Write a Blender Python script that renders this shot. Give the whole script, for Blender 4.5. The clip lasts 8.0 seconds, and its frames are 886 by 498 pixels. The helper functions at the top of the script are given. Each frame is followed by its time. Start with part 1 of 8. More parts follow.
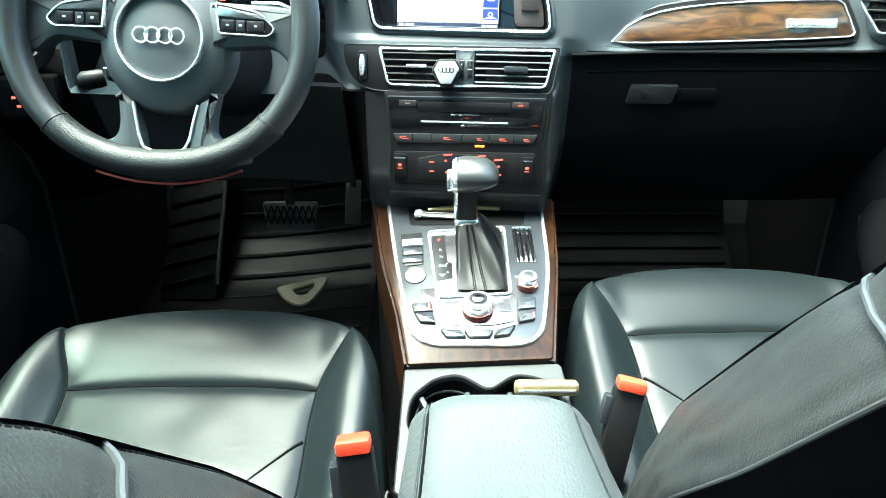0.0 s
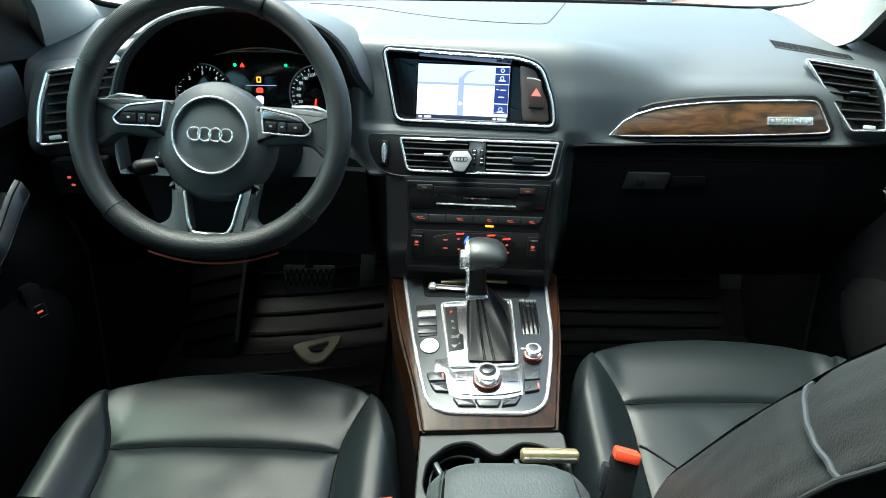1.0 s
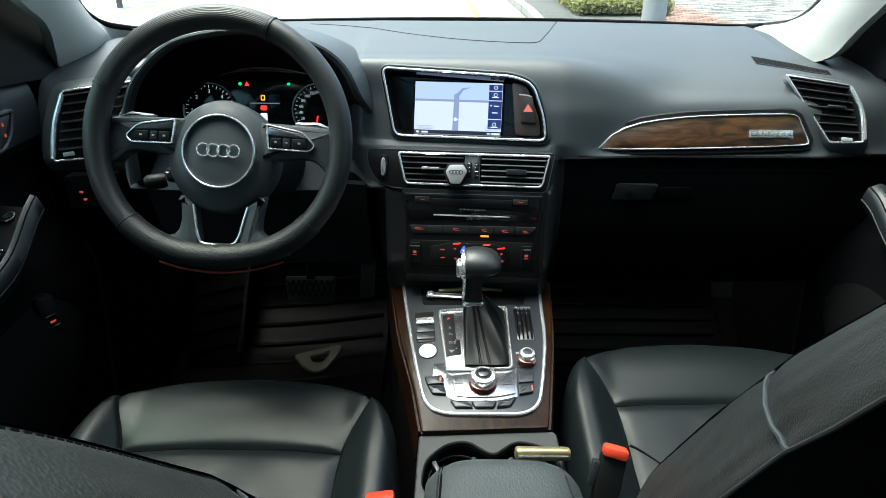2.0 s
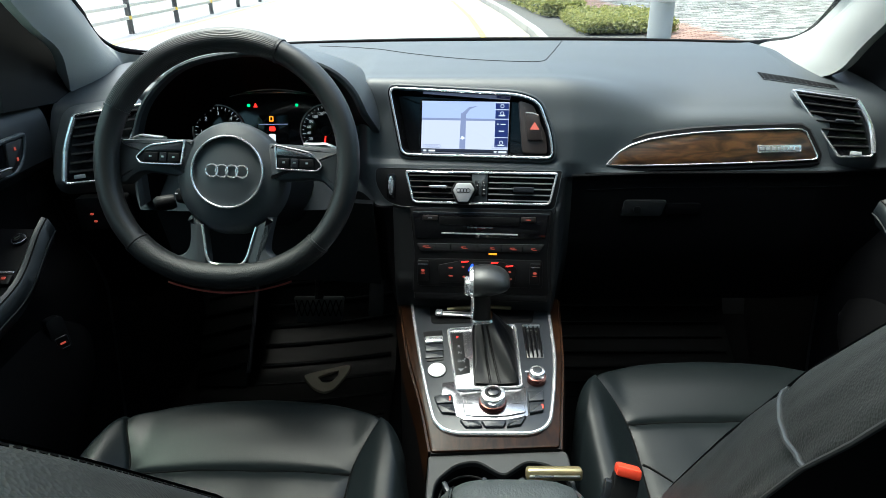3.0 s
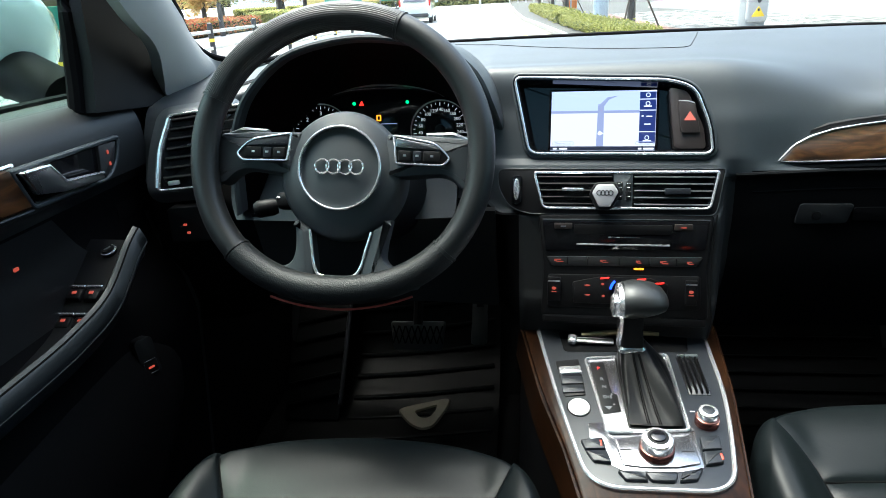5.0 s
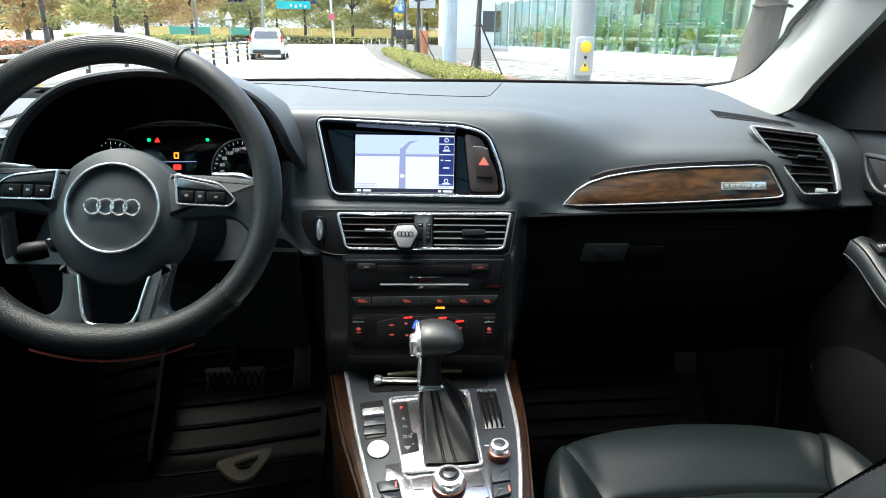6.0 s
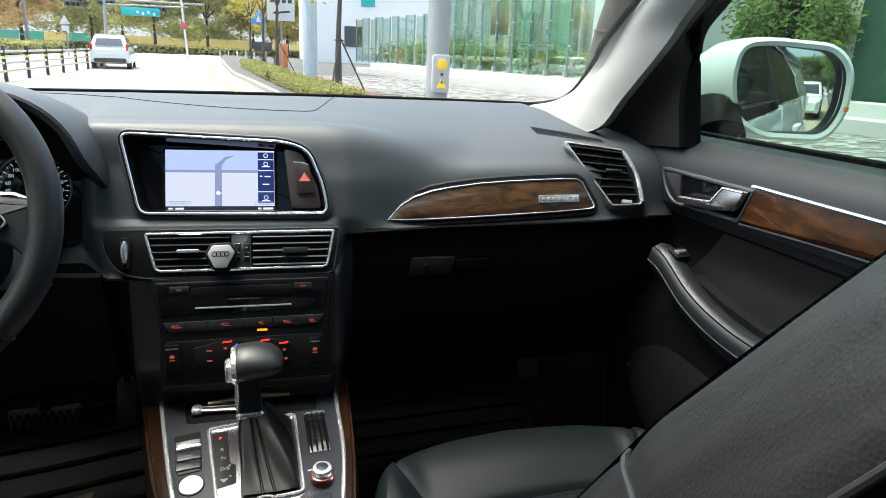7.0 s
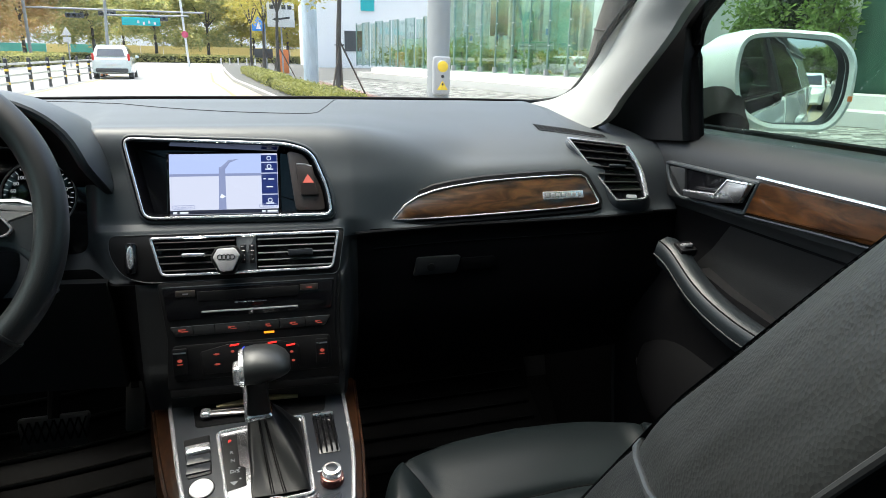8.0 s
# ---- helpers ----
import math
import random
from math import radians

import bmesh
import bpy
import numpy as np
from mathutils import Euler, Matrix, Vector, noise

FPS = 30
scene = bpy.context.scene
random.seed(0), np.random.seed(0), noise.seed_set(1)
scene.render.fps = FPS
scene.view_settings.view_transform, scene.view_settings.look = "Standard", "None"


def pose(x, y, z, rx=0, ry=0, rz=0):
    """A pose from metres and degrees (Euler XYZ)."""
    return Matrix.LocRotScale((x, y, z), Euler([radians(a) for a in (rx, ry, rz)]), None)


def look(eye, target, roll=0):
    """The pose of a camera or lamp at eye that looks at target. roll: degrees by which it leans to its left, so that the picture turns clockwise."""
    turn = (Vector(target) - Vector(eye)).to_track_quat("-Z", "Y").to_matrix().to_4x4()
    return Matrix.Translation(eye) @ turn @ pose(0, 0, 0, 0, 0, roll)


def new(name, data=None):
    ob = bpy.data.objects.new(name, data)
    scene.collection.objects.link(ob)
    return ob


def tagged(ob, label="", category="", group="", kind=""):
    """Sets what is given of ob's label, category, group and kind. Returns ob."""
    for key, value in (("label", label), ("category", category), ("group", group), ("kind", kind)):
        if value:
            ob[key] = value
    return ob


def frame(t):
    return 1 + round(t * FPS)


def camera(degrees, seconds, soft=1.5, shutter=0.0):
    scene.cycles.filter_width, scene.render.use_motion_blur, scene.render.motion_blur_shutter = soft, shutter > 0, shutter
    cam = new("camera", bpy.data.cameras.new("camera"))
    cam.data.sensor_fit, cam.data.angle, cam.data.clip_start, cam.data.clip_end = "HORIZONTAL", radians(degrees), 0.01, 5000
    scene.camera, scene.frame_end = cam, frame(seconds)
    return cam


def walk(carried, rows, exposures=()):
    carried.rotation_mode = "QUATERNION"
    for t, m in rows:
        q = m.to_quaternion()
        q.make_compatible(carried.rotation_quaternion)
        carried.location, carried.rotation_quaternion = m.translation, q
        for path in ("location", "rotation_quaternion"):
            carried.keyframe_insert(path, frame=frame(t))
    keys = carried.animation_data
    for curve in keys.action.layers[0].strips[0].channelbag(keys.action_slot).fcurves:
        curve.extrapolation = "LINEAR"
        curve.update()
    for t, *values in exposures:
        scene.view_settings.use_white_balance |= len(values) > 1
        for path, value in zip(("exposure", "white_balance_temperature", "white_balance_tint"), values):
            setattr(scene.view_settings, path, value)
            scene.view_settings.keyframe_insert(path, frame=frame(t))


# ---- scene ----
cam = camera(68.7, 8.0, soft=0.85)
METRES, EYE, TILT, LEAN, TURN = 0.55, 1.37, -31.5, 0.0, 0.0
ROWS = [
    (0.0, 0.0, 0.0, 0.0, 0.0, 0.0, -0.0),
    (0.5, -0.0271, -0.1047, 0.0687, 0.17, 2.1, -0.93),
    (1.0, -0.0273, -0.1723, 0.078, 0.31, 4.05, -0.85),
    (2.5, -0.017, -0.2688, 0.0539, 0.43, 5.74, -0.23),
    (3.0, -0.018, -0.2529, 0.0549, 1.09, 6.96, -0.0),
    (3.5, -0.0544, -0.1252, 0.0562, 2.4, 8.33, -0.11),
    (4.0, -0.1363, 0.0174, 0.0264, 4.65, 9.41, -0.66),
    (4.2, -0.1745, 0.0346, 0.0309, 5.33, 9.54, -0.85),
    (5.3, -0.2091, 0.0424, 0.0355, 7.26, 10.25, -0.88),
    (5.5, -0.201, 0.0419, 0.0308, 5.39, 10.82, -1.09),
    (6.0, -0.0583, 0.047, 0.0429, -5.07, 13.07, 2.3),
    (6.5, 0.0487, 0.0477, 0.0432, -13.3, 13.26, 5.59),
    (7.0, 0.0694, 0.042, 0.0421, -15.88, 13.49, 6.73),
    (7.5, 0.0736, 0.0463, 0.0357, -15.84, 13.42, 7.22),
    (8.0, 0.0682, 0.0475, 0.033, -15.19, 13.77, 7.86),
]
EXPOSURES = [(0.0, 4.35, 5700, -14), (0.5, 3.62, 5750, -12), (1.0, 2.90, 5800, -9), (2.5, 2.02, 5850, -5), (4.0, 2.08, 5850, -2), (5.5, 2.5, 5850, 0), (6.0, 2.36, 6050, 2), (6.5, 2.08, 6200, 3), (8.0, 1.92, 6200, 3)]
walk(cam, [(t, pose(-0.04, 0, EYE, TILT, LEAN, TURN) @ pose(METRES * x, METRES * y, METRES * z, 90 + pitch, roll, yaw)) for t, x, y, z, yaw, pitch, roll in ROWS], EXPOSURES)

# ---- light: hazy daylight, a soft high sun ahead and to the left ----
world = bpy.data.worlds.new("sky")
scene.world = world
world.use_nodes = True
sky = world.node_tree.nodes.new("ShaderNodeTexSky")
sky.sky_type, sky.sun_disc = "NISHITA", False
sky.sun_elevation, sky.sun_rotation = radians(72), radians(308)
sky.air_density, sky.dust_density, sky.ozone_density = 1.0, 8.0, 1.0
world.node_tree.nodes["Background"].inputs["Strength"].default_value = 0.165
world.node_tree.links.new(sky.outputs["Color"], world.node_tree.nodes["Background"].inputs["Color"])
sun = new("sun", bpy.data.lights.new("sun", "SUN"))
sun.data.energy, sun.data.angle, sun.data.color = 0.45, radians(30), (1.0, 0.98, 0.95)
sun.matrix_world = look((-8, 6, 30), (0, 0, 0))


# ---- materials ----
def rgb(c):
    return (c, c, c, 1) if isinstance(c, (int, float)) else (*c, 1)


def mat(name, col, rough=0.5, metal=0.0, scale=300.0, bump=0.15, vary=0.12, big=6.0, coat=0.0, spec=0.5, kind="noise", depth=0.0006, stretch=(1, 1, 1), coat_rough=0.06, crease=0.0, crease_scale=22.0):
    """A surface with fine relief and two scales of variation."""
    m = bpy.data.materials.new(name)
    m.use_nodes = True
    nt, b = m.node_tree, m.node_tree.nodes["Principled BSDF"]
    add, join = nt.nodes.new, nt.links.new
    tc, mp = add("ShaderNodeTexCoord"), add("ShaderNodeMapping")
    mp.inputs["Scale"].default_value = stretch
    join(tc.outputs["Object"], mp.inputs["Vector"])
    n1 = add("ShaderNodeTexNoise")
    n1.inputs["Scale"].default_value, n1.inputs["Detail"].default_value = big, 5
    join(mp.outputs[0], n1.inputs["Vector"])
    mix = add("ShaderNodeMix")
    mix.data_type = "RGBA"
    c = rgb(col)
    mix.inputs["A"].default_value = (*[v * (1 - vary) for v in c[:3]], 1)
    mix.inputs["B"].default_value = (*[min(1, v * (1 + vary)) for v in c[:3]], 1)
    join(n1.outputs["Fac"], mix.inputs["Factor"])
    join(mix.outputs["Result"], b.inputs["Base Color"])
    if kind == "leather":
        n2 = add("ShaderNodeTexVoronoi")
        n2.inputs["Scale"].default_value = scale
        height = n2.outputs["Distance"]
    else:
        n2 = add("ShaderNodeTexNoise")
        n2.inputs["Scale"].default_value, n2.inputs["Detail"].default_value = scale, 3
        height = n2.outputs["Fac"]
    join(mp.outputs[0], n2.inputs["Vector"])
    mr = add("ShaderNodeMapRange")
    mr.inputs["To Min"].default_value, mr.inputs["To Max"].default_value = rough - min(0.07, 0.4 * rough), min(1, rough + min(0.07, 0.4 * rough))
    join(n1.outputs["Fac"], mr.inputs["Value"])
    join(mr.outputs[0], b.inputs["Roughness"])
    if bump > 0:
        bp = add("ShaderNodeBump")
        bp.inputs["Strength"].default_value, bp.inputs["Distance"].default_value = bump, depth
        join(height, bp.inputs["Height"])
        join(bp.outputs[0], b.inputs["Normal"])
        if crease > 0:
            n3, bq = add("ShaderNodeTexNoise"), add("ShaderNodeBump")
            n3.inputs["Scale"].default_value, n3.inputs["Detail"].default_value, n3.inputs["Distortion"].default_value = crease_scale, 4, 1.2
            bq.inputs["Strength"].default_value, bq.inputs["Distance"].default_value = crease, 0.004
            join(mp.outputs[0], n3.inputs["Vector"])
            join(n3.outputs["Fac"], bq.inputs["Height"])
            join(bq.outputs[0], bp.inputs["Normal"])
    b.inputs["Metallic"].default_value, b.inputs["Coat Weight"].default_value = metal, coat
    b.inputs["Coat Roughness"].default_value = coat_rough
    b.inputs["Specular IOR Level"].default_value = spec
    return m


def glow(name, col, strength):
    m = bpy.data.materials.new(name)
    m.use_nodes = True
    b = m.node_tree.nodes["Principled BSDF"]
    b.inputs["Base Color"].default_value = (0.02, 0.02, 0.02, 1)
    b.inputs["Emission Color"].default_value, b.inputs["Emission Strength"].default_value = rgb(col), strength
    b.inputs["Roughness"].default_value = 0.3
    return m


def pane_glass(name, tint, gloss=0.025):
    m = bpy.data.materials.new(name)
    m.use_nodes = True
    nt = m.node_tree
    nt.nodes.clear()
    add, join = nt.nodes.new, nt.links.new
    tr, gl, fr, mx, out = (add(k) for k in ("ShaderNodeBsdfTransparent", "ShaderNodeBsdfGlossy", "ShaderNodeLayerWeight", "ShaderNodeMixShader", "ShaderNodeOutputMaterial"))
    pw = add("ShaderNodeMath")
    pw.operation, pw.inputs[1].default_value = "POWER", 5.0
    sc = add("ShaderNodeMath")
    sc.operation, sc.inputs[1].default_value, sc.inputs[2].default_value = "MULTIPLY_ADD", 0.7, gloss
    tr.inputs["Color"].default_value, gl.inputs["Roughness"].default_value = (*tint, 1), 0.01
    fr.inputs["Blend"].default_value = 0.5
    join(fr.outputs["Facing"], pw.inputs[0])
    join(pw.outputs[0], sc.inputs[0])
    join(sc.outputs[0], mx.inputs["Fac"])
    join(tr.outputs[0], mx.inputs[1])
    join(gl.outputs[0], mx.inputs[2])
    join(mx.outputs[0], out.inputs["Surface"])
    return m


def wood_mat(name, stretch, dark, light, coat=1.0):
    """Glossy burr veneer: long figure with dark knots under a clear coat."""
    m = bpy.data.materials.new(name)
    m.use_nodes = True
    nt, b = m.node_tree, m.node_tree.nodes["Principled BSDF"]
    add, join = nt.nodes.new, nt.links.new
    tc, mp = add("ShaderNodeTexCoord"), add("ShaderNodeMapping")
    mp.inputs["Scale"].default_value = stretch
    join(tc.outputs["Object"], mp.inputs["Vector"])
    n1, n2 = add("ShaderNodeTexNoise"), add("ShaderNodeTexNoise")
    n1.inputs["Scale"].default_value, n1.inputs["Detail"].default_value, n1.inputs["Distortion"].default_value = 5, 8, 1.6
    n2.inputs["Scale"].default_value, n2.inputs["Detail"].default_value = 60, 4
    join(mp.outputs[0], n1.inputs["Vector"])
    join(mp.outputs[0], n2.inputs["Vector"])
    ramp = add("ShaderNodeValToRGB")
    ramp.color_ramp.elements[0].position, ramp.color_ramp.elements[1].position = 0.35, 0.68
    ramp.color_ramp.elements[0].color, ramp.color_ramp.elements[1].color = (*dark, 1), (*light, 1)
    join(n1.outputs["Fac"], ramp.inputs["Fac"])
    mix = add("ShaderNodeMix")
    mix.data_type, mix.blend_type = "RGBA", "MULTIPLY"
    mix.inputs["Factor"].default_value = 0.5
    join(ramp.outputs[0], mix.inputs["A"])
    join(n2.outputs["Color"], mix.inputs["B"])
    join(mix.outputs["Result"], b.inputs["Base Color"])
    b.inputs["Roughness"].default_value, b.inputs["Coat Weight"].default_value, b.inputs["Coat Roughness"].default_value = 0.35, coat, 0.03
    b.inputs["Specular IOR Level"].default_value = 0.5 if coat > 0.5 else 0.10
    return m


def leaf_mat(name, a, b_):
    m = bpy.data.materials.new(name)
    m.use_nodes = True
    nt, b = m.node_tree, m.node_tree.nodes["Principled BSDF"]
    geo = nt.nodes.new("ShaderNodeNewGeometry")
    mix = nt.nodes.new("ShaderNodeMix")
    mix.data_type = "RGBA"
    mix.inputs["A"].default_value, mix.inputs["B"].default_value = (*a, 1), (*b_, 1)
    nt.links.new(geo.outputs["Random Per Island"], mix.inputs["Factor"])
    nt.links.new(mix.outputs["Result"], b.inputs["Base Color"])
    b.inputs["Roughness"].default_value = 0.55
    tl, mx = nt.nodes.new("ShaderNodeBsdfTranslucent"), nt.nodes.new("ShaderNodeMixShader")
    mx.inputs["Fac"].default_value = 0.45
    nt.links.new(mix.outputs["Result"], tl.inputs["Color"])
    nt.links.new(b.outputs[0], mx.inputs[1])
    nt.links.new(tl.outputs[0], mx.inputs[2])
    nt.links.new(mx.outputs[0], nt.nodes["Material Output"].inputs["Surface"])
    return m


DASH = mat("soft_dash_plastic", (0.039, 0.046, 0.050), 0.46, scale=900, bump=0.25, vary=0.06, depth=0.0004)
DARK = mat("dark_interior_plastic", (0.006, 0.006, 0.0065), 0.5, scale=900, bump=0.2, depth=0.0003, spec=0.2)
# black plastic; on the lower dash and doors it also carries their shade
LOWER = mat("black_plastic_and_shade", (0.0032, 0.0032, 0.0036), 0.66, scale=900, bump=0.2, depth=0.0003, spec=0.055)
DOORHIDE = mat("matt_black_door_leather", (0.0065, 0.007, 0.0072), 0.5, scale=700, bump=0.2, kind="leather", depth=0.0004, vary=0.2, spec=0.3)
STACK = mat("dark_grey_stack_plastic", (0.016, 0.017, 0.0175), 0.5, scale=900, bump=0.2, depth=0.0003, spec=0.3)
DOORTRIM = mat("dark_grey_door_plastic", (0.0145, 0.016, 0.0165), 0.52, scale=900, bump=0.25, depth=0.0004, vary=0.06)
PALE = mat("pale_grey_plastic", (0.46, 0.46, 0.47), 0.35, metal=0.3, bump=0.05)
SILVER = mat("silver_painted_plastic", (0.36, 0.36, 0.375), 0.22, metal=0.95, scale=1500, bump=0.04, vary=0.04)
GLOSS = mat("piano_black_plastic", (0.006, 0.006, 0.007), 0.1, bump=0.0)
SMOKE = mat("brown_grey_plastic", (0.034, 0.027, 0.025), 0.38, scale=900, bump=0.1)
LEATHER = mat("black_leather", (0.0046, 0.0066, 0.0074), 0.36, scale=900, bump=0.14, kind="leather", depth=0.0004, vary=0.2, spec=0.19, crease=0.10)
PLEAT = mat("matt_gaiter_leather", (0.006, 0.0062, 0.0065), 0.42, spec=0.16, scale=700, bump=0.18, kind="leather", depth=0.0004, vary=0.2)
HIDE = mat("grained_leather", (0.0215, 0.0228, 0.0222), 0.45, scale=520, bump=0.38, kind="leather", depth=0.0007, vary=0.35, big=11, spec=0.35, crease=0.32, crease_scale=15)
GRAIN = mat("wrinkled_armrest_leather", (0.056, 0.062, 0.062), 0.5, spec=0.30, scale=230, bump=0.6, vary=0.15, depth=0.0016, stretch=(1.6, 0.8, 1))
COVER = mat("ribbed_wheel_leather", (0.0115, 0.0132, 0.0135), 0.42, scale=900, bump=0.15, kind="leather", depth=0.0008, vary=0.25)
PIPING = mat("grey_piping", (0.030, 0.031, 0.031), 0.5, bump=0.2)
# pocket piping, paler than the other piping to show a lit edge
SEAMEDGE = mat("lit_grey_pocket_edge", (0.060, 0.062, 0.064), 0.4, bump=0.1)
ARMHIDE = mat("smooth_armrest_leather", (0.0105, 0.0135, 0.0155), 0.36, scale=800, bump=0.15, kind="leather", depth=0.0004, vary=0.2, spec=0.30)
STITCH = mat("black_thread", (0.003, 0.003, 0.003), 0.8, bump=0.0, spec=0.05)
CHROME = mat("chrome", (0.88, 0.88, 0.89), 0.20, metal=0.82, bump=0.0, vary=0.03)
SATIN = mat("satin_aluminium", (0.72, 0.72, 0.73), 0.28, metal=1.0, scale=1500, bump=0.05, vary=0.05)
GUN = mat("grey_console_plastic", (0.019, 0.0215, 0.026), 0.34, spec=0.35, metal=0.12, scale=1200, bump=0.1)
# pale colour takes the place of the sky mirrored in the start button
BUTTON = mat("button_with_sky_reflection", (0.70, 0.70, 0.71), 0.35, metal=0.2, bump=0.03, vary=0.03)
STIPPLE = mat("stippled_wheel_leather", (0.010, 0.0115, 0.0118), 0.46, spec=0.35, scale=650, bump=0.5, kind="leather", depth=0.0008, vary=0.25)
WOOD = wood_mat("walnut_veneer", (3, 12, 12), (0.020, 0.009, 0.004), (0.13, 0.060, 0.022))
SIDEWOOD = wood_mat("walnut_veneer_sides", (14, 3, 10), (0.022, 0.009, 0.0035), (0.085, 0.034, 0.010), 0.35)
# shaded copy of the walnut, for the console frame and sides
CONSOLEWOOD = wood_mat("shaded_walnut_sides", (14, 4, 14), (0.007, 0.003, 0.0015), (0.034, 0.0135, 0.005), 0.06)
CARGLASS = mat("dark_car_glass", (0.11, 0.12, 0.14), 0.25, bump=0.0, spec=0.3)
RUBBER = mat("black_rubber", (0.016, 0.017, 0.018), 0.5, scale=500, bump=0.3, vary=0.2)
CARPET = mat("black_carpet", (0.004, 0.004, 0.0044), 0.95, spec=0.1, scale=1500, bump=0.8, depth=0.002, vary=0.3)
PEDAL = mat("worn_grey_pedal_rubber", (0.075, 0.075, 0.072), 0.4, scale=400, bump=0.3, vary=0.3)
# mat rubber taken down to near black for the shade of the footwells
MAT = mat("shaded_mat_rubber", (0.0010, 0.0013, 0.0014), 0.42, spec=0.07, scale=400, bump=0.3, vary=0.3)
BADGE = mat("beige_mat_patch", (0.072, 0.064, 0.045), 0.7, scale=400, bump=0.3, vary=0.15)
LINING = mat("mid_grey_roof_cloth", (0.11, 0.11, 0.107), 0.9, scale=1600, bump=0.3, vary=0.06)
PILLAR = mat("pale_grey_trim_cloth", (0.27, 0.28, 0.265), 0.85, scale=1600, bump=0.3, vary=0.06)
RED = mat("orange_red_plastic", (0.72, 0.055, 0.022), 0.4, scale=500, bump=0.08)
# knob collars: metal with a red reflection mixed into the colour
COLLAR = mat("collar_with_red_reflection", (0.16, 0.065, 0.055), 0.2, metal=0.8, bump=0.0)
REDRIM = mat("red_thread_seam", (0.40, 0.06, 0.045), 0.5, bump=0.1)
PAINT = mat("white_car_paint", (0.72, 0.78, 0.76), 0.22, scale=8, bump=0.0, vary=0.02, coat=1.0)
GOLD = mat("brushed_gold_metal", (0.55, 0.46, 0.25), 0.3, metal=0.8, scale=900, bump=0.1)
MIRROR = mat("mirror_silver", (0.86, 0.89, 0.88), 0.003, metal=1.0, bump=0.0, vary=0.0)
WINDSCREEN = pane_glass("windscreen_glass", (0.97, 0.985, 0.975))
TINTED = pane_glass("green_tinted_glass", (0.68, 0.79, 0.73))
PRIVACY = pane_glass("dark_tinted_glass", (0.22, 0.24, 0.235))
ROOFGLASS = pane_glass("roof_glass", (0.40, 0.50, 0.495))
LAMP_RED = glow("red_indicator", (1.0, 0.018, 0.012), 0.6)
LAMP_SALMON = glow("salmon_red_legend", (1.0, 0.20, 0.14), 0.22)
LAMP_DIM = glow("dim_red_legend", (1.0, 0.13, 0.08), 0.10)
LAMP_AMBER = glow("amber_indicator", (1.0, 0.27, 0.01), 0.5)
LAMP_GREEN = glow("green_indicator", (0.03, 1.0, 0.25), 0.35)
LAMP_BLUE = glow("blue_indicator", (0.02, 0.07, 1.0), 0.9)
LAMP_WHITE = glow("pale_legend", (0.8, 0.82, 0.85), 0.10)
MAP_DAY = glow("screen_map", (0.80, 0.80, 0.98), 0.25)
MAP_SKY = glow("screen_sky", (0.55, 0.63, 1.0), 0.26)
MAP_ROAD = glow("screen_road", (0.30, 0.33, 0.55), 0.26)
MAP_BLUE = glow("screen_panel_blue", (0.02, 0.04, 0.22), 0.2)
MAP_TEXT = glow("screen_white", (0.9, 0.92, 1.0), 0.3)
MAP_DARK = glow("screen_dark", (0.015, 0.02, 0.06), 0.15)


# ---- building helpers ----
def thing(name, at, label, category, group="", kind=""):
    e = new(name)
    e.location = at
    e.empty_display_size = 0.05
    return tagged(e, label, category, group, kind)


def mesh_of(name, bm, material, angle=35):
    bmesh.ops.recalc_face_normals(bm, faces=bm.faces)
    me = bpy.data.meshes.new(name)
    bm.to_mesh(me)
    bm.free()
    for f in me.polygons:
        f.use_smooth = True
    me.set_sharp_from_angle(angle=radians(angle))
    me.materials.append(material)
    return me


def part(name, bm, material, parent, label="", angle=35):
    """One mesh, given in world coordinates, under a thing or one of its parts."""
    ob = new(name, mesh_of(name, bm, material, angle))
    ob.parent = parent
    top = parent
    while top.parent is not None:
        top = top.parent
    if parent is top:
        ob.matrix_parent_inverse = Matrix.Translation(-top.location) if top.type == "EMPTY" else Matrix.Identity(4)
    return tagged(ob, label)


def solo(name, bm, material, label="", category="", kind="", group="", angle=35):
    return tagged(new(name, mesh_of(name, bm, material, angle)), label, category, group, kind)


def B():
    return bmesh.new()


def rbox(c, s, r=0.003, seg=2, m=None, bm=None):
    """A box with rounded edges, centred at c, turned by m."""
    out = bm or B()
    tmp = B()
    bmesh.ops.create_cube(tmp, size=1)
    bmesh.ops.scale(tmp, vec=s, verts=tmp.verts)
    r = min(r, 0.45 * min(s))
    if r > 0:
        bmesh.ops.bevel(tmp, geom=list(tmp.edges), offset=r, segments=seg, profile=0.5, affect="EDGES")
    place = Matrix.Translation(c) @ (m or Matrix.Identity(4))
    merge(out, tmp, place)
    return out


def merge(out, tmp, place=None):
    table = {}
    for v in tmp.verts:
        table[v] = out.verts.new(place @ v.co if place else v.co)
    for f in tmp.faces:
        try:
            out.faces.new([table[v] for v in f.verts])
        except ValueError:
            pass
    tmp.free()
    return out


def FR(o, yaw=0.0, lean=0.0):
    """A plane's frame: x along it to the right, y up along it, z out of it towards the cabin."""
    a, b = radians(yaw), radians(lean)
    u = Vector((math.cos(a), math.sin(a), 0))
    w = Vector((-math.sin(a), math.cos(a), 0))
    v = w * math.sin(b) + Vector((0, 0, math.cos(b)))
    n = u.cross(v)
    return Matrix(((u.x, v.x, n.x, o[0]), (u.y, v.y, n.y, o[1]), (u.z, v.z, n.z, o[2]), (0, 0, 0, 1)))


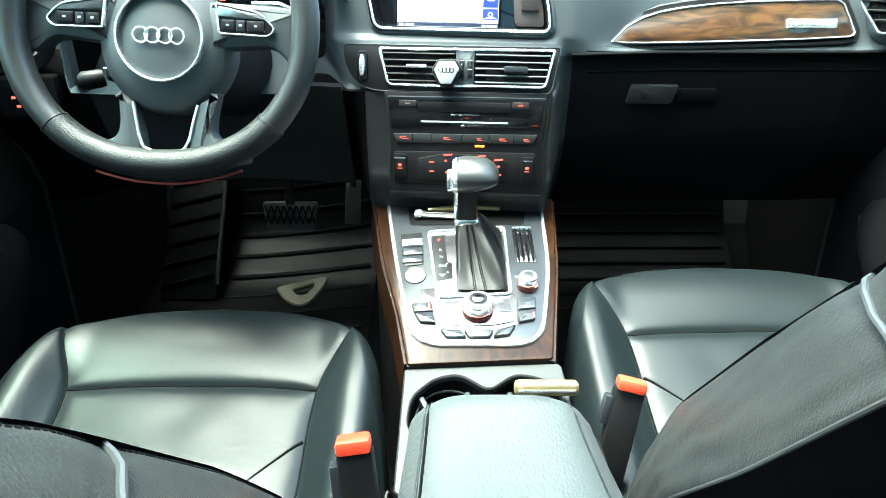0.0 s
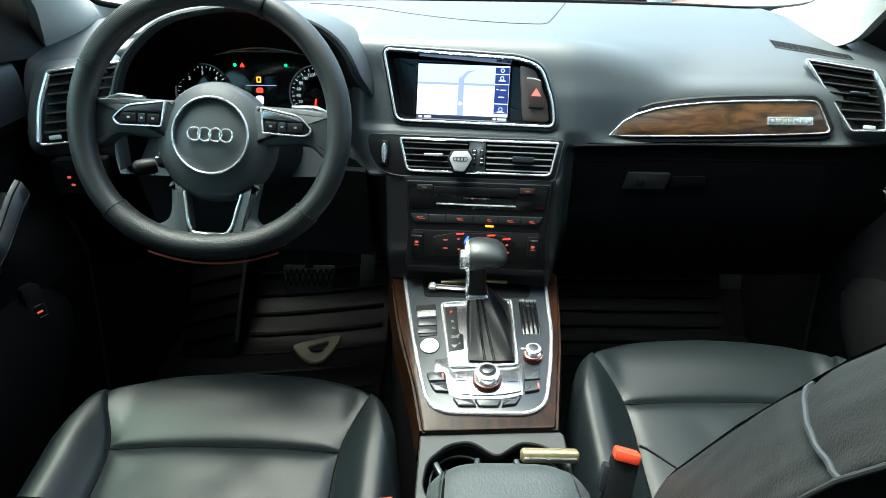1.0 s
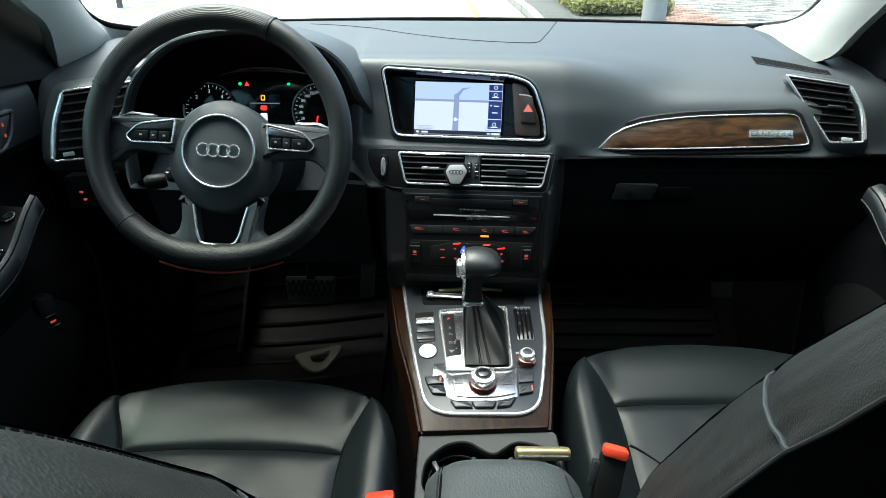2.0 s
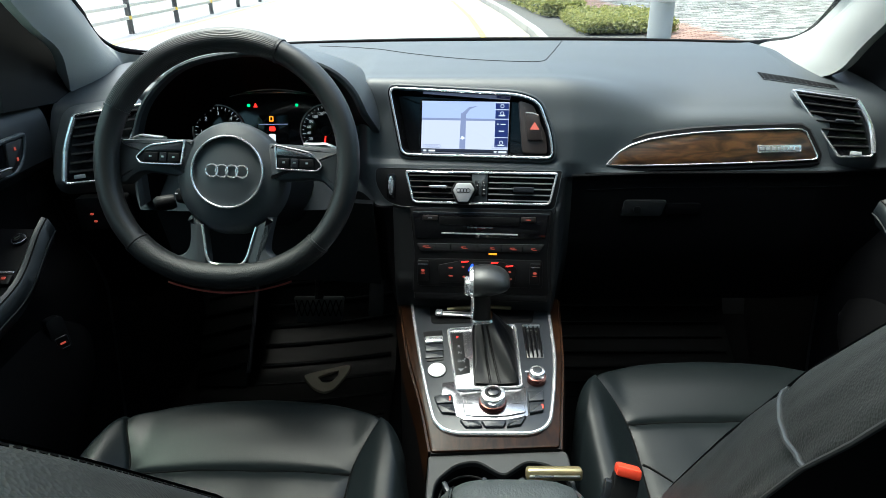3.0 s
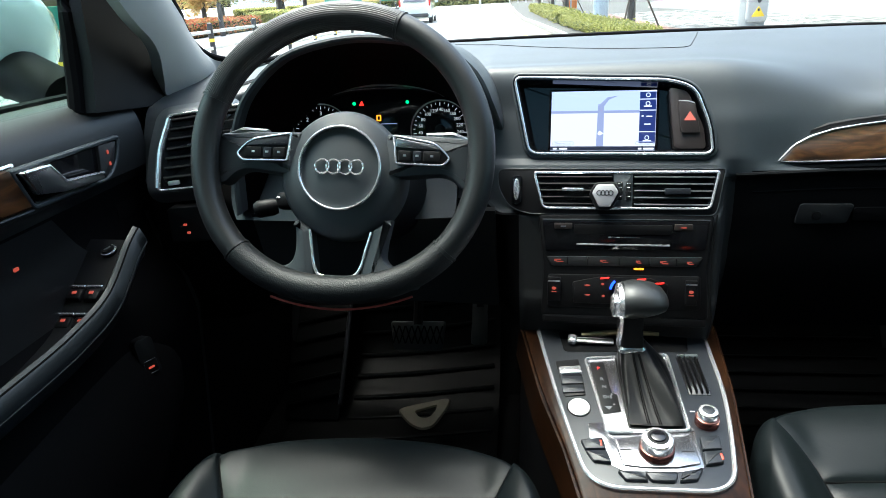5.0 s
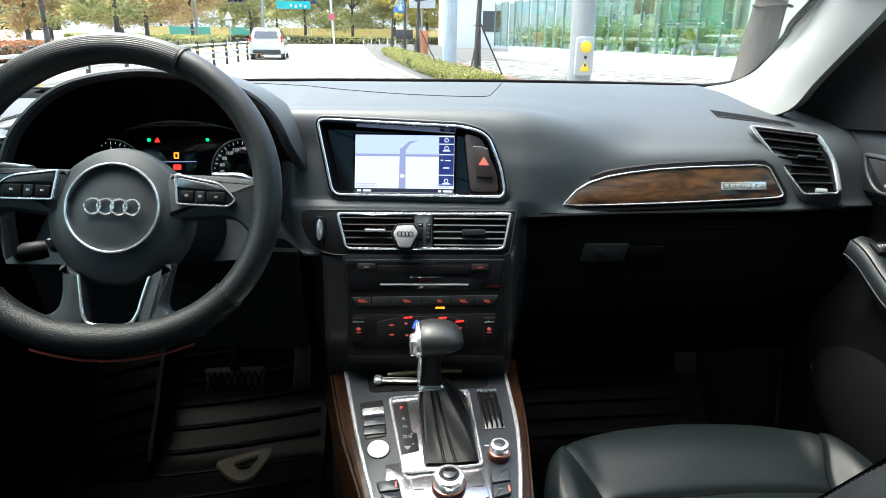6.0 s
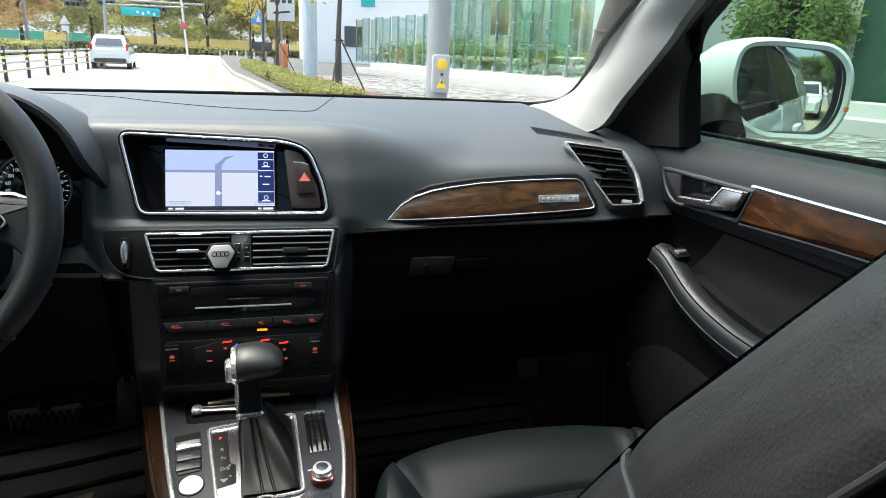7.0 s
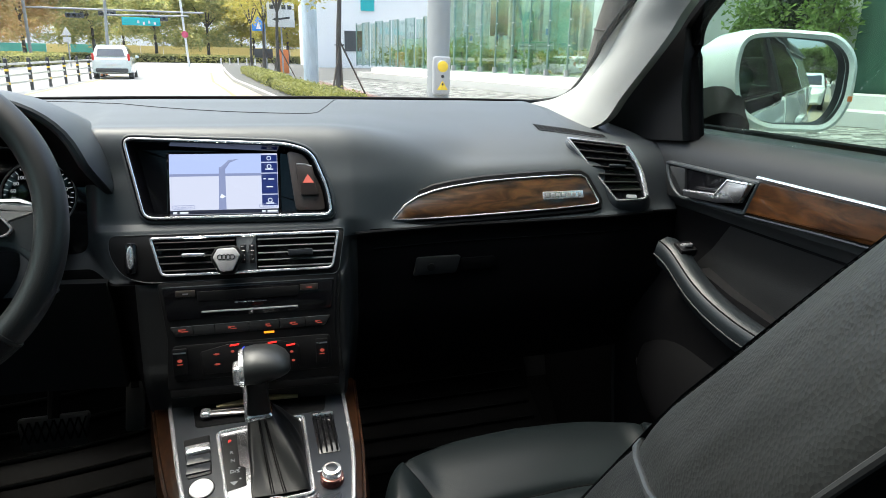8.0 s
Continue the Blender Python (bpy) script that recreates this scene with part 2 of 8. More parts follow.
def rpoly(pts, r=0.006, seg=4):
    """An outline with rounded corners; r may be one radius or one for each corner."""
    out, n = [], len(pts)
    rs = r if isinstance(r, (list, tuple)) else [r] * n
    for i in range(n):
        p, a, b = Vector(pts[i]), Vector(pts[i - 1]), Vector(pts[(i + 1) % n])
        da, db = (a - p), (b - p)
        k = min(rs[i], 0.48 * da.length, 0.48 * db.length)
        s, e = p + da.normalized() * k, p + db.normalized() * k
        for j in range(seg + 1):
            t = j / seg
            out.append(s * (1 - t) ** 2 + p * 2 * t * (1 - t) + e * t ** 2)
    return out


def offset(line, d):
    """A closed outline moved outwards by d."""
    n = len(line)
    area = sum(line[i - 1].x * line[i].y - line[i].x * line[i - 1].y for i in range(n))
    sgn = 1 if area > 0 else -1
    out = []
    for i in range(n):
        t = (line[(i + 1) % n] - line[i - 1])
        t = t.normalized() if t.length > 1e-9 else Vector((1, 0))
        out.append(line[i] + Vector((t.y, -t.x)) * d * sgn)
    return out


def rings_to(bm, rings, close=True, caps=(True, True), loop=False):
    vs = [[bm.verts.new(p) for p in r] for r in rings]
    n = len(vs[0])
    for i in range(len(vs) if loop else len(vs) - 1):
        a, b = vs[i], vs[(i + 1) % len(vs)]
        for j in range(n if close else n - 1):
            k = (j + 1) % n
            bm.faces.new((a[j], a[k], b[k], b[j]))
    if not loop and close:
        if caps[0]:
            bm.faces.new(vs[0][::-1])
        if caps[1]:
            bm.faces.new(vs[-1])
    return bm


def slab(F, line, h0, h1, r=0.001, bm=None, dome=0.0):
    """An outline raised from h0 to h1 off the plane F, its front edge rounded."""
    bm = bm or B()
    rings = [[F @ Vector((p.x, p.y, h)) for p in offset(line, d)] for d, h in ((0, h0), (0, h1 - r), (-0.3 * r, h1 - 0.3 * r), (-r, h1))]
    if dome:
        c = sum(line, Vector((0, 0))) / len(line)
        for k in (0.75, 0.5, 0.25):
            rings.append([F @ Vector((c.x + (p.x - c.x) * k, c.y + (p.y - c.y) * k, h1 + dome * (1 - k * k))) for p in offset(line, -r)])
    return rings_to(bm, rings)


def trim_ring(F, line, w, h0, h1, bm=None):
    """A frame of width w that follows an outline."""
    bm = bm or B()
    e = 0.3 * min(w, h1 - h0)
    prof = ((0, h0), (0, h1 - e), (-e, h1), (e - w, h1), (-w, h1 - e), (-w, h0))
    return rings_to(bm, [[F @ Vector((p.x, p.y, h)) for p in offset(line, d)] for d, h in prof], loop=True)


def circle(c, r, n=24, ry=None):
    return [Vector((c[0] + r * math.cos(2 * math.pi * i / n), c[1] + (ry or r) * math.sin(2 * math.pi * i / n))) for i in range(n)]


def rect(x0, y0, x1, y1):
    return [(x0, y0), (x1, y0), (x1, y1), (x0, y1)]


def tube(path, r, seg=10, closed=False, bm=None, flat=1.0, up=(0, 0, 1)):
    """A round bar along a path; r one radius or one for each point."""
    bm = bm or B()
    pts = [Vector(p) for p in path]
    n, rings, prev = len(pts), [], None
    for i, p in enumerate(pts):
        t = (pts[(i + 1) % n] - pts[i - 1]) if closed else (pts[min(i + 1, n - 1)] - pts[max(i - 1, 0)])
        t.normalize()
        a = t.cross(Vector(up))
        a = a.normalized() if a.length > 1e-4 else Vector((1, 0, 0))
        b = a.cross(t).normalized()
        k = r[i] if isinstance(r, (list, tuple)) else r
        rings.append([p + a * k * math.cos(2 * math.pi * j / seg) + b * k * flat * math.sin(2 * math.pi * j / seg) for j in range(seg)])
    return rings_to(bm, rings, loop=closed)


def spline(pts, n=8):
    """A smooth path through points (Catmull-Rom)."""
    P = [Vector(p) for p in pts]
    out = []
    for i in range(len(P) - 1):
        a, b, c, d = P[max(i - 1, 0)], P[i], P[i + 1], P[min(i + 2, len(P) - 1)]
        for j in range(n):
            t = j / n
            out.append(0.5 * ((2 * b) + (c - a) * t + (2 * a - 5 * b + 4 * c - d) * t * t + (3 * b - a - 3 * c + d) * t ** 3))
    return out + [P[-1]]


def sheet(fn, nu, nv, thick=None, bm=None):
    """A surface fn(u, v) over the unit square; thick: a vector that gives it a back."""
    bm = bm or B()
    g = [[bm.verts.new(fn(i / nu, j / nv)) for j in range(nv + 1)] for i in range(nu + 1)]
    for i in range(nu):
        for j in range(nv):
            bm.faces.new((g[i][j], g[i + 1][j], g[i + 1][j + 1], g[i][j + 1]))
    if thick is not None:
        k = Vector(thick)
        h = [[bm.verts.new(v.co + k) for v in row] for row in g]
        for i in range(nu):
            for j in range(nv):
                bm.faces.new((h[i][j + 1], h[i + 1][j + 1], h[i + 1][j], h[i][j]))
        for i in range(nu):
            bm.faces.new((g[i + 1][0], g[i][0], h[i][0], h[i + 1][0]))
            bm.faces.new((g[i][nv], g[i + 1][nv], h[i + 1][nv], h[i][nv]))
        for j in range(nv):
            bm.faces.new((g[0][j], g[0][j + 1], h[0][j + 1], h[0][j]))
            bm.faces.new((g[nu][j + 1], g[nu][j], h[nu][j], h[nu][j + 1]))
    return bm


def radial(line, c, n=64):
    """An outline read off at even angles round c, farthest crossing first."""
    out = []
    for i in range(n):
        a = 2 * math.pi * i / n
        d, best = Vector((math.cos(a), math.sin(a))), 0.0
        for k in range(len(line)):
            p, q = Vector(line[k - 1]) - c, Vector(line[k]) - c
            e = q - p
            den = d.x * e.y - d.y * e.x
            if abs(den) < 1e-12:
                continue
            r, t = (p.x * e.y - p.y * e.x) / den, (p.x * d.y - p.y * d.x) / den
            if -1e-9 <= t <= 1 + 1e-9 and r > best:
                best = r
        out.append(c + d * best)
    return out


def lerp(a, b, t):
    return a + (b - a) * t


def smooth(t):
    t = max(0.0, min(1.0, t))
    return t * t * (3 - 2 * t)


def along(table, x):
    """Piecewise-linear reading of a table of (x, value)."""
    for (x0, a), (x1, b) in zip(table, table[1:]):
        if x <= x1:
            return a + (b - a) * max(0.0, min(1.0, (x - x0) / (x1 - x0)))
    return table[-1][1]


def curve(table, x):
    """Smooth reading of a table of (x, value)."""
    n = len(table)
    if x <= table[0][0]:
        return table[0][1]
    for i in range(n - 1):
        (x0, a), (x1, b) = table[i], table[i + 1]
        if x <= x1:
            h, t = x1 - x0, (x - x0) / (x1 - x0)
            m0 = (b - table[i - 1][1]) / (x1 - table[i - 1][0]) if i else (b - a) / h
            m1 = (table[i + 2][1] - a) / (table[i + 2][0] - x0) if i + 2 < n else (b - a) / h
            return a * (1 + 2 * t) * (1 - t) ** 2 + h * m0 * t * (1 - t) ** 2 + b * t * t * (3 - 2 * t) + h * m1 * t * t * (t - 1)
    return table[-1][1]


def words(text, F, at, size, material, parent, name="lettering", align="CENTER", thick=0.0003):
    """Raised lettering on the plane F."""
    cu = bpy.data.curves.new(name, "FONT")
    cu.body, cu.size, cu.align_x, cu.align_y, cu.extrude = text, size, align, "CENTER", thick
    cu.resolution_u = 2
    tmp = bpy.data.objects.new(name, cu)
    scene.collection.objects.link(tmp)
    me = bpy.data.meshes.new_from_object(tmp.evaluated_get(bpy.context.evaluated_depsgraph_get()))
    bpy.data.objects.remove(tmp)
    me.transform(F @ Matrix.Translation((at[0], at[1], at[2])))
    me.materials.clear()
    me.materials.append(material)
    ob = new(name, me)
    ob.parent = parent
    if parent.parent is None and parent.type == "EMPTY":
        ob.matrix_parent_inverse = Matrix.Translation(-parent.location)
    return ob


# ======== the street ========
ASPHALT = mat("pale_dry_asphalt", (0.25, 0.25, 0.247), 0.9, scale=60, bump=0.4, vary=0.15, big=0.7, depth=0.01)
GROUND = mat("dusty_ground", (0.22, 0.21, 0.19), 0.95, scale=20, bump=0.3, vary=0.2, big=0.2, depth=0.02)
KERB = mat("granite_kerb", (0.30, 0.295, 0.28), 0.8, scale=80, bump=0.4, vary=0.15, big=4, depth=0.004)
GUTTER = mat("tan_gravel_gutter", (0.30, 0.27, 0.20), 0.9, scale=14, bump=0.8, vary=0.45, big=5, depth=0.02)
PAVER = mat("grey_stone_paver", (0.075, 0.075, 0.07), 0.85, scale=60, bump=0.4, vary=0.25, big=2.5, depth=0.004)
LEDGE = mat("white_stone_ledge", (0.48, 0.48, 0.46), 0.75, scale=40, bump=0.3, vary=0.1, big=1, depth=0.004)
YELLOW = mat("yellow_road_paint", (0.62, 0.46, 0.10), 0.8, scale=80, bump=0.3, vary=0.25, big=3)
POSTBLACK = mat("black_painted_post", (0.03, 0.03, 0.032), 0.45, bump=0.1)
BAND = mat("yellow_reflective_band", (0.80, 0.55, 0.05), 0.4, bump=0.1)
RAIL = mat("pale_painted_rail", (0.50, 0.49, 0.44), 0.5, bump=0.1)
ORANGE = mat("orange_post_plastic", (0.75, 0.22, 0.06), 0.5, bump=0.1)
STEEL = mat("grey_galvanised_steel", (0.30, 0.315, 0.32), 0.5, metal=0.1, scale=40, bump=0.1, vary=0.12)
POSTER = mat("pole_wrapped_in_worn_pale_film", (0.42, 0.50, 0.56), 0.6, scale=30, bump=0.3, vary=0.35, big=8, stretch=(1, 1, 0.3))
BARK = mat("grey_brown_bark", (0.075, 0.068, 0.06), 0.9, scale=40, bump=0.8, vary=0.6, big=7, depth=0.02, stretch=(1, 1, 0.3))
TIMBER = mat("weathered_stake_timber", (0.09, 0.075, 0.06), 0.85, scale=60, bump=0.4, vary=0.3)
LEAF_GREEN = leaf_mat("green_leaves", (0.06, 0.11, 0.025), (0.19, 0.25, 0.065))
LEAF_GOLD = leaf_mat("yellowing_leaves", (0.30, 0.30, 0.05), (0.52, 0.42, 0.08))
LEAF_RUST = leaf_mat("rusty_leaves", (0.60, 0.36, 0.15), (0.50, 0.42, 0.15))
LEAF_HEDGE = leaf_mat("hedge_leaves", (0.14, 0.16, 0.035), (0.36, 0.35, 0.10))
LEAF_IVY = leaf_mat("bright_shrub_leaves", (0.10, 0.18, 0.03), (0.24, 0.34, 0.08))
LEAF_DARK = leaf_mat("dark_conifer_needles", (0.018, 0.032, 0.012), (0.05, 0.075, 0.025))
# far leaves: autumn yellow, with distance haze lightening the colour
LEAF_FAR = leaf_mat("hazy_autumn_green_leaves", (0.24, 0.30, 0.10), (0.62, 0.56, 0.20))
GREENGLASS = pane_glass("green_facade_glass", (0.74, 0.87, 0.81), 0.20)
FENCEGLASS = pane_glass("teal_screen_glass", (0.82, 0.93, 0.90), 0.16)
MULLION = mat("green_glass_mullion", (0.20, 0.30, 0.26), 0.4, bump=0.1)
FACADE = mat("pale_render_wall", (0.50, 0.52, 0.49), 0.8, scale=20, bump=0.2, vary=0.08, big=0.6)
GREENWALL = mat("pale_green_inner_wall", (0.42, 0.52, 0.47), 0.6, scale=5, bump=0.1, vary=0.55, big=0.9)
TEAL = mat("teal_sign_film", (0.02, 0.42, 0.45), 0.4, bump=0.0, vary=0.05)
SIGNBLUE = mat("blue_sign_film", (0.04, 0.22, 0.62), 0.4, bump=0.0, vary=0.05)
SIGNRED = mat("red_sign_film", (0.60, 0.08, 0.16), 0.4, bump=0.0, vary=0.05)
SIGNWHITE = mat("white_sign_film", (0.66, 0.66, 0.66), 0.4, bump=0.0, vary=0.05)
SIGNYELLOW = mat("yellow_sign_film", (0.85, 0.58, 0.03), 0.4, bump=0.0, vary=0.05)
HOARD = mat("yellow_hoarding", (0.70, 0.56, 0.20), 0.6, scale=10, bump=0.1, vary=0.2)
HOARDGREEN = mat("green_mesh_fence", (0.08, 0.36, 0.28), 0.6, scale=30, bump=0.2, vary=0.2)
INNERTEAL = mat("pale_teal_panel", (0.17, 0.36, 0.30), 0.5, scale=8, bump=0.1, vary=0.4, big=1.5)
PANELGREEN = mat("dark_green_panel", (0.02, 0.065, 0.04), 0.5, scale=20, bump=0.15, vary=0.2)
REDHEDGE = leaf_mat("red_flower_bed", (0.42, 0.10, 0.06), (0.26, 0.20, 0.06))
HEDGECORE = mat("hedge_inner_shade", (0.035, 0.042, 0.012), 0.95, scale=40, bump=0.8, vary=0.5, big=12, depth=0.03)
WHITEWALL = mat("white_rendered_wall", (0.84, 0.84, 0.83), 0.8, scale=20, bump=0.2, vary=0.06, big=0.6)
CHARCOAL = mat("dark_shopfront", (0.05, 0.055, 0.06), 0.4, bump=0.1)
TAIL = mat("red_lamp_lens", (0.55, 0.03, 0.02), 0.15, bump=0.0)


def box_of(x0, x1, y0, y1, z0, z1, r=0.01, bm=None):
    return rbox(((x0 + x1) / 2, (y0 + y1) / 2, (z0 + z1) / 2), (x1 - x0, y1 - y0, z1 - z0), r, 1, None, bm)


def kerb_x(y):
    """The road's edge beside the pavement, which bends in on the road further on."""
    return along(((-60, 1.35), (6, 1.40), (13, 1.42), (17, 1.25), (20.7, 0.98), (27, 0.45), (34, -0.20), (50, -0.85), (95, -2.0), (150, -3.0)), y)


gx = B()
bmesh.ops.create_grid(gx, x_segments=8, y_segments=8, size=2500)
bmesh.ops.translate(gx, vec=(0, 0, -0.03), verts=gx.verts)
solo("ground", gx, GROUND, "dusty pale ground reaching to the horizon", "ground", "structure")
solo("road", sheet(lambda u, v: Vector((lerp(-16.0, kerb_x(lerp(-60, 150, v)), u), lerp(-60, 150, v), 0.0)), 6, 60), ASPHALT, "pale dry asphalt road in bright daylight", "road", "structure")
solo("pavement", sheet(lambda u, v: Vector((lerp(kerb_x(lerp(-60, 95, v)) + 0.15, 16.0, u), lerp(-60, 95, v), 0.115)), 6, 60, (0, 0, -0.12)), PAVER, "grey stone pavement along the road", "pavement", "structure")
kerb = thing("kerb", (1.4, 20, 0), "pale granite kerb stones between road and planting strip", "kerb", "", "structure")
kerb_me = mesh_of("kerb_stone", rbox((0, 0, 0.07), (0.16, 0.985, 0.16), 0.015, 1), KERB)
for i in range(-12, 62):
    ob = new("kerb_stone", kerb_me)
    ob.parent, ob.location = kerb, (kerb_x(i) + 0.07 - 1.4, i - 20, 0)
    ob.rotation_euler = (0, 0, math.atan(kerb_x(i - 0.5) - kerb_x(i + 0.5)))
lines = thing("road_marking", (0, 20, 0), "worn yellow edge lines and stone gutter on asphalt", "road marking", "", "structure")
part("edge_line", sheet(lambda u, v: Vector((kerb_x(lerp(-20, 50, v)) - 0.98 + 0.13 * u, lerp(-20, 50, v), 0.005)), 1, 60), YELLOW, lines)
part("gutter", sheet(lambda u, v: Vector((kerb_x(lerp(-20, 50, v)) - 0.72 + 0.70 * u, lerp(-20, 50, v), 0.004)), 1, 60), GUTTER, lines)
part("median_line", sheet(lambda u, v: Vector((-6.35 + 0.13 * u, lerp(-20, 60, v), 0.005)), 1, 10), YELLOW, lines)


def leaves(n, where, size, bm=None, seed=1):
    """Many small folded leaves, each where where(random) says."""
    rnd = random.Random(seed)
    verts, faces = [], []
    for i in range(n):
        c = where(rnd)
        q = Euler((rnd.uniform(-1.1, 1.1), rnd.uniform(-1.1, 1.1), rnd.uniform(0, 6.28))).to_matrix()
        s = size * rnd.uniform(0.6, 1.3)
        k = len(verts)
        for p in ((0, -s, 0), (0.45 * s, 0, 0.12 * s), (0, s, 0), (-0.45 * s, 0, 0.12 * s)):
            verts.append(c + q @ Vector(p))
        faces += [(k, k + 1, k + 2), (k, k + 2, k + 3)]
    me = bpy.data.meshes.new("leaves")
    me.from_pydata(verts, [], faces)
    return me


def leaf_part(name, me, material, parent):
    me.materials.append(material)
    ob = new(name, me)
    if parent is not None:
        ob.parent = parent
        if parent.parent is None and parent.type == "EMPTY":
            ob.matrix_parent_inverse = Matrix.Translation(-parent.location)
    return ob


def tree(at, h, crown_h, spread, leafmat, n, label, size=0.12, trunk=0.10, seed=3, lean=0.0):
    rnd = random.Random(seed)
    e = thing("tree", at, label, "tree")
    o = Vector(at)
    fork = o + Vector((lean, 0, h * 0.55))
    bm = tube(spline([o - Vector((0, 0, 0.05)), o + Vector((lean * 0.4, 0.05, h * 0.3)), fork], 5), [trunk * (1.15 - 0.05 * i) for i in range(11)], 18)
    ends = []
    for k in range(7):
        a = k * 0.9 + rnd.uniform(-0.3, 0.3)
        d = Vector((math.cos(a) * spread * 0.6, math.sin(a) * spread * 0.6, (h - fork.z + o.z) * rnd.uniform(0.5, 0.95)))
        ends.append(fork + d)
        tube(spline([fork - Vector((0, 0, 0.1)), fork + d * 0.5 + Vector((0, 0, 0.1)), fork + d], 3), [trunk * (0.62 - 0.08 * i) for i in range(7)], 6, bm=bm)
    part("trunk", bm, BARK, e)
    base = o.z + h - crown_h
    clumps = [p + Vector((rnd.gauss(0, 0.2), rnd.gauss(0, 0.2), rnd.gauss(0, 0.15))) * spread for p in ends for _ in range(4)]
    clumps += [Vector((o.x + rnd.uniform(-1, 1) * spread, o.y + rnd.uniform(-1, 1) * spread, base + rnd.uniform(0.05, 0.95) * crown_h)) for _ in range(16)]

    def where(r):
        c = r.choice(clumps)
        v = Vector((r.gauss(0, 1), r.gauss(0, 1), r.gauss(0, 0.6)))
        return c + v * spread * 0.17
    leaf_part("crown", leaves(n, where, size, seed=seed), leafmat, e)
    return e


def hedge(name, x0, x1, y0, y1, z0, z1, leafmat, n, label, size=0.05, seed=5, slope=0.0):
    """A clipped hedge: a core coloured as shade under a skin of small leaves."""
    e = thing(name, ((x0 + x1) / 2, (y0 + y1) / 2, z0), label, "hedge")
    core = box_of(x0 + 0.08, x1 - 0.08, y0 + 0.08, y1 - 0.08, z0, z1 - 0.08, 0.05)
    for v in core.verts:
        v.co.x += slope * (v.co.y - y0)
    part("shade_core", core, HEDGECORE, e)

    def where(r):
        p = [r.uniform(x0, x1), r.uniform(y0, y1), r.uniform(z0 + 0.05, z1)]
        k = r.random()
        if k < 0.5:
            p[2] = z1 + r.gauss(0, 0.04)
        elif k < 0.75:
            p[0] = (x0 if r.random() < 0.5 else x1) + r.gauss(0, 0.04)
        else:
            p[1] = y0 + r.gauss(0, 0.05)
        return Vector((p[0] + slope * (p[1] - y0), p[1], p[2]))
    leaf_part("foliage", leaves(n, where, size, seed=seed), leafmat, e)
    return e


# planting strip and its trees
hedge("hedge", 1.95, 2.85, 15.4, 25.5, 0.11, 0.45, LEAF_HEDGE, 10000, "low clipped hedge turning yellow in a kerbed planting strip", 0.045, 5, -0.075)
hedge("hedge", 2.25, 3.85, 12.0, 14.6, 0.11, 0.36, LEAF_HEDGE, 7000, "low clipped hedge turning yellow near the bare pole", 0.042, 15, 0.0)
hedge("hedge", 1.10, 2.00, 26.5, 44.0, 0.11, 0.52, LEAF_HEDGE, 9000, "long low clipped hedge turning yellow beside the kerb", 0.055, 6, -0.048)
for i, (x, y, h, s) in enumerate(((3.0, 20.9, 5.5, 1.6), (1.95, 34.5, 6.0, 1.9), (1.75, 46.0, 6.0, 1.8), (1.2, 58.0, 6.5, 2.0))):
    tr = tree((x, y, 0.10), h, 2.9, s, LEAF_GOLD, 2600, "young street tree with sparse yellow leaves tied to timber stakes", 0.09, 0.09, 11 + i, 0.1)
    for sx, sy in ((0.95, 0.35), (-0.25, -0.25), (0.12, -0.12)):
        part("timber_stake", tube([(x + sx, y + sy, 0.08), (x + 0.08, y, 1.75)], 0.028, 8), TIMBER, tr)
    part("tie_band", tube([(x + 0.05 + 0.14 * math.cos(a / 2), y + 0.14 * math.sin(a / 2), 1.66) for a in range(12)], 0.02, 6, True), BARK, tr)
big = tree((10.6, 18.4, 0.10), 8.0, 3.5, 2.6, LEAF_GREEN, 3500, "stout street tree with rope tied round its mottled grey trunk", 0.12, 0.46, 31, 0.9)
part("rope", tube([(10.95 + 0.50 * math.cos(a / 3), 18.4 + 0.50 * math.sin(a / 3), 2.25 + 0.02 * math.sin(a)) for a in range(19)], 0.035, 6, True), BARK, big)

# poles
PX, PY = 2.615, 8.8
pole = thing("signal_pole", (PX, PY, 0.11), "grey steel signal pole with a push-button box for walkers", "pole")
part("shaft", tube([(PX, PY, 0.1), (PX, PY, 6.5)], 0.152, 24), STEEL, pole)
part("base_plate", rbox((PX, PY, 0.13), (0.46, 0.46, 0.04), 0.01), STEEL, pole)
PF = FR((PX + 0.0, PY - 0.16, 1.128), -8, 0)
cabinet = part("button_box", slab(PF, rpoly(rect(-0.116, -0.248, 0.116, 0.248), 0.05), -0.06, 0.05, 0.02), PALE, pole, "pale grey push-button box")
part("button", slab(PF, circle((0.01, 0.118), 0.072), 0.05, 0.065, 0.008), SIGNYELLOW, cabinet, "round yellow push button")
part("button_ring", trim_ring(PF, circle((0.01, 0.118), 0.084), 0.012, 0.05, 0.06), PALE, cabinet)
part("keyhole", slab(PF, circle((0.01, -0.008), 0.022), 0.05, 0.058, 0.003), POSTBLACK, cabinet)
part("warning_triangle", slab(PF, rpoly([(-0.064, -0.185), (0.084, -0.185), (0.01, -0.062)], 0.012), 0.05, 0.054, 0.001), SIGNYELLOW, cabinet, "yellow warning triangle")
part("triangle_mark", slab(PF, rpoly(rect(-0.002, -0.125, 0.022, -0.092), 0.006), 0.054, 0.057, 0.001), POSTBLACK, cabinet)
wrapped = thing("lamp_pole", (2.9, 27.9, 0.1), "thick lamp pole wrapped in worn pale blue film", "pole")
part("shaft", tube([(2.9, 27.9, 0.08), (2.9, 27.9, 7.5)], 0.30, 24), POSTER, wrapped)

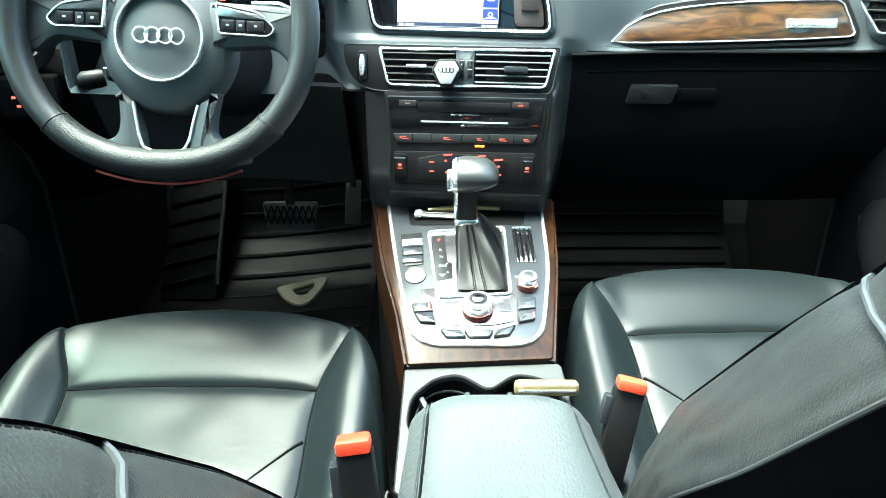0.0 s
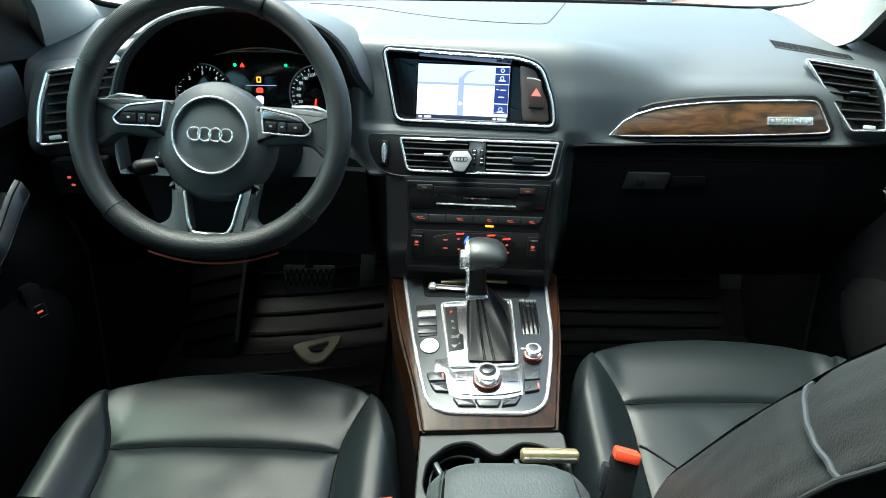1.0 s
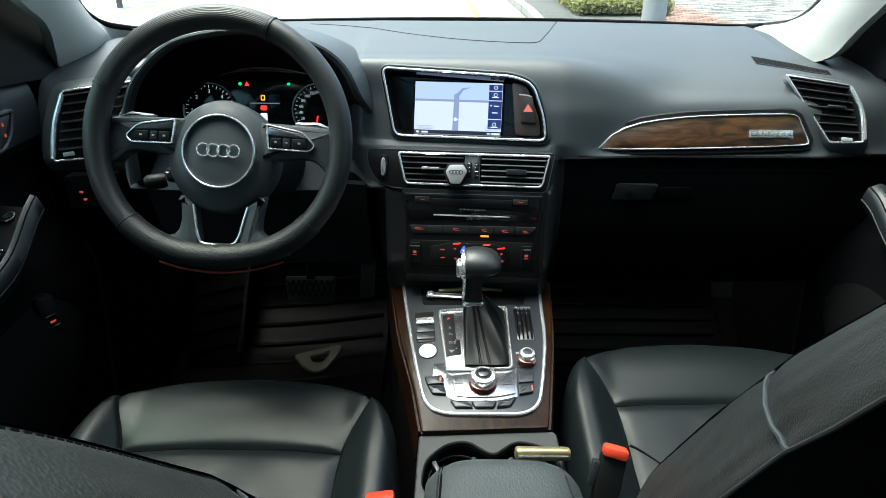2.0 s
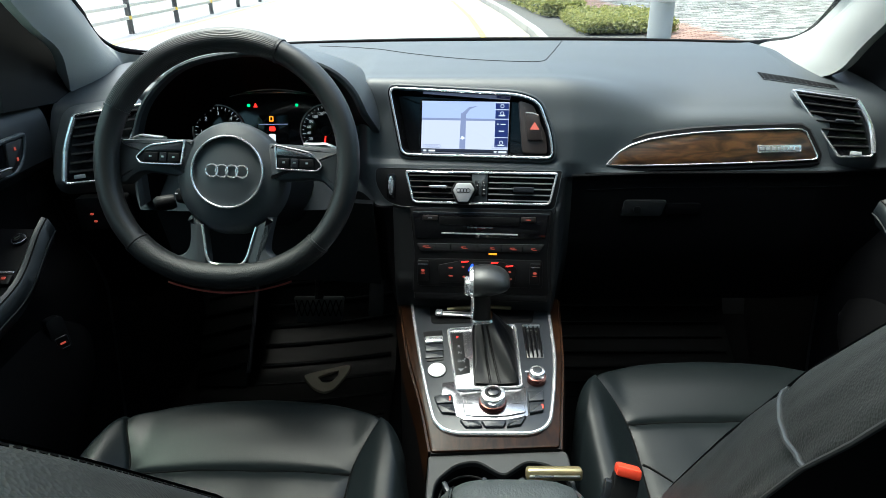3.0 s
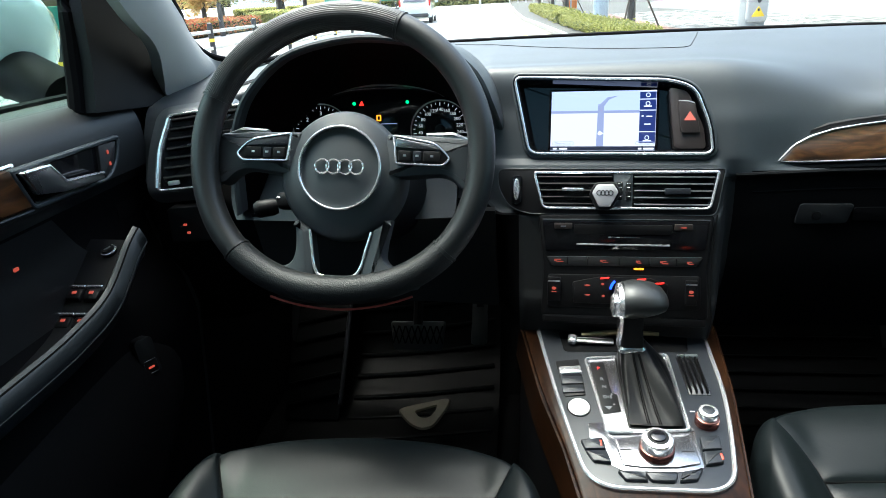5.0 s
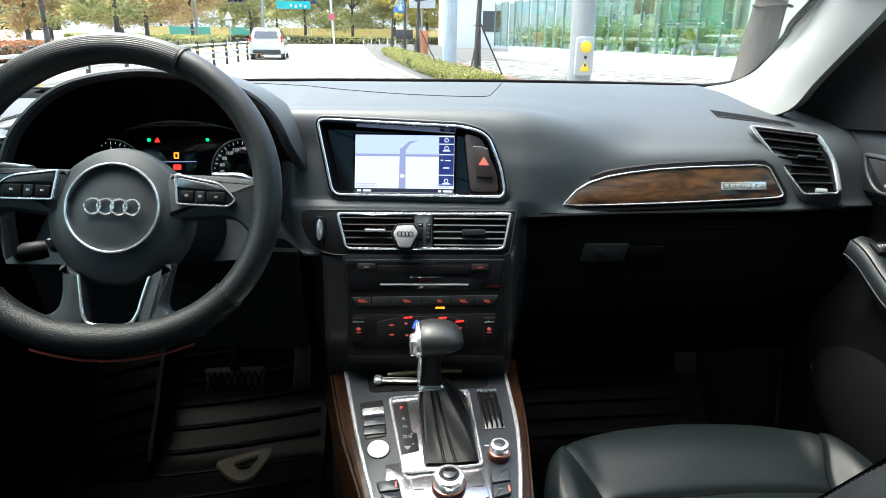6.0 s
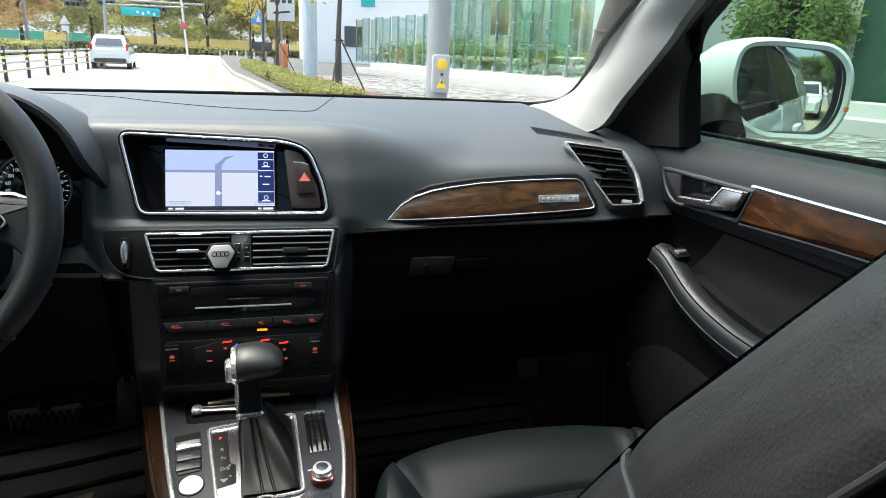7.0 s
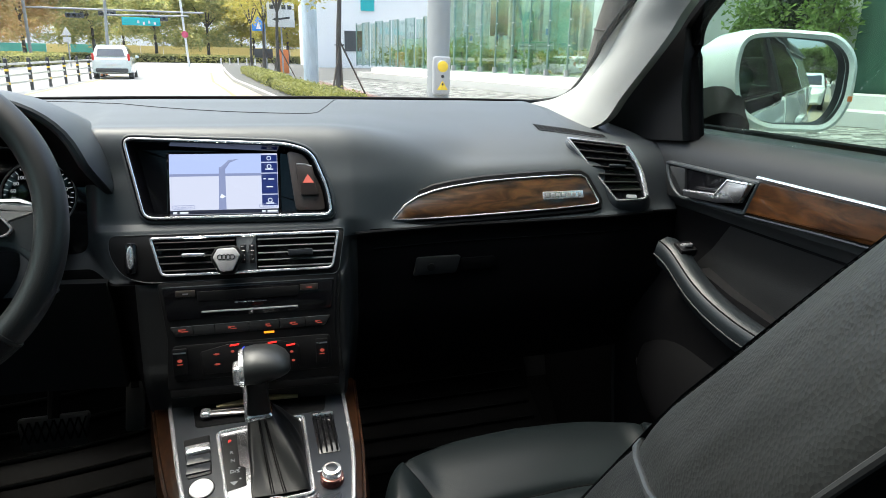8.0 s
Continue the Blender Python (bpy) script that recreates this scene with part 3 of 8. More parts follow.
# railing down the middle of the road
fence = thing("median_railing", (-6.8, 20, 0), "black posts with yellow bands and pale rails along the median", "railing")
post_me = mesh_of("post", tube([(0, 0, 0), (0, 0, 1.0), (0, 0, 1.06), (0, 0, 1.08)], [0.058, 0.058, 0.052, 0.02], 12), POSTBLACK)
band_me = mesh_of("band", tube([(0, 0, -0.035), (0, 0, 0.035)], 0.060, 12), BAND)
for k in range(-2, 14):
    y = 1.2 + 2.45 * k + 3.0
    p = new("post", post_me)
    p.parent, p.location = fence, (0, y - 20, 0)
    for z in (0.32, 0.72):
        b = new("band", band_me)
        b.parent, b.location = p, (0, 0, z)
for z in (0.28, 0.52, 0.86):
    part("rail", box_of(-6.83, -6.77, -3, 37, z, z + 0.07, 0.01), RAIL, fence)
for k in range(3):
    c = thing("delineator_post", (-6.9, 38 + 1.5 * k, 0), "orange plastic delineator post on the road", "post", "delineators")
    part("shaft", tube([(-6.9, 38 + 1.5 * k, 0), (-6.9, 38 + 1.5 * k, 1.0)], 0.05, 10), ORANGE, c)
    part("foot", tube([(-6.9, 38 + 1.5 * k, 0), (-6.9, 38 + 1.5 * k, 0.05)], 0.14, 12), POSTBLACK, c)


def car(at, turn, label, name="car"):
    """A parked-looking tall estate car; nose along +y before turning."""
    m = pose(*at, 0, 0, turn)
    e = thing(name, at, label, "car")

    def put(nm, bm, material, parent=e, lab=""):
        bmesh.ops.transform(bm, matrix=m, verts=bm.verts)
        return part(nm, bm, material, parent, lab)

    rings = []
    for y, w, z0, z1 in ((-2.2, 0.72, 0.42, 0.95), (-2.12, 0.86, 0.30, 1.02), (-1.6, 0.90, 0.24, 1.04), (0, 0.91, 0.22, 1.0), (1.4, 0.90, 0.24, 0.98), (2.05, 0.84, 0.28, 0.86), (2.22, 0.66, 0.38, 0.72)):
        rings.append([Vector((p.x, y, p.y)) for p in rpoly([(-w, z0), (w, z0), (w, z1), (-w, z1)], 0.12)])
    put("body", rings_to(B(), rings), PAINT)
    rings = []
    for z, y0, y1, w in ((0.98, -2.14, 1.25, 0.84), (1.25, -2.02, 0.75, 0.77), (1.50, -1.85, 0.25, 0.68), (1.60, -1.65, -0.05, 0.62)):
        rings.append([Vector((p.x, p.y, z)) for p in rpoly([(-w, y0), (w, y0), (w, y1), (-w, y1)], 0.2)])
    cabin = put("cabin", rings_to(B(), rings), PAINT)
    g = [Vector((-0.62, -2.105, 1.10)), Vector((0.62, -2.105, 1.10)), Vector((0.55, -1.925, 1.45)), Vector((-0.55, -1.925, 1.45))]
    put("rear_window", rings_to(B(), [[p + Vector((0, d, 0)) for p in g] for d in (0.03, -0.05)]), CARGLASS, cabin)
    g = [Vector((-0.68, 1.02, 1.08)), Vector((0.68, 1.02, 1.08)), Vector((0.58, 0.40, 1.46)), Vector((-0.58, 0.40, 1.46))]
    put("front_window", rings_to(B(), [[p + Vector((0, d, 0)) for p in g] for d in (-0.03, 0.06)]), GLOSS, cabin)
    for s in (-1, 1):
        g = [Vector((s * 0.835, -1.7, 1.05)), Vector((s * 0.835, 0.85, 1.05)), Vector((s * 0.70, 0.25, 1.46)), Vector((s * 0.70, -1.45, 1.46))]
        put("side_window", rings_to(B(), [[p + Vector((s * d, 0, 0)) for p in g] for d in (-0.03, 0.02)]), GLOSS, cabin)
        put("tail_lamp", rbox((s * 0.79, -2.12, 1.05), (0.11, 0.16, 0.34), 0.04), TAIL, lab="red tail lamp")
        put("head_lamp", rbox((s * 0.66, 2.06, 0.72), (0.28, 0.22, 0.16), 0.05), SIGNWHITE)
        put("mirror", rbox((s * 1.0, 0.72, 1.06), (0.18, 0.1, 0.13), 0.04), PAINT)
        for y in (-1.38, 1.38):
            w = put("wheel", tube([(s * 0.68, y, 0.32), (s * 0.9, y, 0.32)], 0.32, 24), RUBBER)
            put("rim", tube([(s * 0.86, y, 0.32), (s * 0.912, y, 0.32)], 0.21, 18), SATIN, w)
    put("lower_bumper", rbox((0, -2.16, 0.42), (1.44, 0.22, 0.20), 0.06), POSTBLACK)
    put("plate", rbox((0, -2.225, 0.72), (0.52, 0.02, 0.12), 0.005), SIGNWHITE)
    return e


car((-6.0, 38.5, 0), 4, "white tall estate car seen from behind, driving on the road")
car((0.15, -10.5, 0), 0, "white car waiting in the lane behind")

# the glass-fronted building on its stone ledge
A0, A1 = Vector((7.6, 36.0, 0)), Vector((13.4, 5.5, 0))
D = (A1 - A0).normalized()
N = Vector((D.y, -D.x, 0)) if D.x * 0 - D.y * 1 < 0 else Vector((-D.y, D.x, 0))
if N.x < 0:
    N = -N
LONG = (A1 - A0).length


def on_wall(s, out, z):
    return A0 + D * s + N * out + Vector((0, 0, z))


def wall_block(s0, s1, o0, o1, z0, z1):
    bm = B()
    return rings_to(bm, [[on_wall(s, o, z) for s, o in ((s0, o0), (s1, o0), (s1, o1), (s0, o1))] for z in (z0, z1)])


solo("ledge", wall_block(-4, LONG + 6, 0.0, 2.2, 0.0, 0.42), LEDGE, "low white stone ledge in front of the glass building", "ledge", "structure")
solo("upper_ledge", wall_block(-4, LONG + 6, 0.9, 2.2, 0.42, 0.72), LEDGE, "upper step of the white stone ledge", "ledge", "structure")
glassb = thing("glass_building", on_wall(8, 1.6, 0), "green glass building front with slim upright mullions", "building")
part("inner_wall", wall_block(4, 15.4, 6.0, 6.4, 0.7, 5.0), GREENWALL, glassb)
part("floor_slab", wall_block(4, 15.4, 1.4, 6.4, 0.60, 0.74), LEDGE, glassb)
k = 0
while 4 + 1.25 * k < 15:
    s = 4 + 1.25 * k
    lean = 0.03 * (k % 2)
    pane = part("glass_pane", wall_block(s + 0.012, s + 1.238, 1.50 + lean, 1.53 + lean, 0.74, 5.0), GREENGLASS, glassb)
    for z in (1.85, 2.75, 3.65):
        part("glass_clamp", wall_block(s + 0.03, s + 0.11, 1.47, 1.50, z, z + 0.035), SIGNWHITE, pane)
    part("mullion", wall_block(s - 0.007, s + 0.007, 1.47, 1.55, 0.70, 5.0), MULLION, glassb)
    part("glass_fin", wall_block(s - 0.010, s + 0.010, 1.56, 1.92, 0.74, 5.0), FENCEGLASS, glassb)
    part("pane_foot", wall_block(s - 0.045, s + 0.045, 1.40, 1.60, 0.70, 0.98), STEEL, glassb)
    k += 1
for s, z in ((6.5, 2.0), (8.7, 1.95), (12.35, 2.15)):
    notice = part("wall_notice", wall_block(s, s + 0.34, 1.62, 1.64, z, z + 0.42), SIGNWHITE, glassb, "white notice with a blue panel")
    part("notice_panel", wall_block(s + 0.06, s + 0.28, 1.612, 1.618, z + 0.10, z + 0.33), SIGNBLUE, notice)
for s0, s1 in ((10.55, 11.72), (11.80, 12.95)):
    banner = part("wall_banner", wall_block(s0, s1, 1.62, 1.64, 1.72, 2.02), SIGNWHITE, glassb, "white banner with green edge")
    part("banner_edge", wall_block(s0, s1, 1.612, 1.618, 1.955, 2.0), HOARDGREEN, banner)
    part("banner_bar", wall_block(s0 + 0.12, s1 - 0.15, 1.612, 1.618, 1.82, 1.87), STEEL, banner)
# made-up clutter and teal panels behind the glass, for what it reflects
for s, o in ((5.4, 4.6), (7.3, 3.2), (9.9, 3.0), (11.2, 4.2), (13.8, 3.4)):
    part("inner_column", wall_block(s, s + 0.16, o, o + 0.16, 0.74, 5.0), LEDGE, glassb)
part("roof_brace", tube([on_wall(7.6, 3.3, 5.0), on_wall(8.8, 3.3, 0.9)], 0.05, 8), LEDGE, glassb)
for s, w, z0, z1 in ((4.4, 1.4, 1.8, 3.6), (7.9, 1.5, 1.5, 3.9), (9.0, 0.7, 2.0, 4.4), (12.9, 1.6, 1.6, 3.4)):
    part("inner_panel", wall_block(s, s + w, 5.6, 5.7, z0, z1), INNERTEAL, glassb, "teal panel in place of a green reflection")
for s, w in ((9.8, 1.1), (11.4, 1.2), (6.0, 0.9)):
    part("inner_bench", wall_block(s, s + w, 3.4, 3.9, 1.05, 1.16), SIGNWHITE, glassb)
    part("bench_base", wall_block(s + 0.1, s + w - 0.1, 3.5, 3.8, 0.74, 1.05), STEEL, glassb)
fence2 = thing("glass_fence", on_wall(0, 1.5, 0.7), "row of green glass screens on the stone ledge", "fence")
for k in range(11):
    s = -8 + 1.1 * k
    jog = 0.05 * (k % 3)
    part("glass_pane", wall_block(s + 0.02, s + 1.08, 1.50 + jog, 1.52 + jog, 0.76, 3.25 + 0.1 * (k % 2)), FENCEGLASS, fence2)
    part("post", wall_block(s - 0.012, s + 0.012, 1.47, 1.55, 0.70, 3.35), MULLION, fence2)
# added backing wall, so that the screens read green
solo("garden_wall", wall_block(-9.5, 3.9, 5.4, 5.7, 0.6, 2.5), GREENWALL, "grey-green wall added behind the glass screens to tint them", "wall", "structure")
for i, (s, o, hgt, sp, n) in enumerate(((-7.0, 3.4, 1.2, 0.8, 700), (-4.6, 3.8, 1.1, 0.9, 700), (-2.0, 3.2, 1.3, 0.8, 700), (0.4, 3.9, 1.1, 0.9, 700), (5.2, 3.6, 1.0, 0.6, 1200), (10.4, 3.2, 0.9, 0.7, 1200), (14.8, 3.0, 0.8, 0.8, 1200))):
    c = on_wall(s, o, 0.74)
    e = thing("planter_shrub", c, "olive green shrub behind the glass screens", "shrub")
    part("stem", tube([c, c + Vector((0.05, 0, hgt * 0.6))], 0.05, 6), BARK, e)
    leaf_part("foliage", leaves(n, lambda r: c + Vector((r.gauss(0, sp * 0.7), r.gauss(0, sp * 0.7), abs(hgt * 0.5 + r.gauss(0, hgt * 0.25)))), 0.09, seed=140 + i), LEAF_IVY if i % 2 else LEAF_HEDGE, e)
pale = solo("pale_building", box_of(7.5, 26, 68, 84, 0, 13, 0.05), WHITEWALL, "large pale rendered building beyond the glass screens", "building")
part("window", box_of(10.48, 12.30, 67.9, 68.1, 1.73, 3.68, 0.02), CHARCOAL, pale, "dark window opening")
part("window", box_of(12.15, 13.53, 67.9, 68.1, 5.60, 7.75, 0.02), TEAL, pale, "teal glass pane")
solo("side_wall", wall_block(15.5, 24.2, 2.6, 2.9, 0.0, 6.0), FACADE, "white rendered garden wall behind shrubs", "wall", "structure")
gpan = thing("green_screen", on_wall(26, 2.4, 0.7), "tall dark green panel screen beside the white wall", "screen")
for k in range(6):
    part("panel", wall_block(23.95 + 1.5 * k, 25.4 + 1.5 * k, 2.4, 2.5, 0.7, 5.5), PANELGREEN, gpan)
for s, o, hgt, n in ((2.5, 3.5, 1.6, 900), (8.0, 4.6, 1.1, 700), (13.0, 4.4, 1.1, 700)):
    c = on_wall(s, o, 0.74)
    e = thing("planter_shrub", c, "green shrub behind the glass front", "shrub")
    part("stem", tube([c, c + Vector((0, 0, hgt * 0.6))], 0.05, 6), BARK, e)
    leaf_part("foliage", leaves(n, lambda r: c + Vector((r.gauss(0, 0.7), r.gauss(0, 0.7), hgt * 0.6 + r.gauss(0, hgt * 0.22))), 0.09, seed=int(90 + s)), LEAF_IVY, e)

# climbing shrubs beside the car
for i, (s, o, z, h, sp, n) in enumerate(((18.6, 2.1, 0.7, 1.7, 0.7, 500), (21.6, 2.2, 1.0, 2.6, 0.8, 3200), (23.4, 2.1, 1.0, 2.4, 0.5, 2000))):
    c = on_wall(s, o, z)
    e = thing("shrub", c, "bright green leafy shrub growing against a white wall", "shrub", "shrubs by the wall")
    rnd = random.Random(70 + i)
    stems = B()
    tips = []
    for k in range(9):
        d = Vector((rnd.uniform(-0.7, 0.7) * sp, rnd.uniform(-0.7, 0.7) * sp, rnd.uniform(0.5, 1.0) * h))
        tube(spline([c, c + d * 0.5 + Vector((0, 0, 0.2)), c + d], 3), [0.03 - 0.0035 * j for j in range(7)], 5, bm=stems)
        tips += [c + d * q for q in (0.55, 0.75, 0.9, 1.0)]
    part("stems", stems, BARK, e)
    leaf_part("foliage", leaves(n, lambda r: r.choice(tips) + Vector((r.gauss(0, 0.28), r.gauss(0, 0.28), r.gauss(0, 0.25))), 0.085, seed=80 + i), LEAF_IVY, e)

c = on_wall(22.2, 2.3, 0.7)
e = thing("clipped_conifer", c, "dark green column-shaped conifer in front of the white wall", "tree")
part("trunk", tube([c, c + Vector((0, 0, 4.2))], [0.10, 0.05], 8), BARK, e)
leaf_part("foliage", leaves(7000, lambda r: c + Vector((0.42 * math.sin(r.uniform(0, 6.28)) * r.uniform(0.6, 1), 0.42 * math.cos(r.uniform(0, 6.28)) * r.uniform(0.6, 1), r.uniform(0.9, 4.6))), 0.07, seed=99), LEAF_DARK, e)

# the far side of the crossing
hedge("hedge", -40, 8, 92, 94, 0, 0.9, LEAF_FAR, 9000, "green hedge across the far side of the junction", 0.2, 8)
hedge("hedge", -17.5, -15.8, 42, 74, 0, 0.9, LEAF_FAR, 12000, "dark hedge beyond the opposite lanes", 0.12, 9)
hedge("flower_bed", -19, -15.8, 12, 40, 0, 0.75, REDHEDGE, 14000, "bed of red shrubs behind a kerb", 0.1, 10)
tree((-15.2, 33, 0), 5.0, 2.4, 1.5, LEAF_GREEN, 2500, "slim dark street tree beyond the opposite lanes", 0.1, 0.12, 41)
for i, (x, y, h, s, lm) in enumerate(((-30, 84, 9, 4.5, LEAF_RUST), (-23, 88, 9, 4.5, LEAF_RUST), (-16.5, 92, 8.5, 4.0, LEAF_FAR), (-10, 97, 8.0, 4.2, LEAF_FAR), (-3.5, 98, 8.5, 4.0, LEAF_FAR), (2.5, 99, 7.5, 3.6, LEAF_GOLD), (6.5, 90, 7.5, 3.4, LEAF_GOLD), (-38, 84, 9, 4.5, LEAF_FAR), (-20, 55, 8, 3.4, LEAF_FAR), (-24, 42, 8, 3.4, LEAF_RUST), (-22, 68, 9, 3.8, LEAF_RUST))):
    tree((x, y, 0), h, h * 0.78, s, lm, 15000, "broad street tree in early autumn leaf" if lm is not LEAF_RUST else "broad street tree with rusty autumn leaves", 0.21, 0.2, 50 + i)
for i, (x, y, h, s) in enumerate(((-34, 112, 9, 5.0), (-25, 114, 8, 5.0), (-16, 112, 9, 5.0), (-7, 115, 8, 5.0), (1, 112, 9, 4.6), (-29, 60, 7, 3.4), (-27, 74, 8, 3.8))):
    tree((x, y, 0), h, h * 0.85, s, LEAF_RUST if i in (0, 5) else LEAF_FAR, 11000, "broad street tree in early autumn leaf, far off", 0.26, 0.2, 160 + i)
hoard = thing("hoarding", (-12, 106, 0), "yellow and green site hoarding behind the far trees", "fence")
for k in range(16):
    part("panel", box_of(-34 + 3 * k, -31.06 + 3 * k, 106, 106.15, 0, 2.1, 0.02), HOARDGREEN if k in (1, 2, 4, 5) else HOARD, hoard)
hoard2 = thing("hoarding", (-26, 40, 0), "green mesh fence panels with pale posts behind the flower bed", "fence")
for k in range(10):
    part("panel", box_of(-27.1, -27, 20 + 3 * k, 22.9 + 3 * k, 0, 1.9, 0.02), HOARDGREEN if k % 3 else SIGNWHITE, hoard2)
solo("distant_building", box_of(-70, 30, 160, 175, 0, 20, 0.1), WHITEWALL, "hazy pale buildings beyond the junction", "building")

for i, (x, y) in enumerate(((3.7, -3.0), (4.0, -7.0), (4.6, -13.0), (4.0, -19.0), (5.2, -25.0), (7.5, -10.0), (8.5, -20.0), (3.6, -34.0), (2.6, -46.0), (-1.5, -60.0), (6.0, -55.0), (-9.5, -14.0))):
    tree((x, y, 0.1), 8.0, 5.6, 3.0, LEAF_GREEN, 7000, "leafy street tree behind the car", 0.16, 0.16, 120 + i)

for i in range(7):
    tree((-11 + 4.2 * i, -52 - 3 * (i % 2), 0.1), 7.5, 7.0, 2.9, LEAF_GREEN, 5000, "dense leafy tree closing the street behind", 0.22, 0.16, 180 + i)

# signs
gantry = thing("direction_sign", (-12, 62, 0), "teal direction sign on a tall gantry pole", "sign")
part("mast", tube([(-10.2, 62, 0), (-9.9, 62, 6.0)], 0.12, 12), STEEL, gantry)
part("arm", tube([(-9.95, 62, 4.15), (-3.6, 62, 4.25)], 0.06, 8), STEEL, gantry)
board = part("board", rbox((-7.33, 61.85, 3.70), (2.94, 0.06, 0.64), 0.02), TEAL, gantry)
for k in range(4):
    part("legend_bar", rbox((-7.55 + 0.42 * k, 61.81, 3.62 + 0.05 * (-1) ** k), (0.16, 0.02, 0.22), 0.005), SIGNWHITE, board)
post = thing("traffic_sign", (-4.15, 66, 0), "round red sign on a tall white post", "sign")
part("post", tube([(-4.15, 66, 0), (-4.5, 66, 7)], 0.10, 10), SIGNWHITE, post)
part("disc", slab(FR((-4.28, 65.85, 2.86)), circle((0, 0), 0.29), 0, 0.03, 0.005), SIGNRED, post)
tri = thing("traffic_sign", (-12.6, 60, 0), "pale triangular warning sign on a post", "sign")
part("post", tube([(-12.6, 60, 0), (-12.6, 60, 2.9)], 0.05, 8), STEEL, tri)
part("board", slab(FR((-12.6, 59.9, 2.7)), rpoly([(-0.36, -0.28), (0.36, -0.28), (0, 0.38)], 0.06), 0, 0.03, 0.005), SIGNWHITE, tri)
part("plate", rbox((-12.6, 59.9, 2.1), (0.55, 0.04, 0.4), 0.02), SIGNWHITE, tri)
ped = thing("crossing_sign", (2.3, 56, 0), "blue crossing sign on a steel post", "sign")
part("post", tube([(2.35, 56, 0), (2.3, 56, 5)], 0.06, 8), STEEL, ped)
part("board", slab(FR((1.85, 55.9, 3.45)), rpoly([(-0.5, -0.4), (0.5, -0.4), (0.5, 0.1), (0, 0.7), (-0.5, 0.1)], 0.06), 0, 0.03, 0.005), SIGNBLUE, ped)
part("mark", slab(FR((1.85, 55.9, 3.45)), rpoly([(-0.2, -0.25), (0.2, -0.25), (0.0, 0.3)], 0.03), 0.03, 0.04, 0.003), SIGNWHITE, ped)
info = thing("notice_board", (2.90, 45, 0.1), "white direction board with a black arrow on a post", "sign")
board = part("board", rbox((2.90, 45, 3.75), (1.7, 0.06, 1.5), 0.02), SIGNWHITE, info)
part("arrow", slab(FR((2.90, 44.97, 3.50)), [Vector(p) for p in ((-0.55, -0.05), (-0.15, 0.16), (-0.15, 0.04), (0.55, 0.14), (0.55, 0.02), (-0.15, -0.08), (-0.15, -0.2))], 0.0, 0.02, 0.002), POSTBLACK, board)
for k in range(4):
    part("legend_bar", rbox((2.35 + 0.37 * k, 44.965, 4.20), (0.26, 0.02, 0.26), 0.004), CHARCOAL, board)
part("post", tube([(2.90, 45.06, 0.1), (2.90, 45.06, 4.45)], 0.05, 10), STEEL, info)
solo("low_wall_panel", rbox((1.78, 46.6, 1.37), (1.17, 0.2, 0.57), 0.02), CHARCOAL, "dark panel at the foot of the white building", "panel", "structure")
solo("utility_box", rbox((2.96, 46, 0.86), (0.75, 0.5, 1.52), 0.04), ORANGE, "orange utility cabinet on the pavement", "cabinet")
for k in range(6):
    solo("bollard", tube([(-1.6 + 0.9 * k, 78, 0), (-1.6 + 0.9 * k, 78, 0.75), (-1.6 + 0.9 * k, 78, 0.8)], [0.07, 0.07, 0.02], 8), SIGNWHITE, "short white bollard at the crossing", "bollard", group="bollards at the crossing")


def traffic_light(x, y, z, arm_z):
    e = thing("traffic_light", (x, y, z), "dark grey signal head hung level on the gantry arm", "traffic light", "signal heads")
    h = part("housing", rbox((x, y, z), (1.5, 0.3, 0.42), 0.06), CHARCOAL, e)
    for k in range(3):
        part("lens", slab(FR((x - 0.45 + 0.45 * k, y - 0.16, z)), circle((0, 0), 0.15, 16), 0.0, 0.03, 0.01), GLOSS, h)
    part("hanger", tube([(x, y, z + 0.15), (x, y, arm_z)], 0.05, 8), STEEL, e)


span = thing("signal_gantry", (-17.84, 70.0, 0), "slim grey gantry arm carrying signal heads", "pole")
part("arm", tube([(-17.84, 70.0, 4.95), (-2.69, 70.0, 4.95)], 0.08, 8), STEEL, span)
part("mast", tube([(-17.84, 70.0, 0), (-17.84, 70.0, 5.65)], 0.14, 10), STEEL, span)
for x, z in ((-13.84, 4.37), (-11.12, 4.63), (-6.69, 4.31)):
    traffic_light(x, 70.0, z, 4.95)


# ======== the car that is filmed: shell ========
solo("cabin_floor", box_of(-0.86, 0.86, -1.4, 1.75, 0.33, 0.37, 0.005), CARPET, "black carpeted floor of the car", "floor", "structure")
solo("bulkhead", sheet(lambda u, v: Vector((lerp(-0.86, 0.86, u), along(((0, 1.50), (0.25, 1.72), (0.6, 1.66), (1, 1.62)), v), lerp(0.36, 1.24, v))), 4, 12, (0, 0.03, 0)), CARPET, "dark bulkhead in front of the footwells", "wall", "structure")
liner = thing("headliner", (0, 0, 1.66), "grey cloth headliner round a glass sunroof", "ceiling", "", "structure")


def roof_z(x, y):
    return 1.655 + 0.03 * math.cos(math.pi * x / 1.32) - 0.06 * max(0.0, (-y - 1.05) / 0.7)


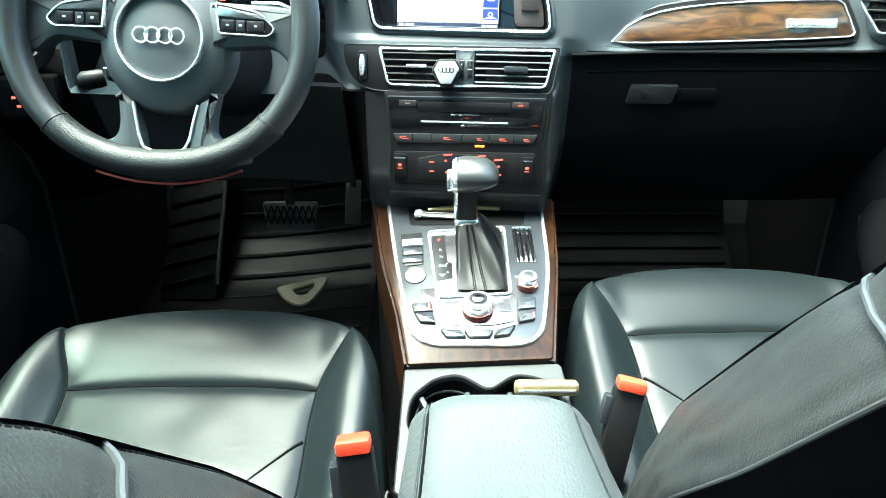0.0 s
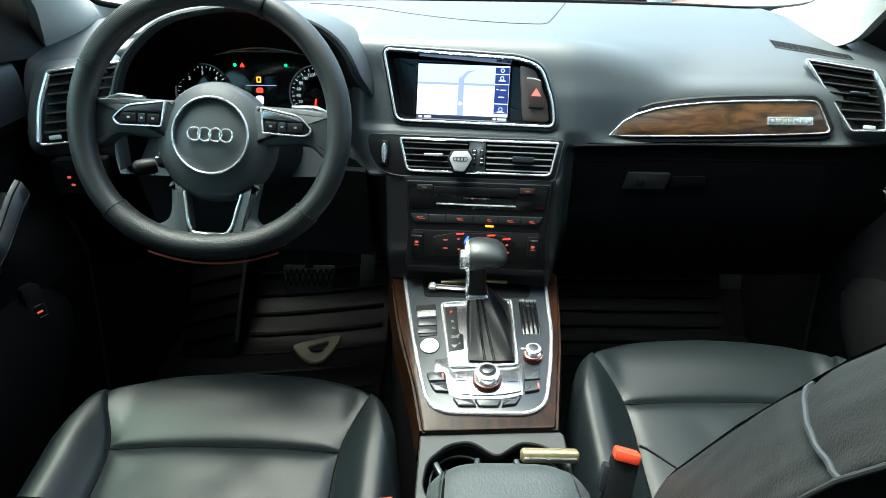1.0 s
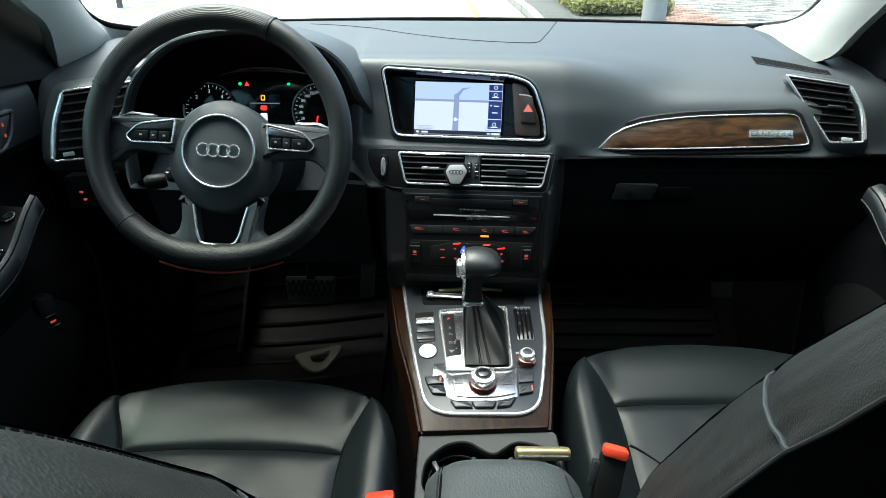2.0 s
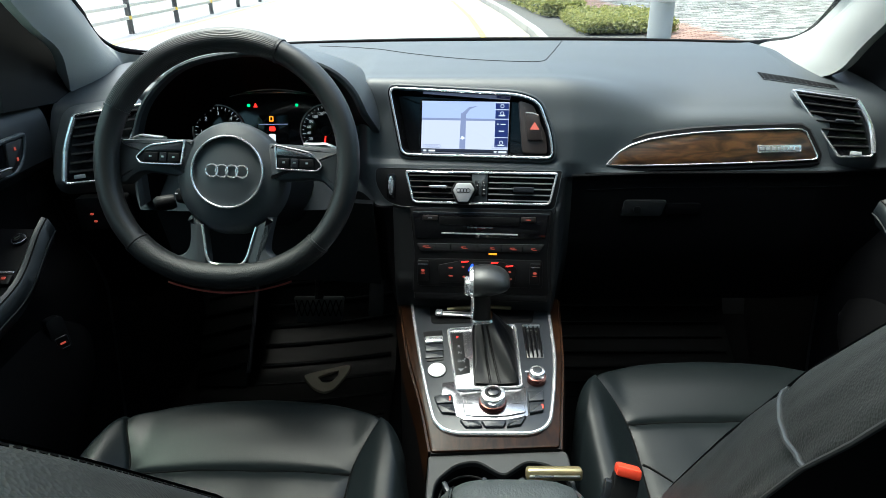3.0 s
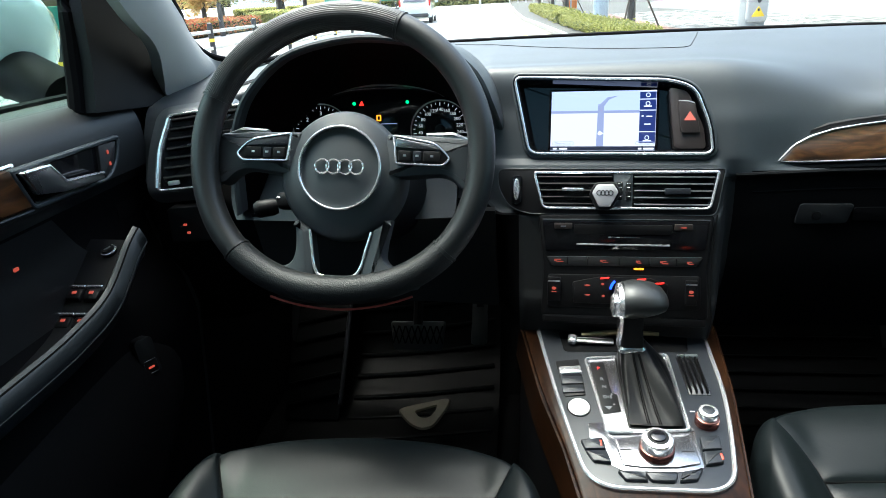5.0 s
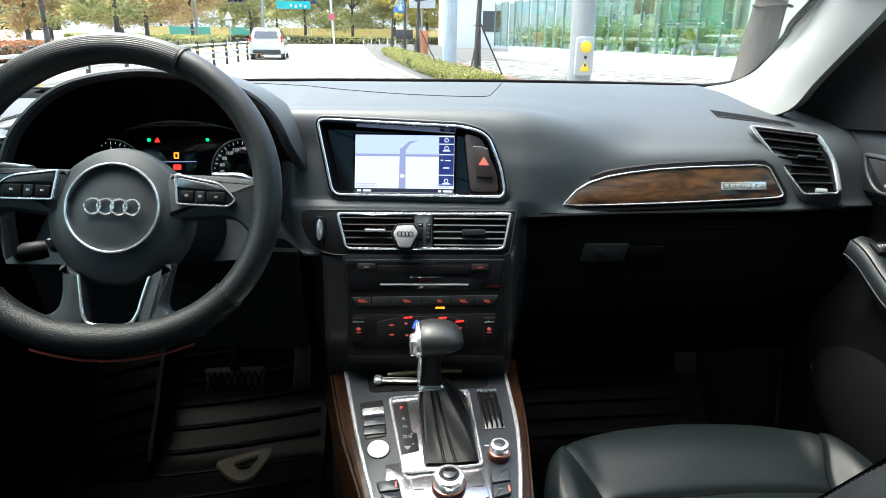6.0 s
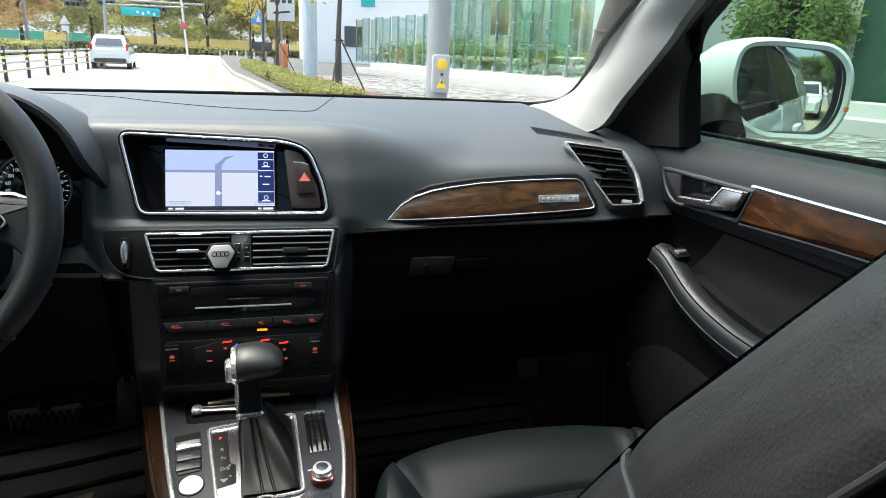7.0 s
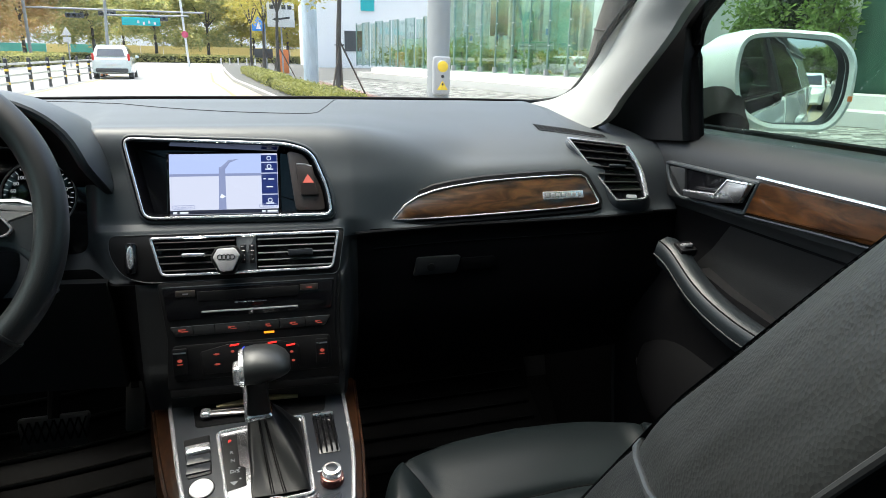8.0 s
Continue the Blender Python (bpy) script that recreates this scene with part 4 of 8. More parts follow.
ROOF_STRIPS = ((-0.66, 0.66, 0.62, 0.42), (-0.66, 0.66, -0.22, -1.75), (-0.66, -0.40, 0.42, -0.22), (0.40, 0.66, 0.42, -0.22))
for x0, x1, y0, y1 in ROOF_STRIPS:
    part("lining", sheet(lambda u, v: Vector((lerp(x0, x1, u), lerp(y0, y1, v), roof_z(lerp(x0, x1, u), lerp(y0, y1, v)))), 8, 8, (0, 0, 0.02)), LINING, liner)
rg = solo("sunroof", sheet(lambda u, v: Vector((lerp(-0.42, 0.42, u), lerp(0.44, -0.24, v), roof_z(lerp(-0.42, 0.42, u), lerp(0.44, -0.24, v)) + 0.048)), 8, 8, (0, 0, 0.005)), ROOFGLASS, "tinted glass sunroof of the car", "window", "structure")
rg.visible_shadow = False
shell = thing("vehicle_shell", (0, 0, 0.2), "white painted shell with roof, wings and rear doors", "car shell", "", "structure")
for x0, x1, y0, y1 in ROOF_STRIPS:
    part("roof", sheet(lambda u, v: Vector((lerp(x0, x1, u) * 1.09, lerp(y0, y1, v) * 1.05, roof_z(lerp(x0, x1, u), lerp(y0, y1, v)) + 0.032)), 8, 8, (0, 0, 0.012)), PAINT, shell)
part("bonnet", sheet(lambda u, v: Vector((lerp(-0.80, 0.80, u), lerp(1.66, 2.75, v), 1.10 + 0.06 * math.sin(math.pi * u) - 0.05 * v - 0.10 * v ** 3)), 12, 10, (0, 0, -0.02)), PAINT, shell)
part("front_end", rbox((0, 2.78, 0.66), (1.7, 0.20, 0.72), 0.07), PAINT, shell)
part("underbody", box_of(-0.82, 0.82, -2.0, 2.7, 0.22, 0.32, 0.02), POSTBLACK, shell)
for s in (-1, 1):
    part("front_wing", sheet(lambda u, v: Vector((s * (0.93 - 0.10 * v ** 3 - 0.03 * u ** 2), lerp(1.22, 2.75, u), lerp(0.35, 1.10 - 0.06 * u, v))), 10, 8, (-s * 0.02, 0, 0)), PAINT, shell)
    part("door_skin", sheet(lambda u, v: Vector((s * (0.93 + 0.015 * math.sin(math.pi * v) - 0.05 * v ** 4), lerp(0.15, 1.215, u), lerp(0.35, 1.21, v))), 8, 10, (-s * 0.02, 0, 0)), PAINT, shell)
    rear = part("rear_door", sheet(lambda u, v: Vector((s * (0.93 + 0.015 * math.sin(math.pi * v) - 0.05 * v ** 4), lerp(-0.95, 0.145, u), lerp(0.35, 1.23, v))), 8, 10, (-s * 0.02, 0, 0)), PAINT, shell)
    part("door_handle", rbox((s * 0.96, -0.05, 1.08), (0.035, 0.2, 0.035), 0.012), PAINT, rear)
    part("rear_quarter", sheet(lambda u, v: Vector((s * (0.93 - 0.04 * v ** 4 - 0.05 * u ** 2), lerp(-0.955, -2.0, u), lerp(0.35, 1.25, v))), 8, 10, (-s * 0.02, 0, 0)), PAINT, shell)
    part("rear_window", sheet(lambda u, v: Vector((s * lerp(0.86, 0.70, v), lerp(-0.85, 0.10, u), lerp(1.24, 1.60, v))), 2, 4, (-s * 0.004, 0, 0)), PRIVACY, shell).visible_shadow = False
    part("centre_pillar", sheet(lambda u, v: Vector((s * lerp(0.86, 0.69, v), lerp(0.09, 0.20, u), lerp(1.22, 1.66, v))), 2, 4, (-s * 0.04, 0, 0)), DARK, shell)
    part("rear_pillar", sheet(lambda u, v: Vector((s * lerp(0.86, 0.68, v), lerp(-1.85 + 0.2 * v, -0.85 - 0.1 * v, u), lerp(1.24, 1.66, v))), 4, 4, (-s * 0.04, 0, 0)), PAINT, shell)
    part("roof_rail_trim", sheet(lambda u, v: Vector((s * lerp(0.73, 0.64, v), lerp(-1.75, 0.62, u), lerp(1.60, 1.675, v))), 6, 2, (-s * 0.01, 0, 0.01)), PILLAR, shell)
    for y in (-1.55, 1.95):
        w = part("wheel", tube([(s * 0.68, y, 0.36), (s * 0.915, y, 0.36)], 0.36, 28), RUBBER, shell)
        part("rim", tube([(s * 0.88, y, 0.36), (s * 0.925, y, 0.36)], 0.24, 20), SATIN, w)
part("tailgate", sheet(lambda u, v: Vector((lerp(-0.88, 0.88, u), -2.0 - 0.05 * math.sin(math.pi * u), lerp(0.35, 1.22, v))), 8, 6, (0, 0.02, 0)), PAINT, shell)
part("tail_window", sheet(lambda u, v: Vector((lerp(-0.72, 0.72, u) * lerp(1.1, 0.95, v), lerp(-2.0, -1.78, v), lerp(1.22, 1.62, v))), 4, 4, (0, 0.004, 0)), PRIVACY, shell).visible_shadow = False
bench = thing("rear_bench", (0, -0.9, 0.4), "black leather rear bench seat", "seat")
part("seat", rbox((0, -0.78, 0.58), (1.36, 0.52, 0.28), 0.06, 3), LEATHER, bench)
part("backrest", rbox((0, -1.12, 0.92), (1.36, 0.18, 0.66), 0.06, 3, pose(0, 0, 0, -15)), LEATHER, bench)


for s in (-1, 1):
    solo("kick_panel", sheet(lambda u, v: Vector((s * (0.815 + 0.01 * math.sin(math.pi * v)), lerp(0.98, 1.72, u), lerp(0.34, 1.23, v))), 6, 8, (s * 0.03, 0, 0)), CARPET, "dark lining beside the footwell", "wall", "structure")


# windscreen and pillars
def screen_pt(u, v):
    x = lerp(-0.74, 0.74, u) * lerp(1.0, 0.86, v)
    k = (2 * u - 1) ** 2
    return Vector((x, lerp(1.56 - 0.16 * k, 0.68 - 0.07 * k, v), lerp(1.268, 1.67, v) + 0.03 * math.sin(math.pi * v)))


ws = solo("windscreen", sheet(screen_pt, 16, 10, (0, 0.0, 0.005)), WINDSCREEN, "clear laminated windscreen of the car", "window", "structure")
ws.visible_shadow = False
BORDER = {-1: [(0.752, 1.49, 1.257), (0.81, 1.46, 1.266), (0.831, 1.42, 1.281), (0.835, 1.37, 1.31), (0.809, 1.29, 1.354), (0.767, 1.18, 1.399), (0.66, 0.72, 1.672)],
          1: [(0.684, 1.50, 1.271), (0.73, 1.46, 1.284), (0.744, 1.42, 1.309), (0.748, 1.38, 1.344), (0.732, 1.31, 1.385), (0.706, 1.22, 1.432), (0.62, 0.72, 1.672)]}
foot_line = [screen_pt(u, 0.012) + Vector((0, -0.012, 0.002)) for u in (0.10, 0.2, 0.35, 0.5, 0.65, 0.8, 0.90)]
sides = {k: [Vector((k * x, y, z)) for x, y, z in v] for k, v in BORDER.items()}
solo("windscreen_border", tube(spline(sides[-1][::-1] + foot_line + sides[1], 5), 0.0065, 8), LOWER, "black rubber border round the windscreen", "trim", "structure")


def pillar(s):
    edge = [(0.60, 1.50, 1.255), (0.665, 1.42, 1.275), (0.718, 1.36, 1.308), (0.730, 1.27, 1.377), (0.700, 1.12, 1.486), (0.62, 0.70, 1.67)]
    inner = [(0.645, 1.25, 1.225), (0.682, 1.185, 1.252), (0.697, 1.14, 1.310), (0.700, 1.03, 1.409), (0.690, 0.95, 1.475), (0.61, 0.60, 1.655)]
    if s < 0:
        edge = [(0.74, 1.52, 1.245), (0.823, 1.46, 1.228), (0.804, 1.38, 1.264), (0.798, 1.30, 1.324), (0.766, 1.18, 1.399), (0.66, 0.72, 1.67)]
        inner = [(0.800, 1.24, 1.205), (0.794, 1.16, 1.229), (0.772, 1.12, 1.263), (0.741, 1.06, 1.322), (0.711, 0.93, 1.396), (0.64, 0.60, 1.655)]
    ea, ib = spline(edge, 5), spline(inner, 5)

    def fn(u, v):
        i = min(int(round(v * (len(ea) - 1))), len(ea) - 1)
        a, b = ea[i], ib[i]
        p = a.lerp(b, u)
        bulge = 0.022 * math.sin(math.pi * u)
        p += Vector((-0.9, -0.3, 0.0)) * bulge
        return Vector((s * p.x, p.y, p.z))
    rim = spline([(x, y, z) for x, y, z in BORDER[s][:6]], 5)
    n = len(rim) - 1
    near = [ea[round(i / n * (len(ea) - 6))] for i in range(n + 1)]

    def foot(u, v):
        i = min(int(round(v * n)), n)
        p = rim[i].lerp(near[i], u) + Vector((-0.4, -0.5, 0.3)) * 0.006 * math.sin(math.pi * u)
        return Vector((s * p.x, p.y, p.z))
    solo("pillar_foot", sheet(foot, 6, n, (s * 0.01, 0.012, 0.0)), PILLAR, "pale grey foot of the windscreen pillar", "pillar", "structure")
    name = "pillar_right" if s > 0 else "pillar_left"
    p = solo(name, sheet(fn, 8, len(ea) - 1, (s * 0.03, 0.02, 0.0)), PILLAR, "pale grey cloth-covered windscreen pillar of the car", "pillar", "structure")
    return p


pillar(1)
pillar(-1)

# ======== dashboard ========
dash = thing("dashboard", (0, 1.3, 0.9), "dark grey soft plastic dashboard with wood and chrome trim", "dashboard")
CENTRE = ((1.60, 1.235), (1.54, 1.272), (1.43, 1.280), (1.32, 1.275), (1.22, 1.270), (1.135, 1.264), (1.083, 1.252), (1.047, 1.180), (1.028, 1.128), (1.019, 1.119), (0.992, 1.052), (0.985, 1.048), (0.966, 0.951), (0.957, 0.905), (0.975, 0.845))
PASSENGER = ((1.60, 1.235), (1.54, 1.270), (1.42, 1.278), (1.32, 1.268), (1.23, 1.250), (1.16, 1.230), (1.108, 1.207), (1.070, 1.181), (1.042, 1.118), (1.030, 1.102), (1.038, 1.090), (1.036, 1.072), (1.034, 1.030), (1.045, 0.930), (1.110, 0.800))
DRIVER = ((1.60, 1.235), (1.54, 1.272), (1.42, 1.278), (1.32, 1.272), (1.23, 1.262), (1.17, 1.250), (1.135, 1.235), (1.120, 1.20), (1.105, 1.15), (1.09, 1.10), (1.05, 1.075), (1.02, 1.045), (1.035, 0.98), (1.07, 0.90), (1.14, 0.82))
ENDS = ((1.55, 1.22), (1.48, 1.243), (1.38, 1.248), (1.30, 1.243), (1.22, 1.236), (1.16, 1.228), (1.11, 1.215), (1.075, 1.185), (1.055, 1.120), (1.045, 1.102), (1.05, 1.088), (1.05, 1.070), (1.05, 1.03), (1.06, 0.93), (1.12, 0.80))


def blend(a, b, t):
    return [(lerp(p[0], q[0], t), lerp(p[1], q[1], t)) for p, q in zip(a, b)]


def dash_profile(x):
    if x < -0.60:
        t = smooth((-x - 0.60) / 0.14)
        return blend(DRIVER, [(y - 0.02, z) for y, z in ENDS], t)
    if x < -0.250:
        return DRIVER
    if x < -0.150:
        edge = [-0.250] * 10 + [-0.232] * 2 + [-0.200] * 3
        return [(lerp(p[0], q[0], k), lerp(p[1], q[1], k)) for p, q, k in ((p, q, smooth((x - e) / 0.045)) for p, q, e in zip(DRIVER, CENTRE, edge))]
    if x < 0.128:
        return CENTRE
    if x < 0.62:
        low, top = smooth((x - 0.128) / 0.03), smooth((x - 0.10) / 0.34)
        t = smooth((x - 0.60) / 0.14)
        pr = []
        for i, (p, q) in enumerate(zip(CENTRE, PASSENGER)):
            k = top if i < 6 else (smooth((x - 0.128) / (0.26, 0.20, 0.12)[i - 6]) if i < 9 else low)
            pr.append((lerp(p[0], q[0], k), lerp(p[1], q[1], k)))
        return pr
    return blend(PASSENGER, ENDS, smooth((x - 0.60) / 0.14))


def dash_pt(x, s):
    pr = dash_profile(x)
    i = min(int(s), len(pr) - 2)
    f = s - i
    a, b, c, d = pr[max(i - 1, 0)], pr[i], pr[i + 1], pr[min(i + 2, len(pr) - 1)]

    def cr(k):
        return 0.5 * ((2 * b[k]) + (c[k] - a[k]) * f + (2 * a[k] - 5 * b[k] + 4 * c[k] - d[k]) * f * f + (3 * b[k] - a[k] - 3 * c[k] + d[k]) * f ** 3)
    sharp = smooth((x + 0.25) / 0.05) * (1 - smooth((x - 0.135) / 0.13)) * smooth((s - 6.25) / 0.5) if 6 <= s <= 12.5 else 0.0
    y, z = lerp(cr(0), lerp(b[0], c[0], f), sharp), lerp(cr(1), lerp(b[1], c[1], f), sharp)
    if s >= 5.5:
        y -= math.tan(radians(5.2)) * max(-0.2, min(0.16, x)) * smooth((s - 5.5) / 1.5) * (1 if x < 0.16 else max(0, 1 - (x - 0.16) / 0.15))
    return Vector((x, y, z))


XS = [-0.800 + 1.58 * i / 310 for i in range(311)]
skin = B()
NS = 14 * 8
grid = [[skin.verts.new(dash_pt(x, 14 * j / NS)) for j in range(NS + 1)] for x in XS]
for i in range(len(XS) - 1):
    for j in range(NS):
        skin.faces.new((grid[i][j], grid[i + 1][j], grid[i + 1][j + 1], grid[i][j + 1]))
for i in (0, len(XS) - 1):
    skin.faces.new(grid[i])
SF = FR((0, 1.045, 1.18), -6, 20)
BEZEL = [(-0.172, 0.071), (-0.1445, -0.0485), (0.126, -0.0485), (0.121, -0.008), (0.098, 0.050), (0.062, 0.062)]


def inside(p, poly):
    n, hit = len(poly), False
    for i in range(n):
        (x0, y0), (x1, y1) = poly[i - 1], poly[i]
        if (y0 > p.y) != (y1 > p.y) and p.x < (x1 - x0) * (p.y - y0) / (y1 - y0) + x0:
            hit = not hit
    return hit


to_face = SF.inverted()
gone = [f for f in skin.faces if len(f.verts) == 4 and any(inside((to_face @ v.co) * 1.03, BEZEL) and abs((to_face @ v.co).z) < 0.05 for v in f.verts)]
bmesh.ops.delete(skin, geom=gone, context="FACES")
# lower skin split off in darker plastics that hold the shade under the dash
low_parts = []
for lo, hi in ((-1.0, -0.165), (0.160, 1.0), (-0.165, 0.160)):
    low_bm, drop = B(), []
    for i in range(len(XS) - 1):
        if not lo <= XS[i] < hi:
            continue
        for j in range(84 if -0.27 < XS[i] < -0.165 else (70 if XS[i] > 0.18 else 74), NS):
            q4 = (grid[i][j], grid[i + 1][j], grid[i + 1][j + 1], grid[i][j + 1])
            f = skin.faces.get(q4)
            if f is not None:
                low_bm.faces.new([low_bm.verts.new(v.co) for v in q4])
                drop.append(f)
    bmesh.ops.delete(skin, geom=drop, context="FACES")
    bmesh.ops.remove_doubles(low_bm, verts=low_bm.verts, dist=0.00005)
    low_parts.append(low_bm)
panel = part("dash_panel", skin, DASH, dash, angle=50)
part("knee_bolster", low_parts[0], LOWER, dash, "lower dashboard plastic with shade in its colour", angle=50)
part("glovebox_lid", low_parts[1], LOWER, dash, "black glovebox lid with shade in its colour", angle=50)
part("stack_surround", low_parts[2], STACK, dash, "centre stack surround with shade in its colour", angle=50)


def on_dash(x, s, lift=0.0015):
    """A point just above the dashboard's skin."""
    p, a, b = dash_pt(x, s), dash_pt(x + 0.004, s) - dash_pt(x - 0.004, s), dash_pt(x, s + 0.05) - dash_pt(x, s - 0.05)
    n = b.cross(a).normalized()
    if n.z < 0:
        n = -n
    return p + n * lift


# speaker lid in the top of the dashboard
def on_top(x, y, lift):
    """A point above the dashboard's top at plan position x, y."""
    lo, hi = 0.5, 6.0
    for _ in range(24):
        mid = (lo + hi) / 2
        if dash_pt(x, mid).y > y:
            lo = mid
        else:
            hi = mid
    return on_dash(x, lo, lift)


lid = spline([Vector((*p, 0)) for p in ((-0.36, 1.43), (-0.257, 1.396), (-0.14, 1.317), (-0.05, 1.266), (0.03, 1.238), (0.10, 1.226), (0.128, 1.236), (0.150, 1.30), (0.183, 1.41), (0.205, 1.50))], 6)
part("speaker_lid_joint", tube([on_top(p.x, p.y, 0.0002) for p in lid], 0.0010, 6), DARK, dash)
# demister slots at both ends
for s in (-1, 1):
    slot = part("demister_slot", sheet(lambda u, v: on_dash(s * lerp(0.548, 0.676, u), 4.12 + (0.42 - 0.10 * u) * v + 0.75 * u, 0.0008), 12, 3), LOWER, dash)
    for k in range(14):
        u = 0.04 + 0.07 * k
        part("slot_rib", tube([on_dash(s * lerp(0.548, 0.676, u), 4.12 + (0.42 - 0.10 * u) * w + 0.75 * u, 0.0010) for w in (0.05, 0.5, 0.95)], 0.0006, 5), DARK, slot)
    part("slot_lip", tube([on_dash(s * lerp(0.548, 0.676, u / 8), 4.12 + 0.75 * u / 8 + 0.42 - 0.10 * u / 8, 0.0008) for u in range(9)], 0.0011, 6), DASH, slot)

# wood strip in front of the passenger
TF = FR((0, 1.0500, 1.147), 0, 24)
strip = [Vector(p) for p in ((0.222, -0.035), (0.245, -0.011), (0.268, 0.002), (0.300, 0.012), (0.336, 0.018), (0.385, 0.0235), (0.438, 0.0265), (0.50, 0.0285), (0.555, 0.0295), (0.574, 0.0285), (0.583, 0.023), (0.593, 0.002), (0.603, -0.020), (0.601, -0.026), (0.592, -0.0285), (0.52, -0.032), (0.442, -0.0345), (0.36, -0.0365), (0.298, -0.0375), (0.25, -0.0375))]
wood = part("wood_strip", slab(TF, offset(strip, -0.002), -0.015, 0.004, 0.003), WOOD, dash, "glossy walnut strip")
part("strip_edging", trim_ring(TF, strip, 0.0026, -0.012, 0.006), CHROME, wood, "chrome edging")
badge = part("badge_plate", slab(TF, rpoly(rect(0.494, -0.0145, 0.572, -0.0005), 0.002), 0.003, 0.0075, 0.001), CHROME, wood, "small chrome badge")
for k in range(7):
    part("badge_bar", slab(TF, rpoly(rect(0.4985 + 0.0103 * k, -0.0105, 0.5055 + 0.0103 * k, -0.0045), 0.001), 0.0072, 0.0079, 0.0002), STEEL, badge)
part("under_strip_ledge", tube([on_dash(0.16 + 0.0125 * i, 9.0, 0.0) for i in range(46)], 0.003, 6), DARK, dash)
# dark band round the strip, for the shade where the dash rolls in
part("strip_shade_band", trim_ring(TF, offset(strip, 0.011), 0.011, -0.012, 0.0022), DARK, dash)
# glovebox catch
GF = FR((0.305, 1.030, 1.035), 0, 0)
catch = part("glovebox_catch", slab(GF, rpoly([(-0.048, -0.016), (0.028, -0.016), (0.036, 0.014), (-0.042, 0.016)], 0.005), -0.01, 0.004, 0.002), STACK, dash, "black glovebox catch")
part("lock", slab(GF, circle((-0.018, -0.002), 0.007), 0.006, 0.008, 0.001), DARK, catch)
part("catch_recess", slab(GF, rpoly(rect(0.036, -0.013, 0.10, 0.008), 0.006), -0.01, 0.001, 0.001), LOWER, dash)
part("glovebox_joint", tube([on_dash(0.19 + 0.0125 * i, 11.0, 0.0) for i in range(42)], 0.0015, 5), LOWER, dash)


# centre: display in its hooded frame
bez = rpoly(BEZEL, [0.014, 0.014, 0.012, 0.04, 0.03, 0.04], 7)
disp = part("display_housing", rings_to(B(), [[SF @ Vector((p.x, p.y, h)) for p in offset(bez, d)] for d, h in ((0.004, 0.006), (-0.004, 0.006), (-0.006, 0.0), (-0.010, -0.022))], caps=(False, True)), GLOSS, dash, "glossy black display recess")
part("display_frame", trim_ring(SF, offset(bez, 0.0015), 0.0038, -0.004, 0.008), CHROME, disp, "chrome display frame")
part("display_surround", trim_ring(SF, offset(bez, 0.008), 0.0065, -0.012, 0.004), DASH, disp)
side = part("switch_panel", slab(SF, rpoly([(0.061, 0.052), (0.088, 0.045), (0.112, -0.008), (0.117, -0.041), (0.072, -0.041)], 0.008), -0.02, 0.001, 0.001), SMOKE, disp, "brown-grey switch panel")
hz = part("hazard_switch", slab(SF, rpoly([(0.074, 0.031), (0.099, 0.027), (0.107, -0.018), (0.080, -0.018)], 0.004), 0.001, 0.005, 0.0015), SMOKE, side)
tri3 = [Vector((0.0835, 0.001)), Vector((0.1005, 0.001)), Vector((0.0915, 0.0145))]
part("switch_edge", tube([SF @ Vector((0.075, 0.0305, 0.0045)), SF @ Vector((0.088, 0.0300, 0.0045)), SF @ Vector((0.098, 0.0268, 0.0045))], 0.0009, 6), PALE, hz)
part("hazard_triangle", slab(SF, tri3, 0.005, 0.0056, 0.0002), LAMP_SALMON, hz, "lit red triangle")
# the picture on the display
DF = SF @ Matrix.Translation((0, 0, -0.0175))
X0, X1, Y0, Y1 = -0.1135, 0.0455, -0.0415, 0.0515
scr = part("screen", slab(DF, rpoly(rect(X0 - 0.004, Y0 - 0.003, X1 + 0.004, Y1 + 0.003), 0.003), -0.003, 0.0, 0.0005), GLOSS, disp, "lit navigation display with a pale map")


def glowbox(x0, y0, x1, y1, h, material, name="map_field", r=0.0005, sub=scr):
    return part(name, slab(DF, rpoly(rect(x0, y0, x1, y1), r), 0.0, h, 0.0001), material, sub)


PX = X1 - 0.0245
glowbox(X0, Y0 + 0.007, X1, Y1, 0.0004, MAP_DAY)
glowbox(X0, Y0 + 0.060, PX, Y1, 0.0006, MAP_SKY)
glowbox(X0, Y0 + 0.0585, PX, Y0 + 0.0625, 0.0008, MAP_ROAD, "map_road")
MXC = X0 + 0.076
part("map_road", slab(DF, [Vector((MXC - 0.0055, Y0 + 0.007)), Vector((MXC + 0.0055, Y0 + 0.007)), Vector((MXC + 0.0050, Y0 + 0.074)), Vector((MXC - 0.0042, Y0 + 0.072))], 0.0, 0.0009, 0.0001), MAP_ROAD, scr)
part("map_road", slab(DF, [Vector((MXC - 0.004, Y0 + 0.070)), Vector((MXC + 0.005, Y0 + 0.069)), Vector((MXC + 0.012, Y0 + 0.079)), Vector((MXC + 0.026, Y0 + 0.085)), Vector((MXC + 0.010, Y0 + 0.083))], 0.0, 0.0010, 0.0001), MAP_ROAD, scr)
part("map_arrow", slab(DF, [Vector((MXC - 0.004, Y0 + 0.026)), Vector((MXC, Y0 + 0.024)), Vector((MXC + 0.005, Y0 + 0.027)), Vector((MXC - 0.001, Y0 + 0.031))], 0, 0.0014, 0.0001), MAP_TEXT, scr)
for y0, y1 in ((0.080, 0.0905), (0.063, 0.0785), (0.030, 0.0615), (0.012, 0.0285)):
    glowbox(PX, Y0 + y0, X1 - 0.0005, Y0 + y1, 0.0008, MAP_BLUE, "info_field")
